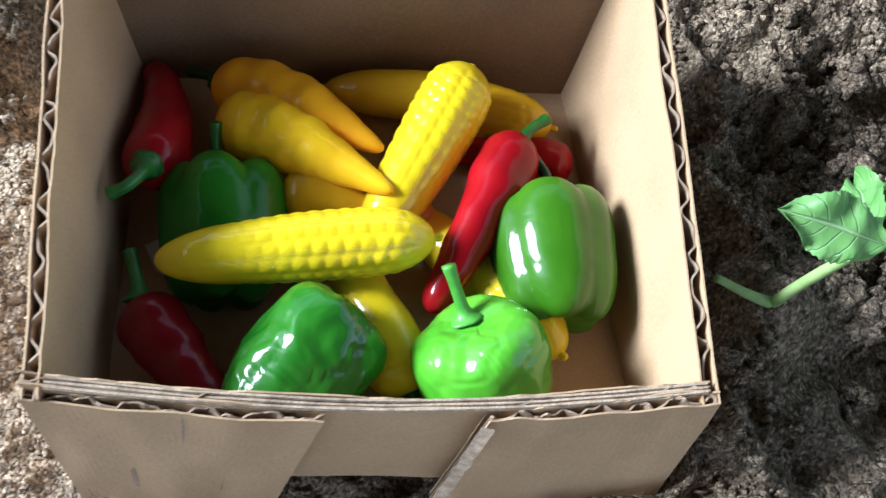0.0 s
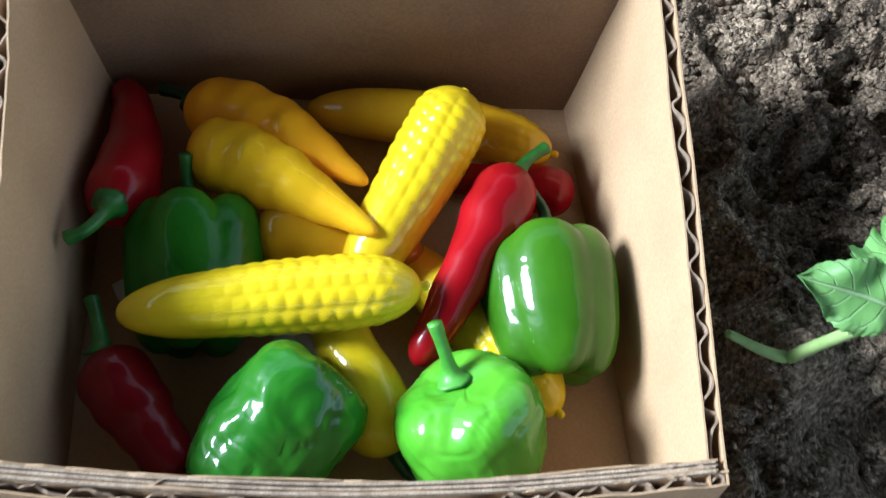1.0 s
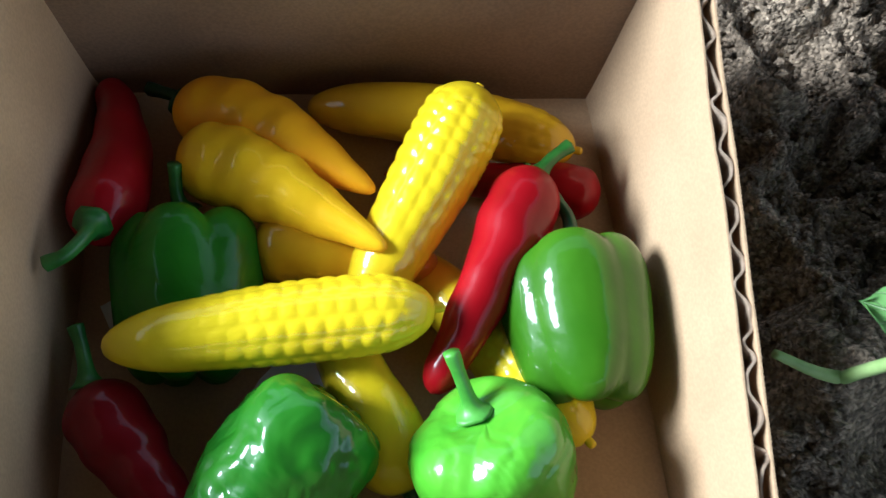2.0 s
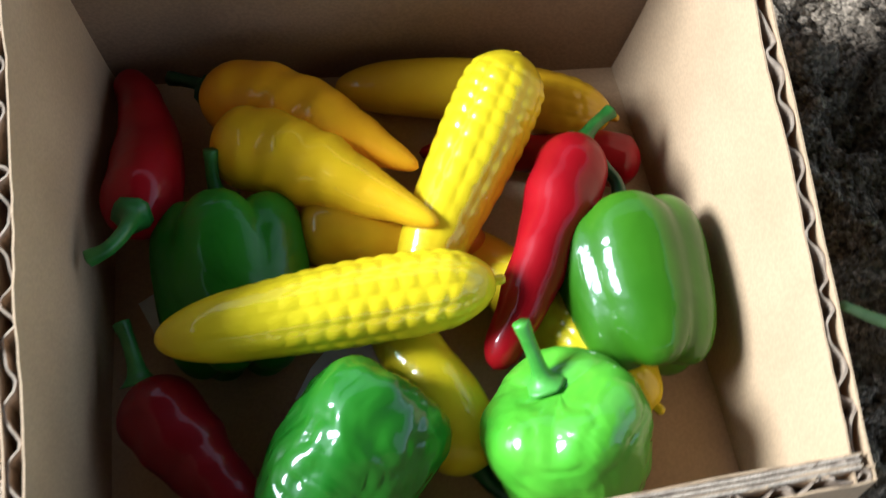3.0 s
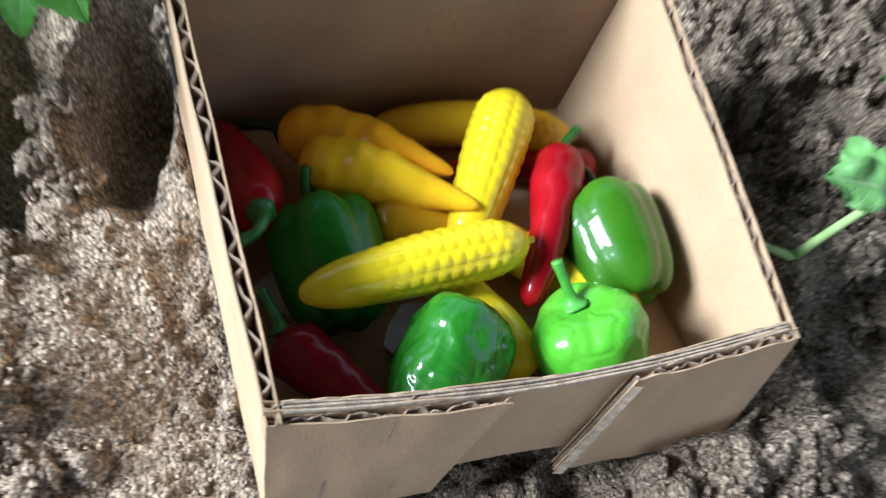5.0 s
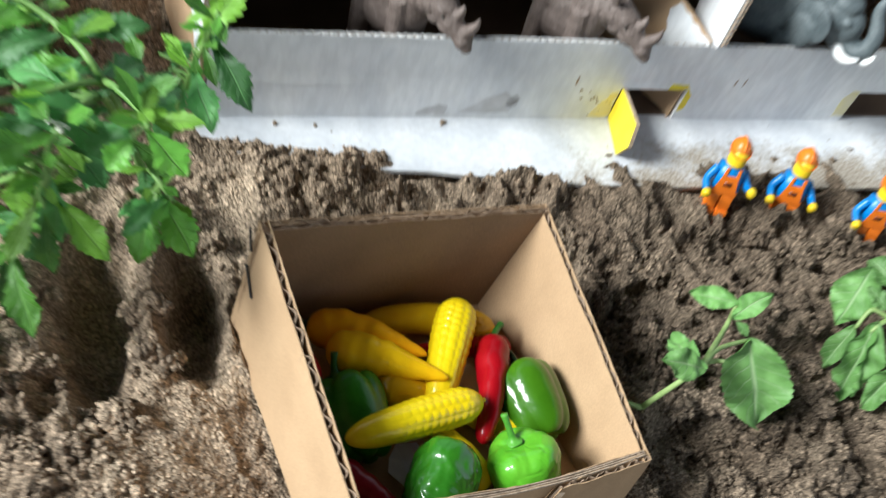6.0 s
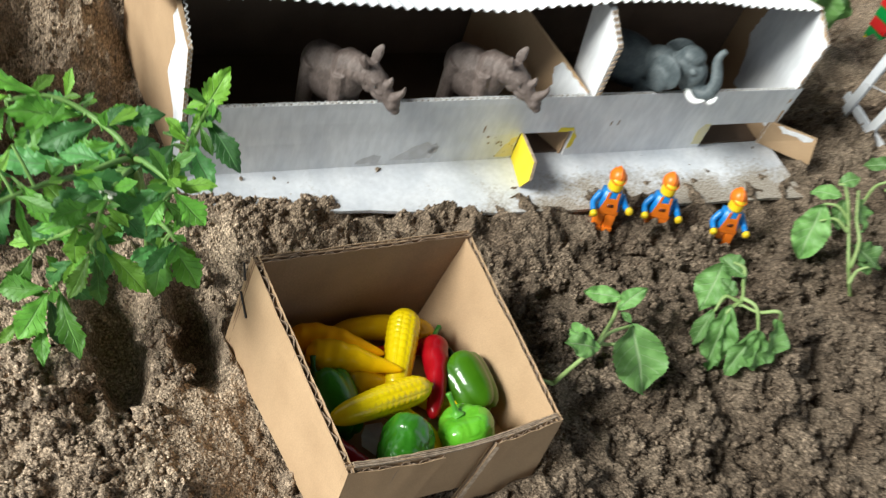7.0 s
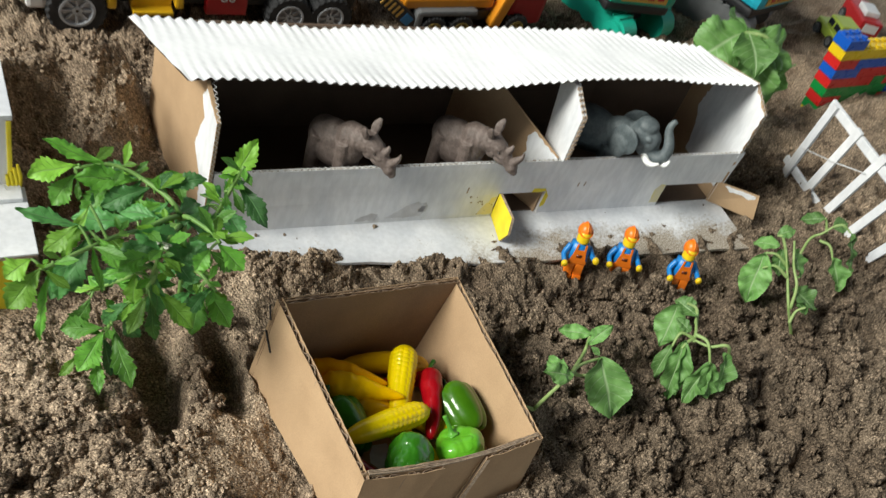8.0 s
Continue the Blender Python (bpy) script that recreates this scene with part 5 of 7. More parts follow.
def build_elephant_mesh():
    """Nose towards -y, feet on z = 0."""
    p = [ellipsoid((0, 0.040, 0.029), (0.0165, 0.026, 0.019)), ellipsoid((0, 0.016, 0.037), (0.012, 0.016, 0.015)), ellipsoid((0, 0.001, 0.0465), (0.0112, 0.0115, 0.0130)),
         ellipsoid((0, 0.0, 0.056), (0.009, 0.009, 0.006)), ellipsoid((0, -0.006, 0.0385), (0.0090, 0.009, 0.008)), ellipsoid((-0.001, -0.008, 0.0450), (0.0088, 0.007, 0.010)),
         sweep([(0, -0.004, 0.049), (-0.001, -0.010, 0.0405), (-0.0040, -0.0150, 0.0360), (-0.0048, -0.0205, 0.0385), (-0.0020, -0.0220, 0.0460), (0.0012, -0.0190, 0.0530), (0.0028, -0.0160, 0.0575), (0.0042, -0.0150, 0.0625), (0.0066, -0.0170, 0.0672)],
               lambda s: 0.0066 - 0.0043 * s, 54, 18, lambda s, a: 1 + 0.03 * math.sin(s * 110))]
    for side in (-1, 1):
        p += [ellipsoid((side * 0.0148, 0.010, 0.0440), (0.0022, 0.0125, 0.0125), Matrix.Rotation(radians(side * 20), 4, "Z")),
              ellipsoid((side * 0.0160, 0.013, 0.0365), (0.0022, 0.009, 0.0095), Matrix.Rotation(radians(side * 20), 4, "Z")),
              ellipsoid((side * 0.008, -0.006, 0.050), (0.003, 0.003, 0.0026)),
              sweep([(side * 0.009, 0.018, 0.030), (side * 0.010, 0.017, -0.0262)], lambda s: 0.0072 - 0.001 * s, 10, 16),
              sweep([(side * 0.009, 0.056, 0.030), (side * 0.010, 0.057, -0.0262)], lambda s: 0.0078 - 0.001 * s, 10, 16)]
    me = blob_mesh("toy_elephant", p, 0.0009, 3)
    me.materials.append(M_ELEPHANT)
    me.materials.append(M_TUSK)
    bm = bmesh.new()
    bm.from_mesh(me)
    tusks = ([(-0.005, -0.006, 0.0365), (-0.0105, -0.0118, 0.0340), (-0.0127, -0.0170, 0.0345), (-0.0122, -0.0218, 0.0378)],
             [(0.003, -0.010, 0.0350), (-0.0035, -0.0220, 0.0335), (-0.0078, -0.0262, 0.0372), (-0.0068, -0.0278, 0.0415)])
    for points in tusks:
        v, f = sweep(points, lambda s: 0.0026 * (1 - 0.7 * s * s * s), 20, 12)
        vs = [bm.verts.new(x) for x in v]
        for q in f:
            bm.faces.new([vs[i] for i in q]).material_index = 1
    bm.to_mesh(me)
    bm.free()
    me.polygons.foreach_set("use_smooth", [True] * len(me.polygons))
    return me


rhino_mesh = build_rhino_mesh()
for k in range(2):
    ob = tagged(new("toy_rhino", rhino_mesh), "grey-brown rubber toy rhino looking out over the barn sill", "toy rhino", "animals in the barn")
    ob.matrix_world = Matrix.Translation(((0.0474, 0.1385, 0.0524), (0.1237, 0.1230, 0.0524))[k]) @ Matrix.Rotation(radians(25), 4, "Z") @ Matrix.Scale(0.64, 4)
ob = tagged(new("toy_elephant", build_elephant_mesh()), "blue-grey rubber toy elephant with raised trunk and white tusks", "toy elephant", "animals in the barn")
ob.matrix_world = Matrix.Translation((0.2345, 0.1060, 0.0318)) @ Matrix.Rotation(radians(31), 4, "Z") @ Matrix.Scale(0.83, 4)

# ---- toy builder figures ----
M_FIG_ORANGE = plastic("orange figure plastic", (0.88, 0.20, 0.012))
M_FIG_BLUE = plastic("blue figure plastic", (0.012, 0.20, 0.56))
M_FIG_YELLOW = plastic("yellow figure plastic", (0.85, 0.58, 0.015))
M_FIG_DARK = plastic("dark print on figure", (0.16, 0.035, 0.01))


def build_figure_mesh(arm):
    """A stubby toy figure, 40 mm high, facing -y."""
    parts = []
    for side in (-1, 1):
        parts.append((block((side * 0.0041 - 0.0036, -0.0038, 0.0), (side * 0.0041 + 0.0036, 0.0042, 0.0112), bevel=0.0006), 0))
        parts.append((block((side * 0.0041 - 0.0036, -0.0052, 0.0), (side * 0.0041 + 0.0036, -0.003, 0.0030), bevel=0.0005), 0))
        sh = Vector((side * 0.0078, 0.0004, 0.0232))
        el = sh + Vector((side * 0.0042, -0.0010 - 0.002 * arm, -0.0055))
        wr = el + Vector((side * 0.0006 * (1 - arm), -0.0055, -0.0030 + 0.004 * arm * (1 + side) / 2))
        parts.append((sweep([sh, el, wr], lambda s: 0.0022 - 0.0003 * s, 14, 12), 1))
        parts.append((sweep([wr, wr + (wr - el).normalized() * 0.0038], lambda s: 0.0025 * rounded(s, 0.2, 0.3), 10, 12), 2))
    parts.append((block((-0.0080, -0.0040, 0.0110), (0.0080, 0.0040, 0.0142), bevel=0.0006), 0))
    torso = [(-0.0080, 0.0140), (0.0080, 0.0140), (0.0062, 0.0262), (-0.0062, 0.0262)]
    v, f = extrude_outline(torso, 0.0078, Matrix.Translation((0, -0.0039, 0)))
    parts.append(((v, f), 1))
    bib = [(-0.0066, 0.0139), (0.0066, 0.0139), (0.0048, 0.0205), (0.0042, 0.0262), (0.0026, 0.0262), (0.0030, 0.0220), (-0.0030, 0.0220), (-0.0026, 0.0262), (-0.0042, 0.0262), (-0.0048, 0.0205)]
    parts.append((extrude_outline(bib, 0.0006, Matrix.Translation((0, -0.0043, 0))), 0))
    parts.append((block((-0.0022, -0.0046, 0.0165), (0.0022, -0.0042, 0.0185)), 3))
    parts.append((sweep([(0, 0, 0.0262), (0, 0, 0.0350)], lambda s: 0.0051 * (0.72 + 0.28 * rounded(s, 0.25, 0.3)), 16, 24), 2))
    parts.append((ellipsoid((0, 0.0016, 0.0342), (0.0056, 0.0060, 0.0058)), 0))
    parts.append((sweep([(0, 0.0006, 0.0343), (0, 0.0002, 0.0351)], lambda s: 0.0062, 4, 28), 0))
    parts.append((sweep([(0, -0.0042, 0.0355), (0, -0.0020, 0.0388), (0, 0.0014, 0.0402), (0, 0.0046, 0.0388), (0, 0.0074, 0.0345)], lambda s: 0.0007, 16, 8), 0))
    v, f = merge(*[p for p, _ in parts])
    index = []
    for (pv, pf), k in parts:
        index += [k] * len(pf)
    me = bpy.data.meshes.new("toy_figure")
    me.from_pydata([tuple(x) for x in v], [], f)
    for m in (M_FIG_ORANGE, M_FIG_BLUE, M_FIG_YELLOW, M_FIG_DARK):
        me.materials.append(m)
    me.polygons.foreach_set("material_index", index)
    me.polygons.foreach_set("use_smooth", [len(q) == 4 for q in f])
    me.update()
    return me


for (x, y, z, turn, lean, arm) in ((0.1705, 0.0616, 0.003, -28, -13, 1.0), (0.2034, 0.0521, 0.000, -30, -13, 0.3), (0.2366, 0.0296, 0.002, -26, -12, 0.2)):
    ob = tagged(new("toy_figure", build_figure_mesh(arm)), "small toy builder figure in orange overalls and helmet, standing on sand", "toy figure", "toy builders")
    ob.matrix_world = Matrix.Translation((x, y, z)) @ Euler((radians(lean), 0, radians(turn))).to_matrix().to_4x4() @ Matrix.Diagonal((0.79, 0.88, 0.95, 1.0))

# ---- plants ----
def leaf_material(name, c1, c2, vein):
    m = bpy.data.materials.new(name)
    m.use_nodes = True
    t = m.node_tree
    b = t.nodes["Principled BSDF"]
    uv = t.nodes.new("ShaderNodeUVMap")
    uv.uv_map = "blade"
    sep = t.nodes.new("ShaderNodeSeparateXYZ")
    t.links.new(uv.outputs[0], sep.inputs[0])
    # side veins: stripes that run forward from the midrib
    ab = t.nodes.new("ShaderNodeMath")
    ab.operation = "ABSOLUTE"
    t.links.new(sep.outputs["Y"], ab.inputs[0])
    sl = t.nodes.new("ShaderNodeMath")
    sl.operation = "MULTIPLY_ADD"
    sl.inputs[1].default_value = -0.22
    t.links.new(ab.outputs[0], sl.inputs[0])
    t.links.new(sep.outputs["X"], sl.inputs[2])
    fr = t.nodes.new("ShaderNodeMath")
    fr.operation = "PINGPONG"
    fr.inputs[1].default_value = 0.07
    t.links.new(sl.outputs[0], fr.inputs[0])
    side = t.nodes.new("ShaderNodeMapRange")
    side.inputs["From Min"].default_value, side.inputs["From Max"].default_value = 0.0, 0.012
    side.inputs["To Min"].default_value, side.inputs["To Max"].default_value = 0.55, 0.0
    t.links.new(fr.outputs[0], side.inputs["Value"])
    rib = t.nodes.new("ShaderNodeMapRange")
    rib.inputs["From Min"].default_value, rib.inputs["From Max"].default_value = 0.02, 0.09
    rib.inputs["To Min"].default_value, rib.inputs["To Max"].default_value = 1.0, 0.0
    t.links.new(ab.outputs[0], rib.inputs["Value"])
    mx = t.nodes.new("ShaderNodeMath")
    mx.operation = "MAXIMUM"
    t.links.new(side.outputs[0], mx.inputs[0])
    t.links.new(rib.outputs[0], mx.inputs[1])
    co = t.nodes.new("ShaderNodeTexCoord")
    nz = t.nodes.new("ShaderNodeTexNoise")
    nz.inputs["Scale"].default_value, nz.inputs["Detail"].default_value = 140, 4
    t.links.new(co.outputs["Object"], nz.inputs["Vector"])
    ra = t.nodes.new("ShaderNodeValToRGB")
    ra.color_ramp.elements[0].position, ra.color_ramp.elements[1].position = 0.3, 0.7
    ra.color_ramp.elements[0].color, ra.color_ramp.elements[1].color = (*c1, 1), (*c2, 1)
    t.links.new(nz.outputs["Fac"], ra.inputs["Fac"])
    oi = t.nodes.new("ShaderNodeObjectInfo")
    vary = t.nodes.new("ShaderNodeMapRange")
    vary.inputs["To Min"].default_value, vary.inputs["To Max"].default_value = 0.55, 1.5
    t.links.new(oi.outputs["Random"], vary.inputs["Value"])
    sc = t.nodes.new("ShaderNodeVectorMath")
    sc.operation = "SCALE"
    t.links.new(ra.outputs["Color"], sc.inputs[0])
    t.links.new(vary.outputs[0], sc.inputs["Scale"])
    mixc = t.nodes.new("ShaderNodeMix")
    mixc.data_type = "RGBA"
    t.links.new(mx.outputs[0], mixc.inputs["Factor"])
    t.links.new(sc.outputs[0], mixc.inputs[6])
    mixc.inputs[7].default_value = (*vein, 1)
    t.links.new(mixc.outputs[2], b.inputs["Base Color"])
    b.inputs["Roughness"].default_value = 0.5
    bp = t.nodes.new("ShaderNodeBump")
    bp.inputs["Strength"].default_value, bp.inputs["Distance"].default_value = 0.8, 0.0004
    bp.invert = True
    t.links.new(mx.outputs[0], bp.inputs["Height"])
    t.links.new(bp.outputs[0], b.inputs["Normal"])
    tr = t.nodes.new("ShaderNodeBsdfTranslucent")
    t.links.new(mixc.outputs[2], tr.inputs["Color"])
    ms = t.nodes.new("ShaderNodeMixShader")
    ms.inputs[0].default_value = 0.28
    t.links.new(b.outputs[0], ms.inputs[1])
    t.links.new(tr.outputs[0], ms.inputs[2])
    t.links.new(ms.outputs[0], t.nodes["Material Output"].inputs["Surface"])
    return m


M_LEAF = leaf_material("fresh serrated leaf", (0.085, 0.26, 0.026), (0.145, 0.37, 0.045), (0.18, 0.38, 0.085))
M_LEAF_YOUNG = leaf_material("young yellow-green leaf", (0.16, 0.37, 0.028), (0.23, 0.47, 0.055), (0.25, 0.47, 0.10))
M_LEAF_OLD = leaf_material("older blue-green leaf", (0.055, 0.195, 0.045), (0.100, 0.285, 0.075), (0.14, 0.31, 0.11))
M_LEAF_SOFT = leaf_material("soft seedling leaf", (0.11, 0.245, 0.060), (0.185, 0.36, 0.105), (0.34, 0.50, 0.24))
M_STALK = surface("green plant stalk", (0.12, 0.25, 0.05), (0.20, 0.34, 0.09), 200, 0.5, 0.6)
M_STALK_PALE = surface("pale seedling stalk", (0.20, 0.30, 0.09), (0.30, 0.40, 0.15), 200, 0.5, 0.6)
M_FLOWER = surface("tiny white flowers", (0.6, 0.62, 0.5), (0.75, 0.76, 0.66), 300, 0.6, 0.7)


def leaf(parent, base, tip, face, width, material, teeth=7, tooth=0.10, droop=0.15, fold=0.25, round_at=0.4, ruffle=0.03, seed=0.0, blunt=1.7, foot=0.62, entire=0.15):
    """A leaf blade from base to tip, its upper side towards face; serrated, folded along the midrib and bending down."""
    base, tip = Vector(base), Vector(tip)
    along = tip - base
    length = along.length
    along.normalize()
    face = Vector(face)
    up = (face - along * face.dot(along)).normalized()
    side = along.cross(up)
    nu, nv = 56, 8
    verts, uvs = [], []
    for i in range(nu + 1):
        u = i / nu
        shape = (u / round_at) ** foot if u < round_at else max(0.0, 1 - ((u - round_at) / (1 - round_at)) ** blunt)
        saw = 1 + tooth * ((u * teeth) % 1.0 - 0.6) * (entire < u < 0.97)
        w = width * 0.5 * (shape * saw + 0.015)
        for j in range(-nv // 2, nv // 2 + 1):
            t = j / (nv / 2)
            lift = fold * abs(t) * w - droop * length * u * u + 0.5 * droop * length * u
            lift += ruffle * length * abs(t) * noise.noise((u * 5 + seed, t * 1.3, seed * 2.7))
            curl = 0.12 * length * noise.noise((seed * 1.7, u * 1.5, 3.0)) * u
            p = base + along * (length * u) + side * (t * w + curl) + up * lift
            verts.append(p)
            uvs.append((u, t))
    cols = nv + 1
    faces = grid_faces(nu + 1, cols)
    ob = solid("leaf", verts, faces, material, parent, True)
    layer = ob.data.uv_layers.new(name="blade")
    for poly in ob.data.polygons:
        for li in poly.loop_indices:
            layer.data[li].uv = uvs[ob.data.loops[li].vertex_index]
    return ob


def stalk(parent, points, r0, r1, name="stem", material=None):
    return solid(name, *sweep(points, lambda s: r0 + (r1 - r0) * s, 24, 10), material or M_STALK, parent, True)


WEED_LEAVES = {"n": M_LEAF, "y": M_LEAF_YOUNG, "o": M_LEAF_OLD}


def weed_stem(weed, points, leaves):
    """One arching stem with its leaves, each given by base, tip, width and kind, and a few small young leaves along it."""
    rng = random.Random(round(abs(points[-1][0]) * 10000))
    stalk(weed, points, 0.0013, 0.0008)
    curve = [Vector(p) for p in spline(points, 30)]
    for k, (base, tip, width, kind) in enumerate(leaves):
        base, tip = Vector(base), Vector(tip)
        near = min(curve, key=lambda p: (p - base).length)
        if 0.001 < (near - base).length < 0.03:
            stalk(weed, [near, (near + base) / 2 + Vector((0, 0, 0.0006)), base], 0.0007, 0.0005, "leaf_stalk")
        face = Vector((-0.25, -0.45, 0.85)) + Vector((rng.uniform(-0.45, 0.45), rng.uniform(-0.3, 0.3), 0))
        leaf(weed, base, tip + (tip - base) * 0.16, face, width * 0.98, WEED_LEAVES[kind], teeth=rng.randint(8, 11), tooth=0.28, droop=rng.uniform(0.05, 0.26), fold=rng.uniform(0.12, 0.34),
             round_at=0.60, ruffle=0.09, seed=k * 2.3 + base.x * 70, blunt=1.8, foot=1.15, entire=0.36)
    for k in range(len(leaves) // 2 + 1):
        p = curve[rng.randint(8, 26)]
        way = Vector((rng.uniform(-1, 0.9), rng.uniform(-0.6, 0.8), rng.uniform(-1.0, 0.1))).normalized()
        long = rng.uniform(0.018, 0.028)
        leaf(weed, p, p + way * long, (-0.3, -0.5, 0.8), long * 0.38, M_LEAF_OLD, teeth=9, tooth=0.28, droop=0.22, fold=0.3, round_at=0.6, ruffle=0.09, seed=k * 4.1, foot=1.15, entire=0.36)
    for k in range(3 + len(leaves)):
        p = curve[rng.randint(12, 29)]
        way = Vector((rng.uniform(-1, 1), rng.uniform(-1, 0.6), rng.uniform(-0.3, 0.8))).normalized()
        long = rng.uniform(0.006, 0.016)
        leaf(weed, p, p + way * long, (-0.2, -0.4, 1), long * 0.34, rng.choice((M_LEAF, M_LEAF_YOUNG)), teeth=6, tooth=0.25, droop=0.1, seed=k * 3.3, round_at=0.6, foot=1.1, entire=0.36)


def build_weed():
    weed = thing("leafy_weed", (-0.072, 0.100, 0.018), "green leafy weed with many serrated leaves stuck in the sand", "plant")
    rng = random.Random(12)
    stalk(weed, [(-0.070, 0.102, 0.002), (-0.072, 0.098, 0.030), (-0.078, 0.088, 0.070), (-0.087, 0.076, 0.105)], 0.0017, 0.0011)
    weed_stem(weed, [(-0.07, 0.1, 0.03), (-0.087, 0.076, 0.105), (-0.096, 0.096, 0.11), (-0.108, 0.106, 0.113), (-0.122, 0.108, 0.112)],
              [((-0.1084, 0.1055, 0.1124), (-0.1294, 0.1153, 0.1212), 0.0073, 'n'),
               ((-0.1207, 0.1088, 0.1132), (-0.1381, 0.1099, 0.1108), 0.0117, 'y'),
               ((-0.1224, 0.1066, 0.1104), (-0.132, 0.1038, 0.0996), 0.0112, 'n'),
               ((-0.1216, 0.1056, 0.1096), (-0.1232, 0.1003, 0.1018), 0.0032, 'n'),
               ((-0.0985, 0.0971, 0.1097), (-0.1203, 0.1026, 0.1121), 0.0122, 'n'),
               ((-0.0943, 0.0925, 0.1093), (-0.1128, 0.0945, 0.1029), 0.0121, 'o'),
               ((-0.1082, 0.1022, 0.1097), (-0.1211, 0.0964, 0.0977), 0.0098, 'n'),
               ((-0.0924, 0.0914, 0.1099), (-0.0753, 0.0871, 0.1147), 0.0082, 'o'),
               ((-0.0939, 0.0899, 0.1078), (-0.0864, 0.0958, 0.113), 0.0063, 'o'),
               ((-0.0909, 0.0838, 0.1071), (-0.1052, 0.0843, 0.1045), 0.0096, 'n'),
               ((-0.0962, 0.0936, 0.1086), (-0.1088, 0.0888, 0.0987), 0.0092, 'n')])
    weed_stem(weed, [(-0.08, 0.085, 0.07), (-0.087, 0.076, 0.105), (-0.108, 0.066, 0.113), (-0.124, 0.058, 0.12), (-0.152, 0.046, 0.124)],
              [((-0.1093, 0.0681, 0.1163), (-0.1297, 0.0769, 0.1146), 0.0105, 'o'),
               ((-0.1309, 0.0603, 0.1242), (-0.1506, 0.0726, 0.1288), 0.0079, 'o'),
               ((-0.1286, 0.0683, 0.1302), (-0.1398, 0.0597, 0.1154), 0.0079, 'y'),
               ((-0.1306, 0.0594, 0.1235), (-0.1448, 0.0497, 0.1041), 0.0136, 'o'),
               ((-0.1307, 0.0579, 0.1221), (-0.1298, 0.0479, 0.1053), 0.0039, 'n'),
               ((-0.1344, 0.0617, 0.1267), (-0.1469, 0.0587, 0.1213), 0.0091, 'y'),
               ((-0.1475, 0.0487, 0.1236), (-0.1571, 0.0346, 0.1044), 0.0055, 'n'),
               ((-0.1521, 0.0466, 0.1245), (-0.1637, 0.0414, 0.1135), 0.0127, 'y'),
               ((-0.1549, 0.0496, 0.1266), (-0.1637, 0.0472, 0.1233), 0.0106, 'y'),
               ((-0.129, 0.0582, 0.1228), (-0.1242, 0.0474, 0.1176), 0.0083, 'n')])
    weed_stem(weed, [(-0.08, 0.085, 0.06), (-0.088, 0.072, 0.104), (-0.102, 0.057, 0.11), (-0.108, 0.054, 0.091)],
              [((-0.1121, 0.0598, 0.1012), (-0.1177, 0.0724, 0.1038), 0.0074, 'y'),
               ((-0.1057, 0.0527, 0.0907), (-0.0955, 0.0375, 0.0827), 0.0093, 'y'),
               ((-0.1091, 0.0521, 0.0892), (-0.1178, 0.0429, 0.0797), 0.0075, 'y'),
               ((-0.1081, 0.0503, 0.0881), (-0.1089, 0.0408, 0.0747), 0.007, 'n'),
               ((-0.1001, 0.0553, 0.1079), (-0.0945, 0.0461, 0.0998), 0.0082, 'o'),
               ((-0.087, 0.078, 0.0884), (-0.0941, 0.0678, 0.0753), 0.0079, 'o'),
               ((-0.1028, 0.057, 0.1084), (-0.1092, 0.067, 0.1108), 0.0077, 'o'),
               ((-0.1048, 0.0574, 0.1054), (-0.1184, 0.0578, 0.1044), 0.0096, 'n'),
               ((-0.107, 0.0567, 0.1002), (-0.1226, 0.0616, 0.0946), 0.0065, 'n'),
               ((-0.0906, 0.069, 0.1048), (-0.0966, 0.0768, 0.109), 0.0057, 'y'),
               ((-0.0976, 0.0691, 0.109), (-0.1039, 0.0695, 0.1081), 0.0051, 'y'),
               ((-0.096, 0.0706, 0.1086), (-0.0951, 0.0757, 0.112), 0.003, 'y'),
               ((-0.1123, 0.0588, 0.0963), (-0.1143, 0.0528, 0.086), 0.0084, 'y')])
    weed_stem(weed, [(-0.104, 0.056, 0.1), (-0.108, 0.054, 0.091), (-0.116, 0.066, 0.062), (-0.122, 0.066, 0.042)],
              [((-0.1176, 0.0656, 0.0562), (-0.1168, 0.0439, 0.0429), 0.0106, 'n'),
               ((-0.1206, 0.0669, 0.0531), (-0.1353, 0.0734, 0.051), 0.0107, 'n'),
               ((-0.1205, 0.0671, 0.0516), (-0.133, 0.0578, 0.0424), 0.0127, 'n'),
               ((-0.1233, 0.0653, 0.0412), (-0.1287, 0.0488, 0.0361), 0.0067, 'n'),
               ((-0.1298, 0.0658, 0.0402), (-0.1394, 0.0629, 0.0328), 0.0052, 'y'),
               ((-0.1176, 0.0657, 0.058), (-0.1051, 0.0685, 0.0643), 0.0106, 'n'),
               ((-0.1206, 0.0669, 0.048), (-0.1201, 0.0563, 0.0352), 0.0087, 'o')])
    weed_stem(weed, [(-0.106, 0.058, 0.1), (-0.112, 0.07, 0.08), (-0.12, 0.082, 0.063)],
              [((-0.1227, 0.0796, 0.0604), (-0.1317, 0.0732, 0.0498), 0.0102, 'n'),
               ((-0.1235, 0.0808, 0.0612), (-0.1265, 0.0879, 0.0641), 0.0046, 'y'),
               ((-0.1177, 0.0771, 0.0664), (-0.1224, 0.0843, 0.0679), 0.004, 'n')])
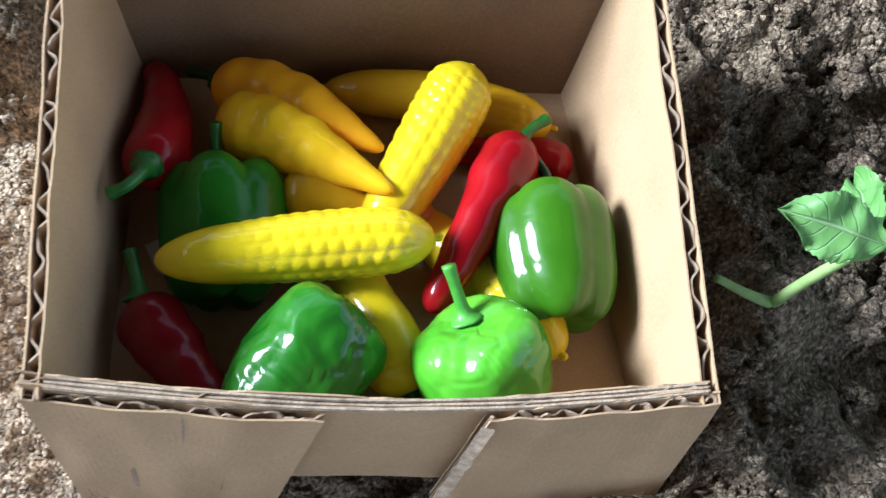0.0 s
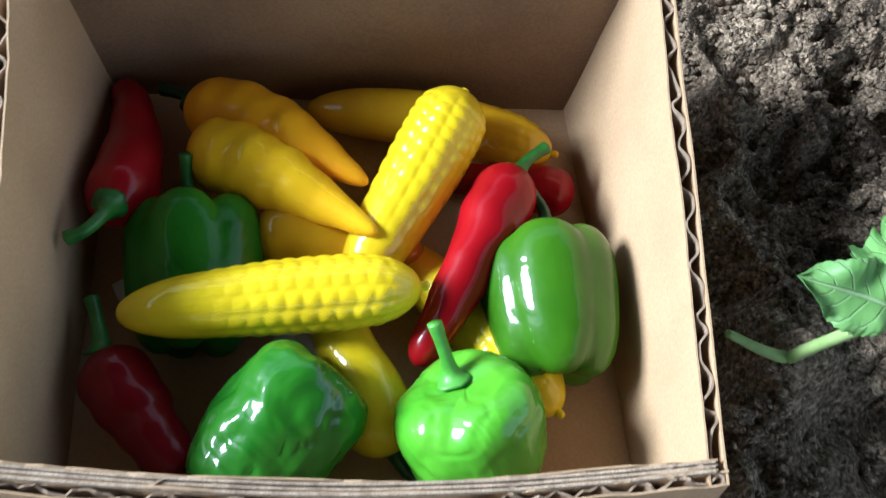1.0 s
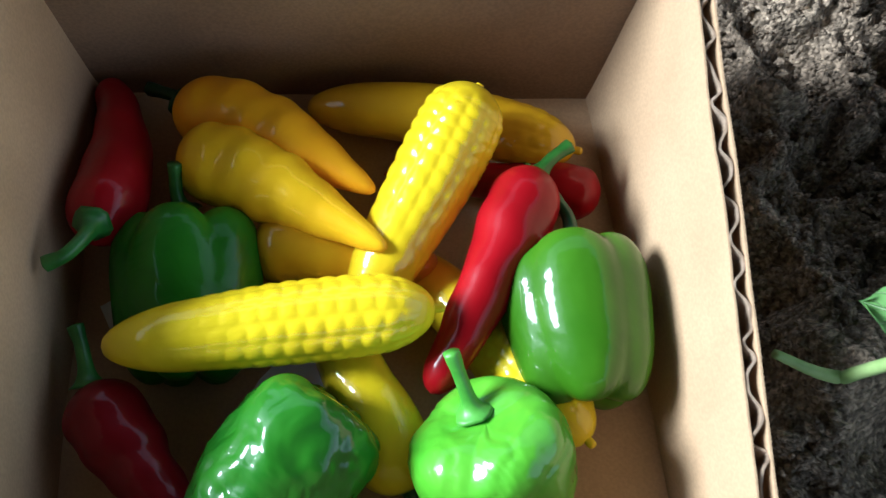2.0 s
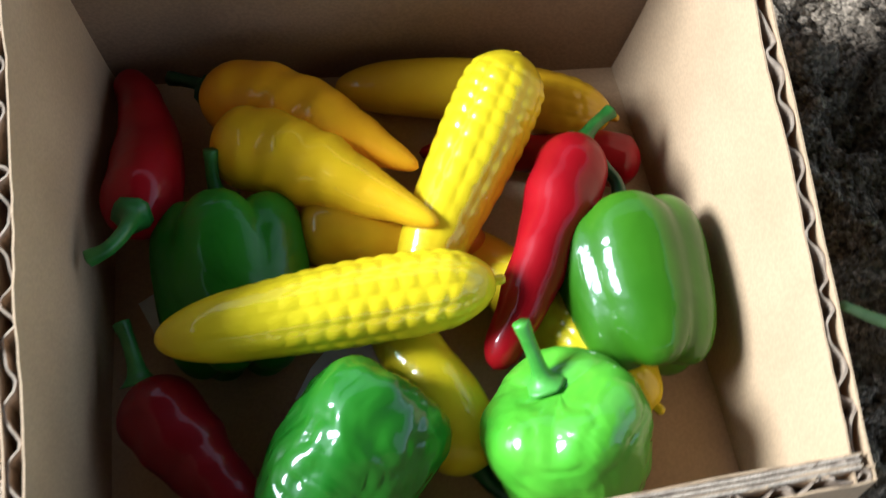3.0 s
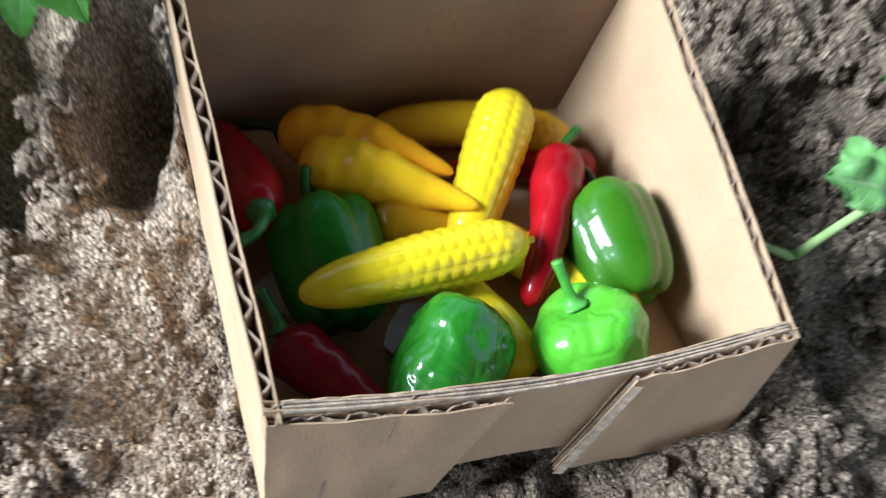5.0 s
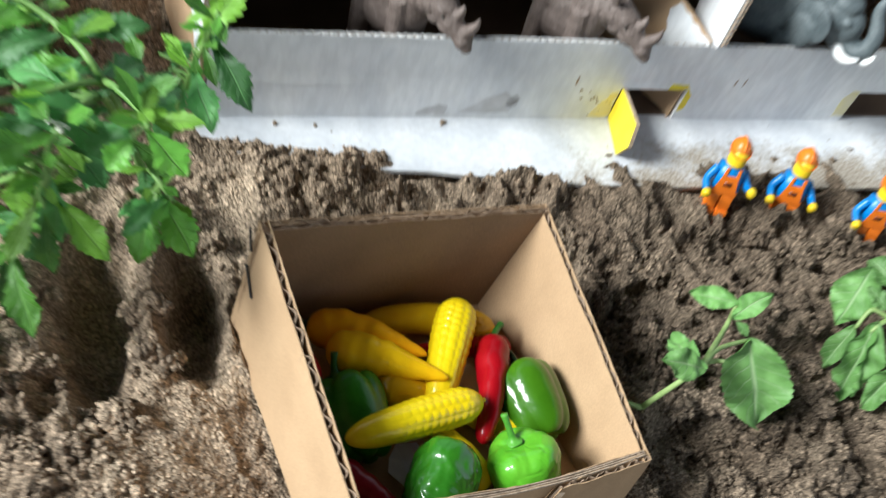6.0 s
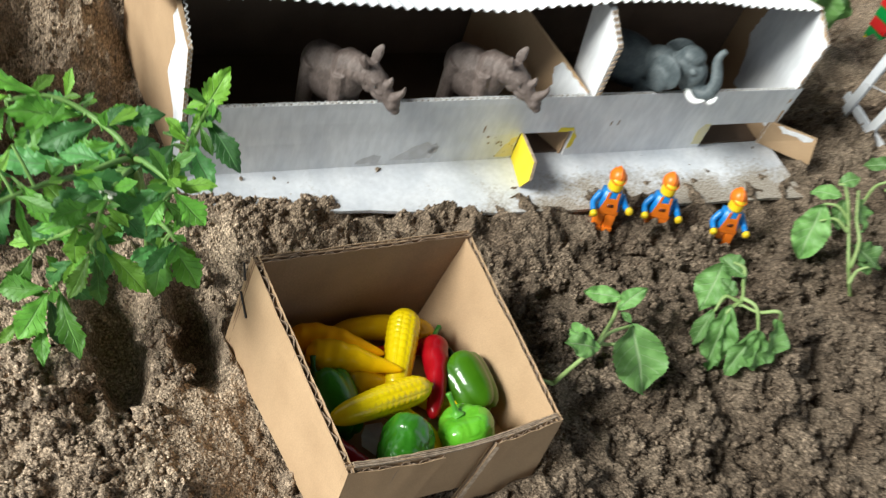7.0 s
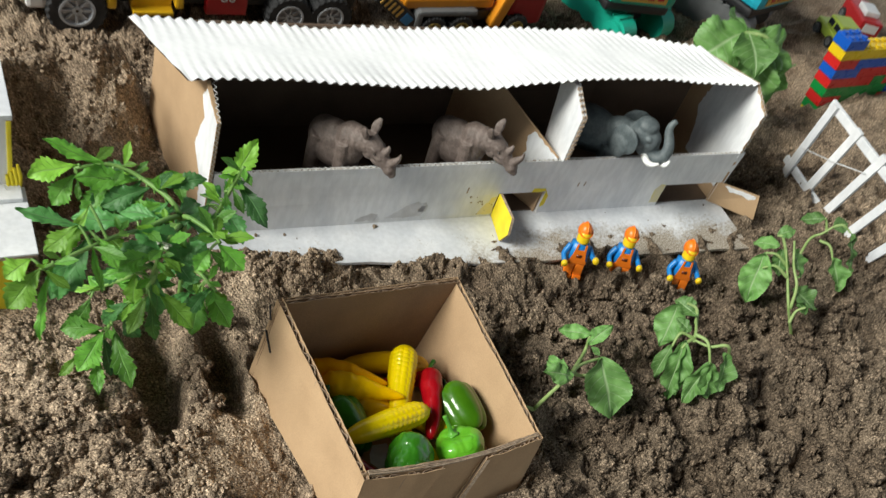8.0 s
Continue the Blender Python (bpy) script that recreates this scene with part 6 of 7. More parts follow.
    weed_stem(weed, [(-0.08, 0.085, 0.07), (-0.087, 0.076, 0.105), (-0.082, 0.06, 0.112), (-0.081, 0.05, 0.114)],
              [((-0.0819, 0.0509, 0.1135), (-0.0754, 0.0408, 0.1068), 0.0104, 'n'),
               ((-0.0818, 0.0527, 0.1132), (-0.0781, 0.0601, 0.1181), 0.005, 'y'),
               ((-0.082, 0.0533, 0.1127), (-0.0761, 0.0553, 0.1144), 0.0036, 'y'),
               ((-0.0843, 0.0501, 0.1118), (-0.0916, 0.0457, 0.1067), 0.0082, 'n'),
               ((-0.0855, 0.0497, 0.111), (-0.0763, 0.0433, 0.1049), 0.0091, 'n'),
               ((-0.0844, 0.0556, 0.1109), (-0.0876, 0.0498, 0.1042), 0.0064, 'o')])
    weed_stem(weed, [(-0.068, 0.1, 0.03), (-0.074, 0.08, 0.062), (-0.07, 0.066, 0.062)],
              [((-0.0748, 0.0726, 0.0602), (-0.0815, 0.0598, 0.046), 0.0119, 'n'),
               ((-0.0739, 0.0718, 0.0608), (-0.0679, 0.0549, 0.0527), 0.0129, 'n'),
               ((-0.0717, 0.071, 0.0618), (-0.0665, 0.0629, 0.0547), 0.0057, 'y'),
               ((-0.0661, 0.0959, 0.0275), (-0.0808, 0.0896, 0.0307), 0.0068, 'o'),
               ((-0.0686, 0.0968, 0.0273), (-0.0762, 0.0842, 0.0227), 0.013, 'o')])
    weed_stem(weed, [(-0.066, 0.1, 0.04), (-0.06, 0.098, 0.075), (-0.055, 0.096, 0.096), (-0.051, 0.095, 0.11)],
              [((-0.0573, 0.0982, 0.0932), (-0.0407, 0.1063, 0.1101), 0.0108, 'y'),
               ((-0.0571, 0.0971, 0.0942), (-0.0575, 0.0921, 0.0878), 0.0051, 'n'),
               ((-0.0587, 0.0981, 0.0887), (-0.0633, 0.1057, 0.093), 0.0047, 'y'),
               ((-0.0561, 0.0968, 0.0962), (-0.0488, 0.0972, 0.0984), 0.0036, 'o'),
               ((-0.0625, 0.1006, 0.0837), (-0.0704, 0.0969, 0.0779), 0.0099, 'o'),
               ((-0.0633, 0.1018, 0.0826), (-0.057, 0.1047, 0.089), 0.0073, 'o'),
               ((-0.0715, 0.1068, 0.0781), (-0.0715, 0.1166, 0.0836), 0.0063, 'n'),
               ((-0.0659, 0.1042, 0.0874), (-0.0587, 0.1022, 0.0862), 0.0044, 'o'),
               ((-0.0671, 0.1043, 0.0776), (-0.0752, 0.1021, 0.0703), 0.009, 'o')])
    for p in ((-0.101, 0.056, 0.112), (-0.103, 0.058, 0.113), (-0.102, 0.055, 0.1135)):
        solid("flower", *merge(*[ellipsoid(Vector(p) + Vector((rng.uniform(-1, 1), rng.uniform(-1, 1), rng.uniform(-1, 1))) * 0.0012, (0.0006,) * 3, seg=6, rings=4) for _ in range(6)]), M_FLOWER, weed, True)


def seedling(root, label, stems, leaves, r=0.0016):
    ob = thing("seedling", root, label, "seedling", "seedlings in the sand")
    for pts in stems:
        stalk(ob, [Vector(p) for p in pts], r * 0.75, r * 0.45, material=M_STALK_PALE)
    for k, (b, t, face, w, kw) in enumerate(leaves):
        leaf(ob, b, t, face, w * 1.10, M_LEAF_SOFT, **{"teeth": 18, "tooth": 0.09, "round_at": 0.43, "blunt": 2.0, "ruffle": 0.26, "foot": 0.58, "seed": k * 3.1 + root[0] * 90, **kw})
    return ob


def build_seedlings():
    seedling((0.085, -0.0175, 0.0), "small green seedling with drooping rounded leaves beside the box",
             [[(0.0765, -0.0235, 0.006), (0.0740, -0.0248, 0.022), (0.083, -0.0265, 0.0465), (0.102, -0.0185, 0.0395), (0.1186, -0.0171, 0.0367)],
              [(0.088, -0.0245, 0.046), (0.1148, -0.0089, 0.0331), (0.117, -0.0052, 0.0426)],
              [(0.090, -0.0240, 0.045), (0.1097, -0.0169, 0.0246), (0.1155, -0.0206, 0.0278)],
              [(0.0795, -0.0268, 0.0440), (0.0810, -0.0285, 0.0475), (0.0825, -0.0285, 0.0498)],
              [(0.0745, -0.0246, 0.0200), (0.0690, -0.0240, 0.0240), (0.0625, -0.0215, 0.0275)]],
             [((0.1188, -0.0166, 0.037), (0.1195, -0.0429, 0.0143), (-0.4, -0.35, 0.85), 0.0243, {"droop": 0.14, "fold": 0.18}),
              ((0.1178, -0.0053, 0.0433), (0.1061, 0.0074, 0.0366), (-0.3, -0.5, 0.8), 0.0079, {"droop": 0.2, "fold": 0.5}),
              ((0.115, -0.0083, 0.0393), (0.1259, -0.0075, 0.0521), (-0.5, -0.2, 0.85), 0.0082, {"droop": 0.25, "fold": 0.45}),
              ((0.0835, -0.0285, 0.0505), (0.0668, -0.0238, 0.0560), (-0.4, -0.35, 0.85), 0.0105, {"droop": 0.15, "fold": 0.2}),
              ((0.0825, -0.0255, 0.0500), (0.0880, -0.0085, 0.0365), (-0.5, -0.2, 0.85), 0.0085, {"droop": 0.05, "fold": 0.35}),
              ((0.1164, -0.0097, 0.0384), (0.119, -0.0162, 0.0374), (-0.4, -0.35, 0.85), 0.0036, {"droop": 0.1})])
    seedling((0.216, -0.04, 0.0), "wilting green seedling with hanging crumpled leaves",
             [[(0.216, -0.04, 0.0), (0.1975, -0.0397, 0.041), (0.1905, -0.0326, 0.0368), (0.1858, -0.0248, 0.0354)],
              [(0.1851, -0.0254, 0.0343), (0.1876, -0.0219, 0.039), (0.1874, -0.017, 0.0461)],
              [(0.1886, -0.0189, 0.0417), (0.1888, -0.0137, 0.0493), (0.1853, -0.0085, 0.0497)],
              [(0.186, -0.0244, 0.0359), (0.1798, -0.0187, 0.0366), (0.1744, -0.0212, 0.0292)],
              [(0.187, -0.0229, 0.0378), (0.189, -0.031, 0.0391), (0.1882, -0.0405, 0.0301)],
              [(0.1855, -0.024, 0.0356), (0.1806, -0.0245, 0.0345), (0.1773, -0.0255, 0.0318)]],
             [((0.1828, -0.0056, 0.0467), (0.1736, -0.0158, 0.023), (-0.6, -0.2, 0.75), 0.0171, {"droop": 0.12, "fold": 0.25}),
              ((0.1882, -0.0171, 0.0469), (0.1829, -0.0023, 0.047), (-0.2, -0.6, 0.75), 0.0112, {"droop": 0.3, "fold": 0.5}),
              ((0.1828, -0.0217, 0.0401), (0.1784, -0.0114, 0.0419), (-0.4, -0.35, 0.85), 0.0066, {"droop": 0.1, "fold": 0.3}),
              ((0.1758, -0.0203, 0.0297), (0.1665, -0.0257, 0.0083), (-0.8, -0.1, 0.5), 0.0079, {"droop": 0.1, "fold": 0.6}),
              ((0.1797, -0.0231, 0.0358), (0.1682, -0.0388, 0.0035), (-0.5, -0.5, 0.7), 0.0145, {"droop": 0.15, "fold": 0.5}),
              ((0.1786, -0.0249, 0.0321), (0.1734, -0.0414, 0.008), (-0.1, -0.6, 0.7), 0.0086, {"droop": 0.1, "fold": 0.6}),
              ((0.1878, -0.0396, 0.0318), (0.1757, -0.0462, 0.0066), (-0.7, -0.5, 0.4), 0.0112, {"droop": 0.05, "fold": 0.5}),
              ((0.1885, -0.0393, 0.0311), (0.1844, -0.0525, 0.0148), (-0.2, -0.5, 0.8), 0.0158, {"droop": 0.2, "fold": 0.3}),
              ((0.1886, -0.0525, 0.0212), (0.196, -0.0423, 0.0396), (0.1, -0.6, 0.8), 0.0119, {"droop": 0.25, "fold": 0.4})])
    seedling((0.296, -0.031, 0.0), "tall green seedling with leaves hanging from its top",
             [[(0.296, -0.031, 0.0), (0.2828, -0.0213, 0.025), (0.2869, -0.0068, 0.0377), (0.2873, 0.0054, 0.0513)],
              [(0.2834, -0.022, 0.0256), (0.2865, -0.015, 0.0386), (0.2884, -0.005, 0.046), (0.2907, 0.0057, 0.0579)],
              [(0.2867, -0.0066, 0.0376), (0.2812, 0.0016, 0.0412), (0.2769, 0.0064, 0.0359)],
              [(0.2883, -0.0015, 0.0423), (0.2835, 0.0061, 0.0464), (0.2796, 0.0117, 0.0439)],
              [(0.2895, 0.0024, 0.0459), (0.2871, 0.0113, 0.0558), (0.2855, 0.0145, 0.0551)],
              [(0.2809, -0.0279, 0.0193), (0.2834, -0.0259, 0.0272), (0.2874, -0.0277, 0.0318)]],
             [((0.2792, 0.0122, 0.0435), (0.2702, -0.0012, 0.0123), (-0.6, -0.3, 0.7), 0.0186, {"droop": 0.12, "fold": 0.3}),
              ((0.2849, 0.0085, 0.0514), (0.2777, 0.0226, 0.0449), (-0.3, -0.5, 0.8), 0.0086, {"droop": 0.3, "fold": 0.4}),
              ((0.2856, 0.0148, 0.0553), (0.2952, 0.0111, 0.0615), (0, -0.4, 0.9), 0.008, {"droop": 0.3, "fold": 0.4}),
              ((0.2892, 0.008, 0.0481), (0.2863, -0.001, 0.0327), (-0.5, -0.5, 0.6), 0.0113, {"droop": 0.1, "fold": 0.3}),
              ((0.2928, 0.0041, 0.0511), (0.2965, -0.0104, 0.0386), (0.2, -0.7, 0.6), 0.012, {"droop": 0.1, "fold": 0.3}),
              ((0.2886, -0.0133, 0.0334), (0.2971, -0.031, 0.0294), (0.2, -0.5, 0.8), 0.0153, {"droop": 0.2, "fold": 0.3}),
              ((0.2866, -0.0203, 0.0308), (0.2896, -0.0301, 0.0266), (-0.4, -0.35, 0.85), 0.0066, {"droop": 0.2, "fold": 0.4})], 0.0015)
    seedling((0.345, 0.016, 0.0), "small drooping green seedling near the white fence",
             [[(0.345, 0.016, 0.0), (0.3467, 0.0205, 0.0276), (0.3513, 0.0175, 0.0366), (0.3555, 0.0158, 0.0438)],
              [(0.3509, 0.0158, 0.0312), (0.3523, 0.0083, 0.0328), (0.3531, 0.001, 0.026)],
              [(0.3555, 0.0158, 0.0438), (0.3591, 0.0124, 0.0473), (0.3616, 0.0059, 0.0454)],
              [(0.3543, 0.0165, 0.0368), (0.3532, 0.0202, 0.0429), (0.3527, 0.023, 0.0457)]],
             [((0.3535, 0.0023, 0.0273), (0.355, -0.0158, 0.0115), (-0.3, -0.6, 0.7), 0.0131, {"droop": 0.1, "fold": 0.5}),
              ((0.3551, 0.0155, 0.0431), (0.3619, 0.0119, 0.0493), (-0.2, -0.4, 0.9), 0.0109, {"droop": 0.35, "fold": 0.4}),
              ((0.3616, 0.0059, 0.0454), (0.3617, -0.0109, 0.0244), (0.1, -0.7, 0.6), 0.0087, {"droop": 0.1, "fold": 0.6}),
              ((0.3529, 0.0218, 0.0453), (0.3457, 0.0355, 0.0349), (-0.2, -0.5, 0.9), 0.008, {"droop": 0.35, "fold": 0.5})], 0.0015)
    seedling((0.4150, 0.1800, 0.0), "tall wilting plant with broad leaves behind the barn",
             [[(0.4150, 0.1800, 0.0), (0.4100, 0.1820, 0.045), (0.4020, 0.1820, 0.0800)], [(0.4020, 0.1820, 0.080), (0.4100, 0.1700, 0.084), (0.4200, 0.1620, 0.0760)]],
             [((0.4020, 0.1830, 0.0800), (0.3560, 0.1820, 0.0600), (-0.3, -0.5, 0.8), 0.0400, {"droop": 0.3}),
              ((0.4030, 0.1810, 0.0820), (0.3930, 0.1480, 0.0680), (-0.4, -0.6, 0.7), 0.0330, {"droop": 0.3}),
              ((0.4060, 0.1760, 0.0820), (0.4440, 0.1560, 0.0660), (0.1, -0.6, 0.7), 0.0360, {"droop": 0.3}),
              ((0.4180, 0.1640, 0.0770), (0.4330, 0.1500, 0.0330), (-0.3, -0.8, 0.3), 0.0280, {"droop": 0.1}),
              ((0.4080, 0.1700, 0.0800), (0.3960, 0.1380, 0.0250), (-0.6, -0.7, 0.3), 0.0330, {"droop": 0.1}),
              ((0.4040, 0.1850, 0.0810), (0.4300, 0.2080, 0.0700), (0.1, -0.3, 0.9), 0.0330, {"droop": 0.3})], 0.0026)


build_weed()
build_seedlings()

# ---- vehicles, fence and blocks beyond the barn ----
M_TYRE = surface("black rubber tyre", (0.012, 0.012, 0.013), (0.03, 0.03, 0.032), 200, 0.65, 0.8, 0.0002, 400)
M_BLACK = plastic("black plastic", (0.022, 0.022, 0.024), 0.7, 0.4)
M_GREY = plastic("grey plastic", (0.16, 0.165, 0.17), 0.8, 0.45)
M_RIM = plastic("silver plastic rim", (0.52, 0.54, 0.58), 0.75, 0.3)
M_RIM_GOLD = plastic("gold plastic rim", (0.50, 0.36, 0.09), 0.75, 0.3)
M_TOY_YELLOW = plastic("yellow toy plastic", (0.80, 0.48, 0.02), 0.9, 0.28)
M_TOY_ORANGE = plastic("orange toy plastic", (0.80, 0.30, 0.02), 0.9, 0.28)
M_TOY_RED = plastic("red toy plastic", (0.42, 0.015, 0.02), 0.9, 0.28)
M_TOY_TEAL = plastic("teal toy plastic", (0.02, 0.42, 0.29), 0.9, 0.28)
M_TOY_BLUE = plastic("sky blue toy plastic", (0.03, 0.42, 0.55), 0.9, 0.28)
M_TOY_LIME = plastic("lime toy plastic", (0.36, 0.46, 0.06), 0.9, 0.32)
M_TOY_WHITE = plastic("white toy plastic", (0.74, 0.74, 0.75), 0.9, 0.35)
M_GLASSY = plastic("dark window plastic", (0.015, 0.02, 0.03), 0.8, 0.12)
M_STICKER = plastic("printed sticker", (0.70, 0.42, 0.08), 0.8, 0.4)
M_DECAL_BLUE = plastic("blue sticker", (0.03, 0.22, 0.5), 0.8, 0.4)


def frame_at(x, y, turn, z=0.0):
    return Matrix.Translation((x, y, z)) @ Matrix.Rotation(radians(turn), 4, "Z")


def ring_profile(profile, m, seg=36):
    """A turned shape round the y axis: profile rows are (y, radius)."""
    v = []
    for y, r in profile:
        for j in range(seg):
            a = 2 * math.pi * j / seg
            v.append(tuple(m @ Vector((r * math.cos(a), y, r * math.sin(a)))))
    return v, grid_faces(len(profile), seg, True)


def wheel(parent, m, r, w, rim_mat, spokes=8):
    """A wheel with its axle along y, its outer side towards -y: a ribbed tyre, a dished rim and spokes."""
    seg = 88
    profile = [(-w / 2, 0.62 * r), (-w / 2, 0.92 * r), (-w * 0.40, r), (w * 0.40, r), (w / 2, 0.92 * r), (w / 2, 0.62 * r)]
    v = []
    for k, (y, rad) in enumerate(profile):
        for j in range(seg):
            a = 2 * math.pi * j / seg
            lug = 1.05 if 0 < k < 5 and j % 4 < 2 else 1.0
            v.append(tuple(m @ Vector((rad * lug * math.cos(a), y, rad * lug * math.sin(a)))))
    tyre = v, grid_faces(len(profile), seg, True)
    ob = solid("wheel", *tyre, M_TYRE, parent)
    rim = [ring_profile([(-w * 0.44, 0.64 * r), (-w * 0.52, 0.62 * r), (-w * 0.52, 0.54 * r), (-w * 0.30, 0.48 * r), (-w * 0.30, 0.20 * r), (-w * 0.46, 0.17 * r), (-w * 0.46, 0.001)], m)]
    for k in range(spokes):
        rim.append(block((-0.05 * r, -w * 0.44, 0.15 * r), (0.05 * r, -w * 0.30, 0.55 * r), m @ Matrix.Rotation(2 * math.pi * k / spokes, 4, "Y"), 0.01 * r))
    solid("rim", *merge(*rim), rim_mat, ob)
    return ob


def piece(name, parent, lo, hi, m, mat, bevel=0.002, label=""):
    return solid(name, *block(lo, hi, m, bevel), mat, parent, label=label)


def text_part(words, parent, m, size, mat):
    """Raised letters on a flat face: the face looks along -y of m."""
    cu = bpy.data.curves.new("lettering", "FONT")
    cu.body, cu.size, cu.extrude, cu.align_x, cu.align_y = words, size, 0.0003, "CENTER", "CENTER"
    tmp = bpy.data.objects.new("lettering", cu)
    scene.collection.objects.link(tmp)
    me = bpy.data.meshes.new_from_object(tmp.evaluated_get(bpy.context.evaluated_depsgraph_get()))
    bpy.data.objects.remove(tmp)
    mm = m @ Matrix.Rotation(radians(90), 4, "X")
    v = [tuple(mm @ x.co) for x in me.vertices]
    f = [tuple(p.vertices) for p in me.polygons]
    bpy.data.meshes.remove(me)
    return solid("lettering", v, f, mat, parent)


def build_yellow_truck():
    m = frame_at(-0.0486, 0.3592, -8.6)
    t = thing("toy_truck", m.translation, "large yellow and black toy truck with silver wheels on the sand", "toy truck")
    piece("chassis", t, (-0.05, 0.004, 0.018), (0.200, 0.055, 0.030), m, M_BLACK, 0.002)
    piece("cab", t, (-0.024, -0.004, 0.026), (0.032, 0.062, 0.100), m, M_TOY_YELLOW, 0.005)
    piece("cab_window", t, (-0.018, -0.0048, 0.062), (0.020, -0.003, 0.088), m, M_GLASSY, 0.001)
    piece("bumper", t, (-0.029, -0.006, 0.018), (-0.016, 0.064, 0.036), m, M_TOY_WHITE, 0.003, "white plastic front bumper")
    piece("fender", t, (0.0205, -0.008, 0.020), (0.0270, 0.004, 0.040), m, M_TOY_YELLOW, 0.002)
    piece("step", t, (0.037, -0.010, 0.017), (0.064, 0.006, 0.020), m, M_TOY_YELLOW, 0.001)
    piece("step_riser", t, (0.037, -0.002, 0.019), (0.064, 0.004, 0.038), m, M_TOY_YELLOW, 0.001)
    piece("bracket", t, (0.065, -0.008, 0.021), (0.071, 0.004, 0.038), m, M_TOY_YELLOW, 0.002)
    sign = piece("side_panel", t, (0.087, -0.004, 0.015), (0.116, 0.003, 0.042), m, M_TOY_RED, 0.001, "red side panel with a white number")
    text_part("86", sign, m @ Matrix.Translation((0.1015, -0.0046, 0.0295)), 0.011, M_TOY_WHITE)
    for a, b in ((0.088, 0.0925), (0.1105, 0.115)):
        piece("flash", sign, (a, -0.0045, 0.029), (b, -0.0035, 0.0365), m, M_STICKER, 0.0008)
    piece("cargo_body", t, (0.100, 0.002, 0.036), (0.205, 0.060, 0.085), m, M_BLACK, 0.003)
    for x, r in ((0.002, 0.0185), (0.147, 0.0165), (0.178, 0.0165)):
        wheel(t, m @ Matrix.Translation((x, -0.002, r)), r, 0.014, M_RIM)
    for x, r in ((0.002, 0.0185), (0.147, 0.0165), (0.178, 0.0165)):
        wheel(t, m @ Matrix.Translation((x, 0.060, r)) @ Matrix.Rotation(math.pi, 4, "Z"), r, 0.014, M_RIM)


def build_crane_truck():
    m = frame_at(0.1895, 0.3143, -5)
    t = thing("toy_crane_truck", m.translation, "orange toy crane truck with a red cab on the sand", "toy truck")
    piece("chassis", t, (-0.005, 0.002, 0.014), (0.115, 0.045, 0.024), m, M_BLACK, 0.002)
    piece("deck", t, (-0.008, 0.000, 0.027), (0.072, 0.047, 0.036), m, M_TOY_ORANGE, 0.002)
    piece("crane_body", t, (-0.002, 0.004, 0.036), (0.056, 0.043, 0.066), m, M_TOY_YELLOW, 0.004)
    piece("fender", t, (0.004, -0.006, 0.0235), (0.056, 0.004, 0.0285), m, M_GREY, 0.002)
    piece("fender_end", t, (0.002, -0.006, 0.014), (0.008, 0.003, 0.0275), m, M_GREY, 0.002)
    ramp = m @ Matrix.Translation((-0.012, -0.004, 0.026)) @ Matrix.Rotation(radians(38), 4, "Y")
    piece("outrigger", t, (-0.026, 0.0, -0.006), (0.022, 0.010, 0.006), ramp, M_BLACK, 0.002)
    piece("sticker", t, (0.004, -0.0006, -0.004), (0.013, 0.001, 0.004), ramp, M_DECAL_BLUE, 0.0004)
    for k in range(5):
        piece("stripe", t, (-0.022 + 0.005 * k, -0.0006, -0.004), (-0.020 + 0.005 * k, 0.001, 0.004), ramp, M_STICKER, 0.0002)
    hook = m @ Matrix.Translation((0.074, -0.006, 0.012)) @ Matrix.Rotation(radians(14), 4, "Y")
    piece("boom", t, (-0.004, 0.0, 0.0), (0.006, 0.010, 0.055), hook, M_TOY_ORANGE, 0.002)
    piece("cab", t, (0.088, -0.002, 0.012), (0.122, 0.050, 0.078), m, M_TOY_RED, 0.004)
    piece("cab_window", t, (0.094, -0.0028, 0.046), (0.117, 0.0, 0.068), m, M_GLASSY, 0.001)
    for x in (0.019, 0.044, 0.096):
        wheel(t, m @ Matrix.Translation((x, -0.002, 0.0115)), 0.0115, 0.010, M_RIM_GOLD, 6)
        wheel(t, m @ Matrix.Translation((x, 0.048, 0.0115)) @ Matrix.Rotation(math.pi, 4, "Z"), 0.0115, 0.010, M_RIM_GOLD, 6)


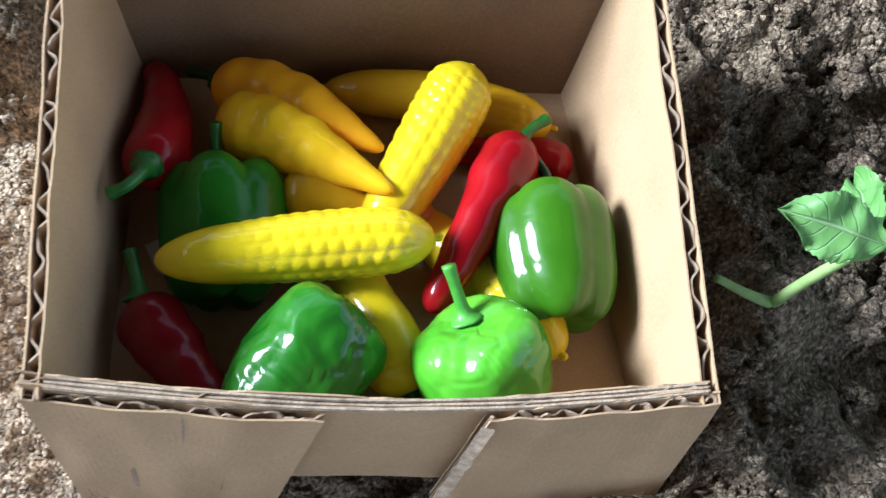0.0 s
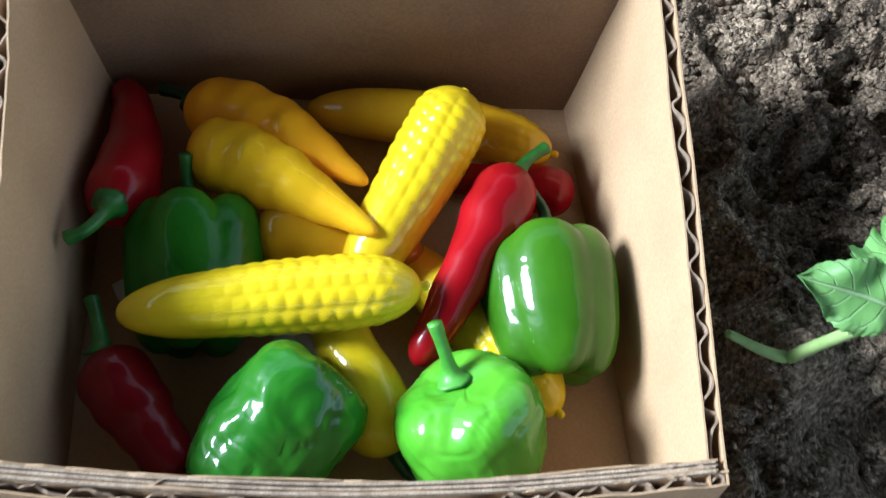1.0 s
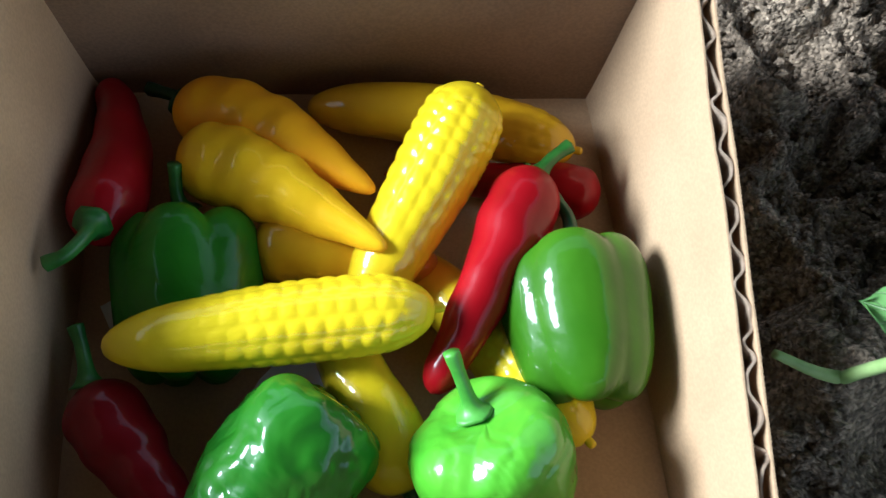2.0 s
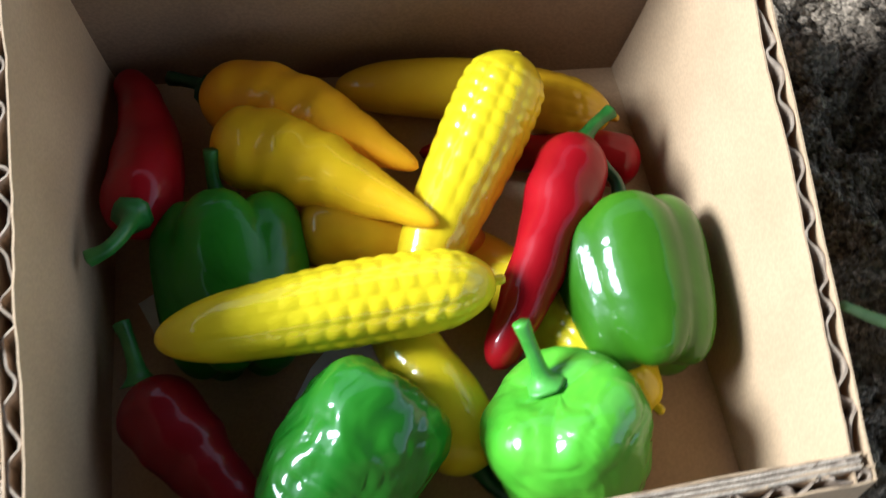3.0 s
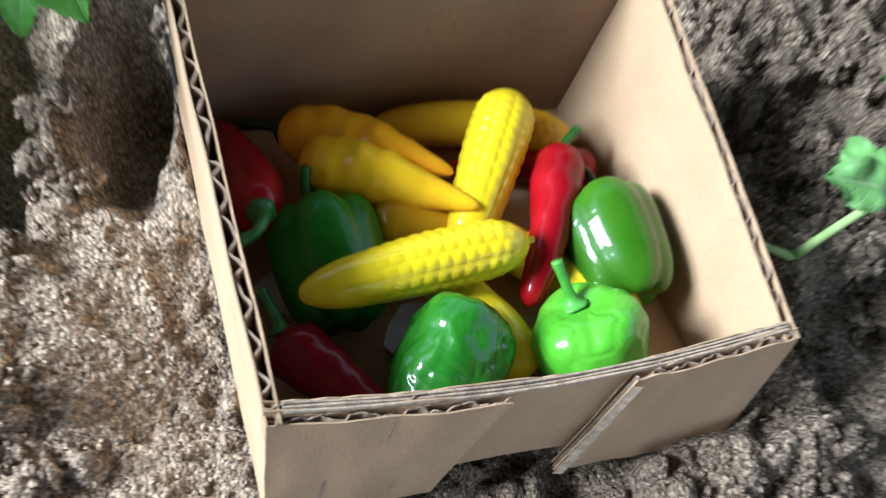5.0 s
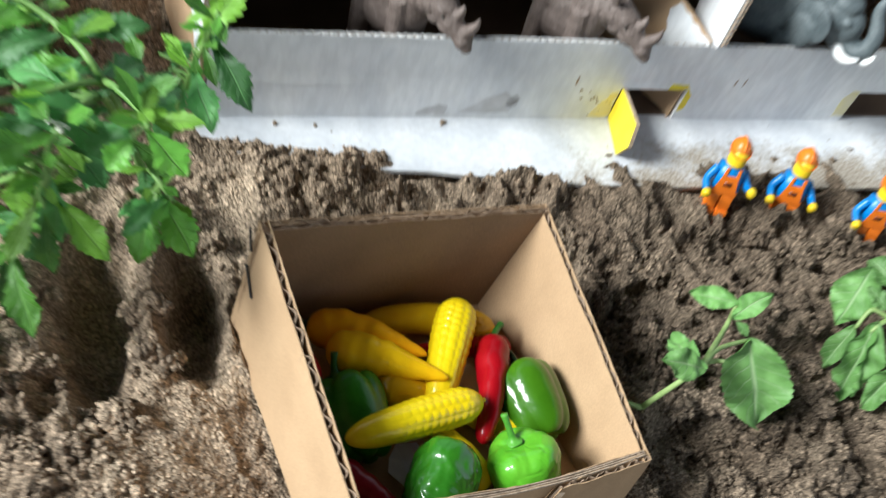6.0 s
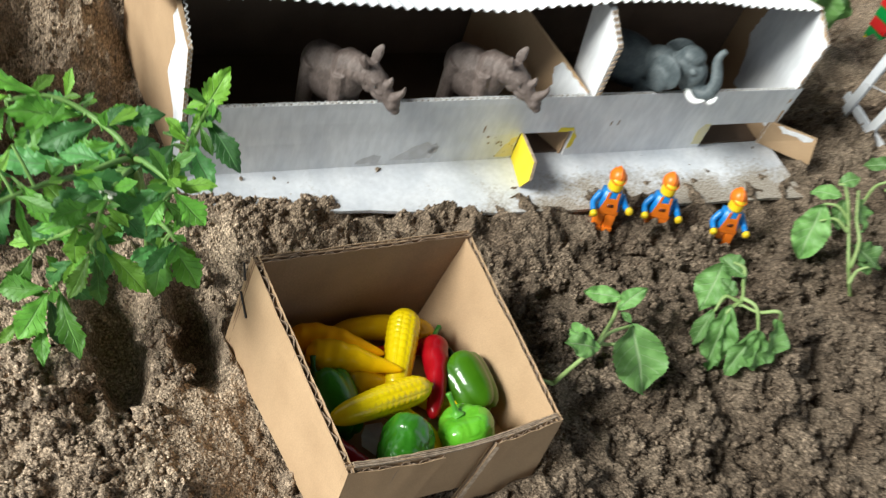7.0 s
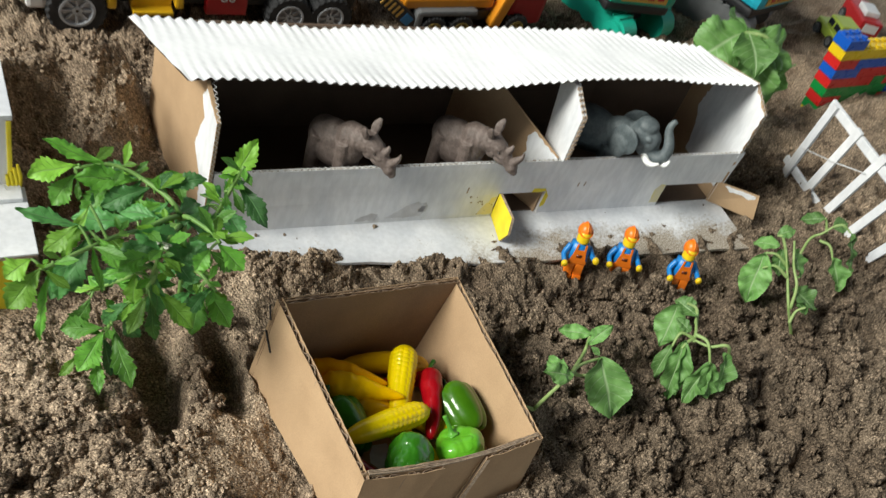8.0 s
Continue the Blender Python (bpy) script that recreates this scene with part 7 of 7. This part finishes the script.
def build_excavator(x, y, turn, body, track_mat, label, scale=1.0, swing=0.0, tail=-0.07):
    m = frame_at(x, y, turn) @ Matrix.Scale(scale, 4)
    t = thing("toy_excavator", m.translation, label, "toy excavator", "toy excavators")
    for side in (-1, 1):
        out = []
        for k in range(29):
            a = math.pi * (0.5 + k / 14) if k <= 14 else math.pi * (1.5 + (k - 14) / 14)
            cx = -0.042 if k <= 14 else 0.042
            out.append((cx + 0.0135 * math.cos(a), 0.0135 + 0.0135 * math.sin(a)))
        y0 = side * 0.026 - 0.008
        tr = solid("track", *extrude_outline(out, 0.016, m @ Matrix.Translation((0, y0, 0))), track_mat, t)
        for lo, hi in [((-0.044 + 0.0075 * k, y0 - 0.0012, z), (-0.044 + 0.0075 * k + 0.0045, y0 + 0.0172, z + 0.0022)) for k in range(12) for z in (0.0264, -0.0006)]:
            solid("tread_pad", *block(lo, hi, m), track_mat, tr)
        for cx in (-0.042, 0.042):
            solid("sprocket", *ring_profile([(-0.0092 if side < 0 else 0.0092, 0.0105), (-0.0112 if side < 0 else 0.0112, 0.010), (-0.0112 if side < 0 else 0.0112, 0.004), (-0.0095 if side < 0 else 0.0095, 0.001)], m @ Matrix.Translation((cx, side * 0.026, 0.0135)), 20), track_mat, tr)
    piece("undercarriage", t, (-0.030, -0.018, 0.010), (0.030, 0.018, 0.030), m, M_BLACK, 0.003)
    m = m @ Matrix.Rotation(radians(swing), 4, "Z")
    piece("house_deck", t, (tail + 0.004, -0.031, 0.031), (0.040, 0.031, 0.040), m, M_BLACK, 0.003)
    piece("engine_house", t, (tail, -0.032, 0.040), (0.006, 0.032, 0.072), m, body, 0.006)
    piece("cab", t, (0.006, -0.032, 0.040), (0.040, 0.004, 0.088), m, body, 0.005)
    piece("cab_window", t, (0.011, -0.0328, 0.056), (0.036, -0.031, 0.082), m, M_GLASSY, 0.001)
    piece("sticker", t, (tail - 0.0007, -0.022, 0.045), (tail + 0.0002, 0.022, 0.056), m, M_STICKER, 0.0003)
    for k in range(4):
        piece("print_bar", t, (tail - 0.0012, -0.018 + 0.0095 * k, 0.048), (tail - 0.0004, -0.012 + 0.0095 * k, 0.053), m, M_TOY_RED, 0.0002)
    boom = [sweep([m @ Vector((0.030, 0.014, 0.046)), m @ Vector((0.062, 0.014, 0.100)), m @ Vector((0.100, 0.014, 0.112))], lambda s: 0.008 * scale, 14, 8)]
    solid("boom", *merge(*boom), body, t)


def build_small_cars():
    m = frame_at(0.655, 0.248, 70) @ Matrix.Scale(0.62, 4)
    t = thing("toy_jeep", m.translation, "small lime green toy jeep with dark windows", "toy car")
    piece("body", t, (-0.030, -0.020, 0.008), (0.034, 0.020, 0.024), m, M_TOY_LIME, 0.003)
    piece("cabin", t, (-0.026, -0.018, 0.024), (0.012, 0.018, 0.042), m, M_TOY_LIME, 0.003)
    for y in (-0.0186, 0.0178):
        for x in (-0.022, -0.004):
            piece("window", t, (x, y, 0.028), (x + 0.013, y + 0.0008, 0.038), m, M_GLASSY, 0.0003)
    piece("window", t, (-0.0266, -0.013, 0.028), (-0.0258, 0.013, 0.038), m, M_GLASSY, 0.0003)
    for x in (-0.018, 0.022):
        for y, r in ((-0.019, 0), (0.019, 180)):
            wheel(t, m @ Matrix.Translation((x, y, 0.009)) @ Matrix.Rotation(radians(r), 4, "Z"), 0.009, 0.008, M_GREY, 5)
    m = frame_at(0.712, 0.262, 60) @ Matrix.Scale(0.66, 4)
    t = thing("toy_fire_engine", m.translation, "small red toy fire engine with white fittings", "toy truck")
    piece("body", t, (-0.034, -0.018, 0.008), (0.040, 0.018, 0.032), m, M_TOY_RED, 0.003)
    piece("roof_box", t, (-0.020, -0.012, 0.032), (0.012, 0.012, 0.042), m, M_TOY_WHITE, 0.003)
    piece("window", t, (0.018, -0.0186, 0.020), (0.034, -0.0178, 0.029), m, M_DECAL_BLUE, 0.0003)
    piece("side_stripe", t, (-0.032, -0.0186, 0.013), (0.014, -0.0178, 0.018), m, M_TOY_WHITE, 0.0003)
    piece("rear_panel", t, (-0.0346, -0.012, 0.014), (-0.0338, 0.012, 0.028), m, M_TOY_WHITE, 0.0003)
    for x in (-0.020, 0.026):
        for y, r in ((-0.017, 0), (0.017, 180)):
            wheel(t, m @ Matrix.Translation((x, y, 0.0085)) @ Matrix.Rotation(radians(r), 4, "Z"), 0.0085, 0.008, M_GREY, 5)


def build_block_wall():
    m = frame_at(0.513, 0.1500, -4)
    t = thing("toy_block_wall", m.translation, "wall of red, yellow, green and blue toy building blocks", "toy blocks")
    mats = {c: plastic(n + " block plastic", k, 0.92, 0.22) for c, n, k in (("r", "red", (0.62, 0.02, 0.02)), ("y", "yellow", (0.82, 0.56, 0.015)), ("g", "green", (0.01, 0.26, 0.05)), ("b", "blue", (0.01, 0.10, 0.50)))}
    unit, high = 0.008, 0.0096
    rows = ("yyyyyrrr", "gyggyryy", "rggryyrg", "gggbrrry", "rrgrrbrb", "bbrrrbry", "rbbbrrgr", "yyyyyyyy")
    meshes = {}
    for z, row in enumerate(rows):
        x = 0.0
        for k, c in enumerate(row):
            n = 2 if (k == 0 and z % 2) else 3 if k == 0 else 4 if (k + z) % 3 else 2
            if (n, c) not in meshes:
                v, f = merge(block((0.0001, 0, 0.0001), (n * unit - 0.0001, 2 * unit, high - 0.0001), None, 0.0003),
                             *[sweep([(unit * (i + 0.5), unit * (j + 0.5), high - 0.0005), (unit * (i + 0.5), unit * (j + 0.5), high + 0.0017)], lambda s: 0.0024, 2, 12) for i in range(n) for j in range(2)])
                me = bpy.data.meshes.new("brick")
                me.from_pydata([tuple(q) for q in v], [], f)
                me.materials.append(mats[c])
                meshes[n, c] = me
            ob = new("brick", meshes[n, c])
            ob.parent = t
            ob.matrix_local = m.to_3x3().to_4x4() @ Matrix.Translation((x - 0.002 * z, 0, z * high - 0.002))
            x += n * unit
    for n, x in ((3, 0.0),):
        if (n, "b") not in meshes:
            v, f = merge(block((0.0001, 0, 0.0001), (n * unit - 0.0001, 2 * unit, high - 0.0001), None, 0.0003),
                         *[sweep([(unit * (i + 0.5), unit * (j + 0.5), high - 0.0005), (unit * (i + 0.5), unit * (j + 0.5), high + 0.0017)], lambda s: 0.0024, 2, 12) for i in range(n) for j in range(2)])
            me = bpy.data.meshes.new("brick")
            me.from_pydata([tuple(q) for q in v], [], f)
            me.materials.append(mats["b"])
            meshes[n, "b"] = me
        ob = new("brick", meshes[n, "b"])
        ob.parent = t
        ob.matrix_local = m.to_3x3().to_4x4() @ Matrix.Translation((x - 0.002 * len(rows), 0, len(rows) * high - 0.002))


def build_fence():
    t = thing("toy_fence", (0.42, 0.04, 0.0), "white painted toy picket fence leaning in the sand", "toy fence")
    def foot(k):
        return Vector((0.4290 - 0.0042 * k, 0.1020 - 0.0243 * k, 0.0))

    def top(k):
        return Vector((0.4220 - 0.0040 * k, 0.0960 - 0.0285 * k, 0.075))

    def along(p, q):
        """A frame at p with its z axis towards q and its x axis along the fence."""
        z = (q - p).normalized()
        x = (foot(1) - foot(0)).normalized()
        y = z.cross(x).normalized()
        m = Matrix((y.cross(z), y, z)).transposed().to_4x4()
        m.translation = p
        return m

    for k in range(6):
        m = along(foot(k), top(k))
        piece("picket", t, (-0.0033, -0.0015, -0.010), (0.0033, 0.0015, (top(k) - foot(k)).length), m, M_WHITE, 0.0004)
    m = along(foot(0), top(0))
    z0 = (top(0) - foot(0)).length
    way = math.atan2(-(top(5) - top(0)).z, (top(5) - top(0)).length)
    piece("rail", t, (-0.006, 0.0016, z0 - 0.0075), (0.150, 0.0044, z0), m @ Matrix.Rotation(way, 4, "Y"), M_WHITE, 0.0004)
    piece("rail", t, (-0.010, 0.0016, 0.0040), (0.052, 0.0044, 0.0105), m @ Matrix.Rotation(radians(1), 4, "Y"), M_WHITE, 0.0004)
    p0, p1 = m @ Vector((0.0, -0.002, 0.030)), m @ Vector((0.055, -0.002, 0.062))
    solid("thread", *sweep([p0, (p0 + p1) / 2 - Vector((0, 0, 0.001)), p1], lambda s: 0.0004, 12, 6), M_TOY_WHITE, t)


def build_side_house():
    t = thing("toy_house", (-0.165, 0.125, 0.02), "small card toy house with white roof and yellow painted wall", "toy house")
    m = frame_at(-0.1360, 0.1120, -7, 0.0)
    piece("wall", t, (-0.060, 0.002, 0.008), (-0.0085, 0.0038, 0.0560), m, M_YELLOW_PAINT, 0.0002)
    piece("wall_edge", t, (-0.0083, 0.0015, 0.008), (-0.0065, 0.0042, 0.0560), m, M_CARD_EDGE, 0.0002, "brown cut edge of the card wall")
    piece("side_wall", t, (-0.0083, 0.0044, 0.008), (-0.0065, 0.0400, 0.0560), m, M_CARD, 0.0002)
    piece("roof_board", t, (-0.065, 0.0002, 0.0562), (-0.0004, 0.0440, 0.0578), m, M_CARD_EDGE, 0.0002, "brown underside of the roof card")
    piece("roof", t, (-0.065, 0.0, 0.0580), (0.0, 0.0440, 0.0592), m, M_WHITE, 0.0003)
    piece("ridge_strip", t, (-0.065, 0.0335, 0.0594), (-0.002, 0.0440, 0.0618), m, M_WHITE, 0.0003)
    piece("upper_wall", t, (-0.100, 0.0445, 0.008), (-0.0065, 0.0475, 0.1000), m, M_WHITE, 0.0003)
    # out of view: side wall and roof added to shade the hollow behind
    piece("upper_side_wall", t, (-0.0095, 0.0477, 0.008), (-0.0065, 0.1250, 0.1000), m, M_CARD, 0.0003)
    piece("upper_roof", t, (-0.104, 0.0440, 0.1002), (-0.0045, 0.1290, 0.1032), m, M_WHITE, 0.0003)
    piece("paint_edge", t, (-0.0072, 0.0438, 0.060), (-0.0050, 0.0482, 0.1000), m, M_YELLOW_PAINT, 0.0006)
    for k in range(4):
        p = m @ Vector((-0.003 - 0.0016 * k, 0.0435, 0.074 - 0.002 * k))
        solid("paint_drip", *sweep([p, p + Vector((0.001, -0.0004, -0.008)), p + Vector((0.0006, -0.0006, -0.015 + 0.003 * k))], lambda s: 0.0006 + 0.0005 * math.sin(3 * s), 12, 8), M_YELLOW_PAINT, t)
    for k in range(3):
        p = m @ Vector((-0.012 - 0.004 * k, 0.0436, 0.076))
        solid("thread", *sweep([p, p + Vector((0.001, -0.002, -0.008)), p + Vector((0.003, -0.004, -0.0145))], lambda s: 0.0002, 10, 6), M_TOY_WHITE, t)


build_yellow_truck()
build_crane_truck()
build_excavator(0.4046, 0.3258, 97, M_TOY_TEAL, M_TOY_TEAL, "teal toy excavator with teal tracks on the sand", swing=-22, tail=-0.052)
build_excavator(0.5354, 0.3223, 114, M_TOY_BLUE, M_GREY, "sky blue toy excavator with grey tracks on the sand", 1.05, swing=-16, tail=-0.064)
build_small_cars()
build_block_wall()
build_fence()
build_side_house()

# ---- unseen dark wall and slab, added to block the sky ----
M_SKY_BLOCK = surface("dark sky blocker", (0.03, 0.025, 0.02), (0.07, 0.058, 0.045), 2.5, 0.9, 0.95, 0.002, 40, fine=0.1, fine_scale=60)
tagged(solid("wall_east", *block((3.01, -4.44, -0.2), (3.2, 3.0, 0.30)), M_SKY_BLOCK), "unseen low dark wall added to block the sky", "wall", kind="structure")
# the eaves are made up: a dark slab cutting off sky light and reflections
tagged(solid("eaves", *merge(block((-3.0, -1.6, 1.0), (1.2, -0.25, 1.06)), block((-0.55, -0.25, 1.0), (1.2, 0.80, 1.06))), M_SKY_BLOCK), "unseen dark slab added to block the sky overhead", "eaves", kind="structure")
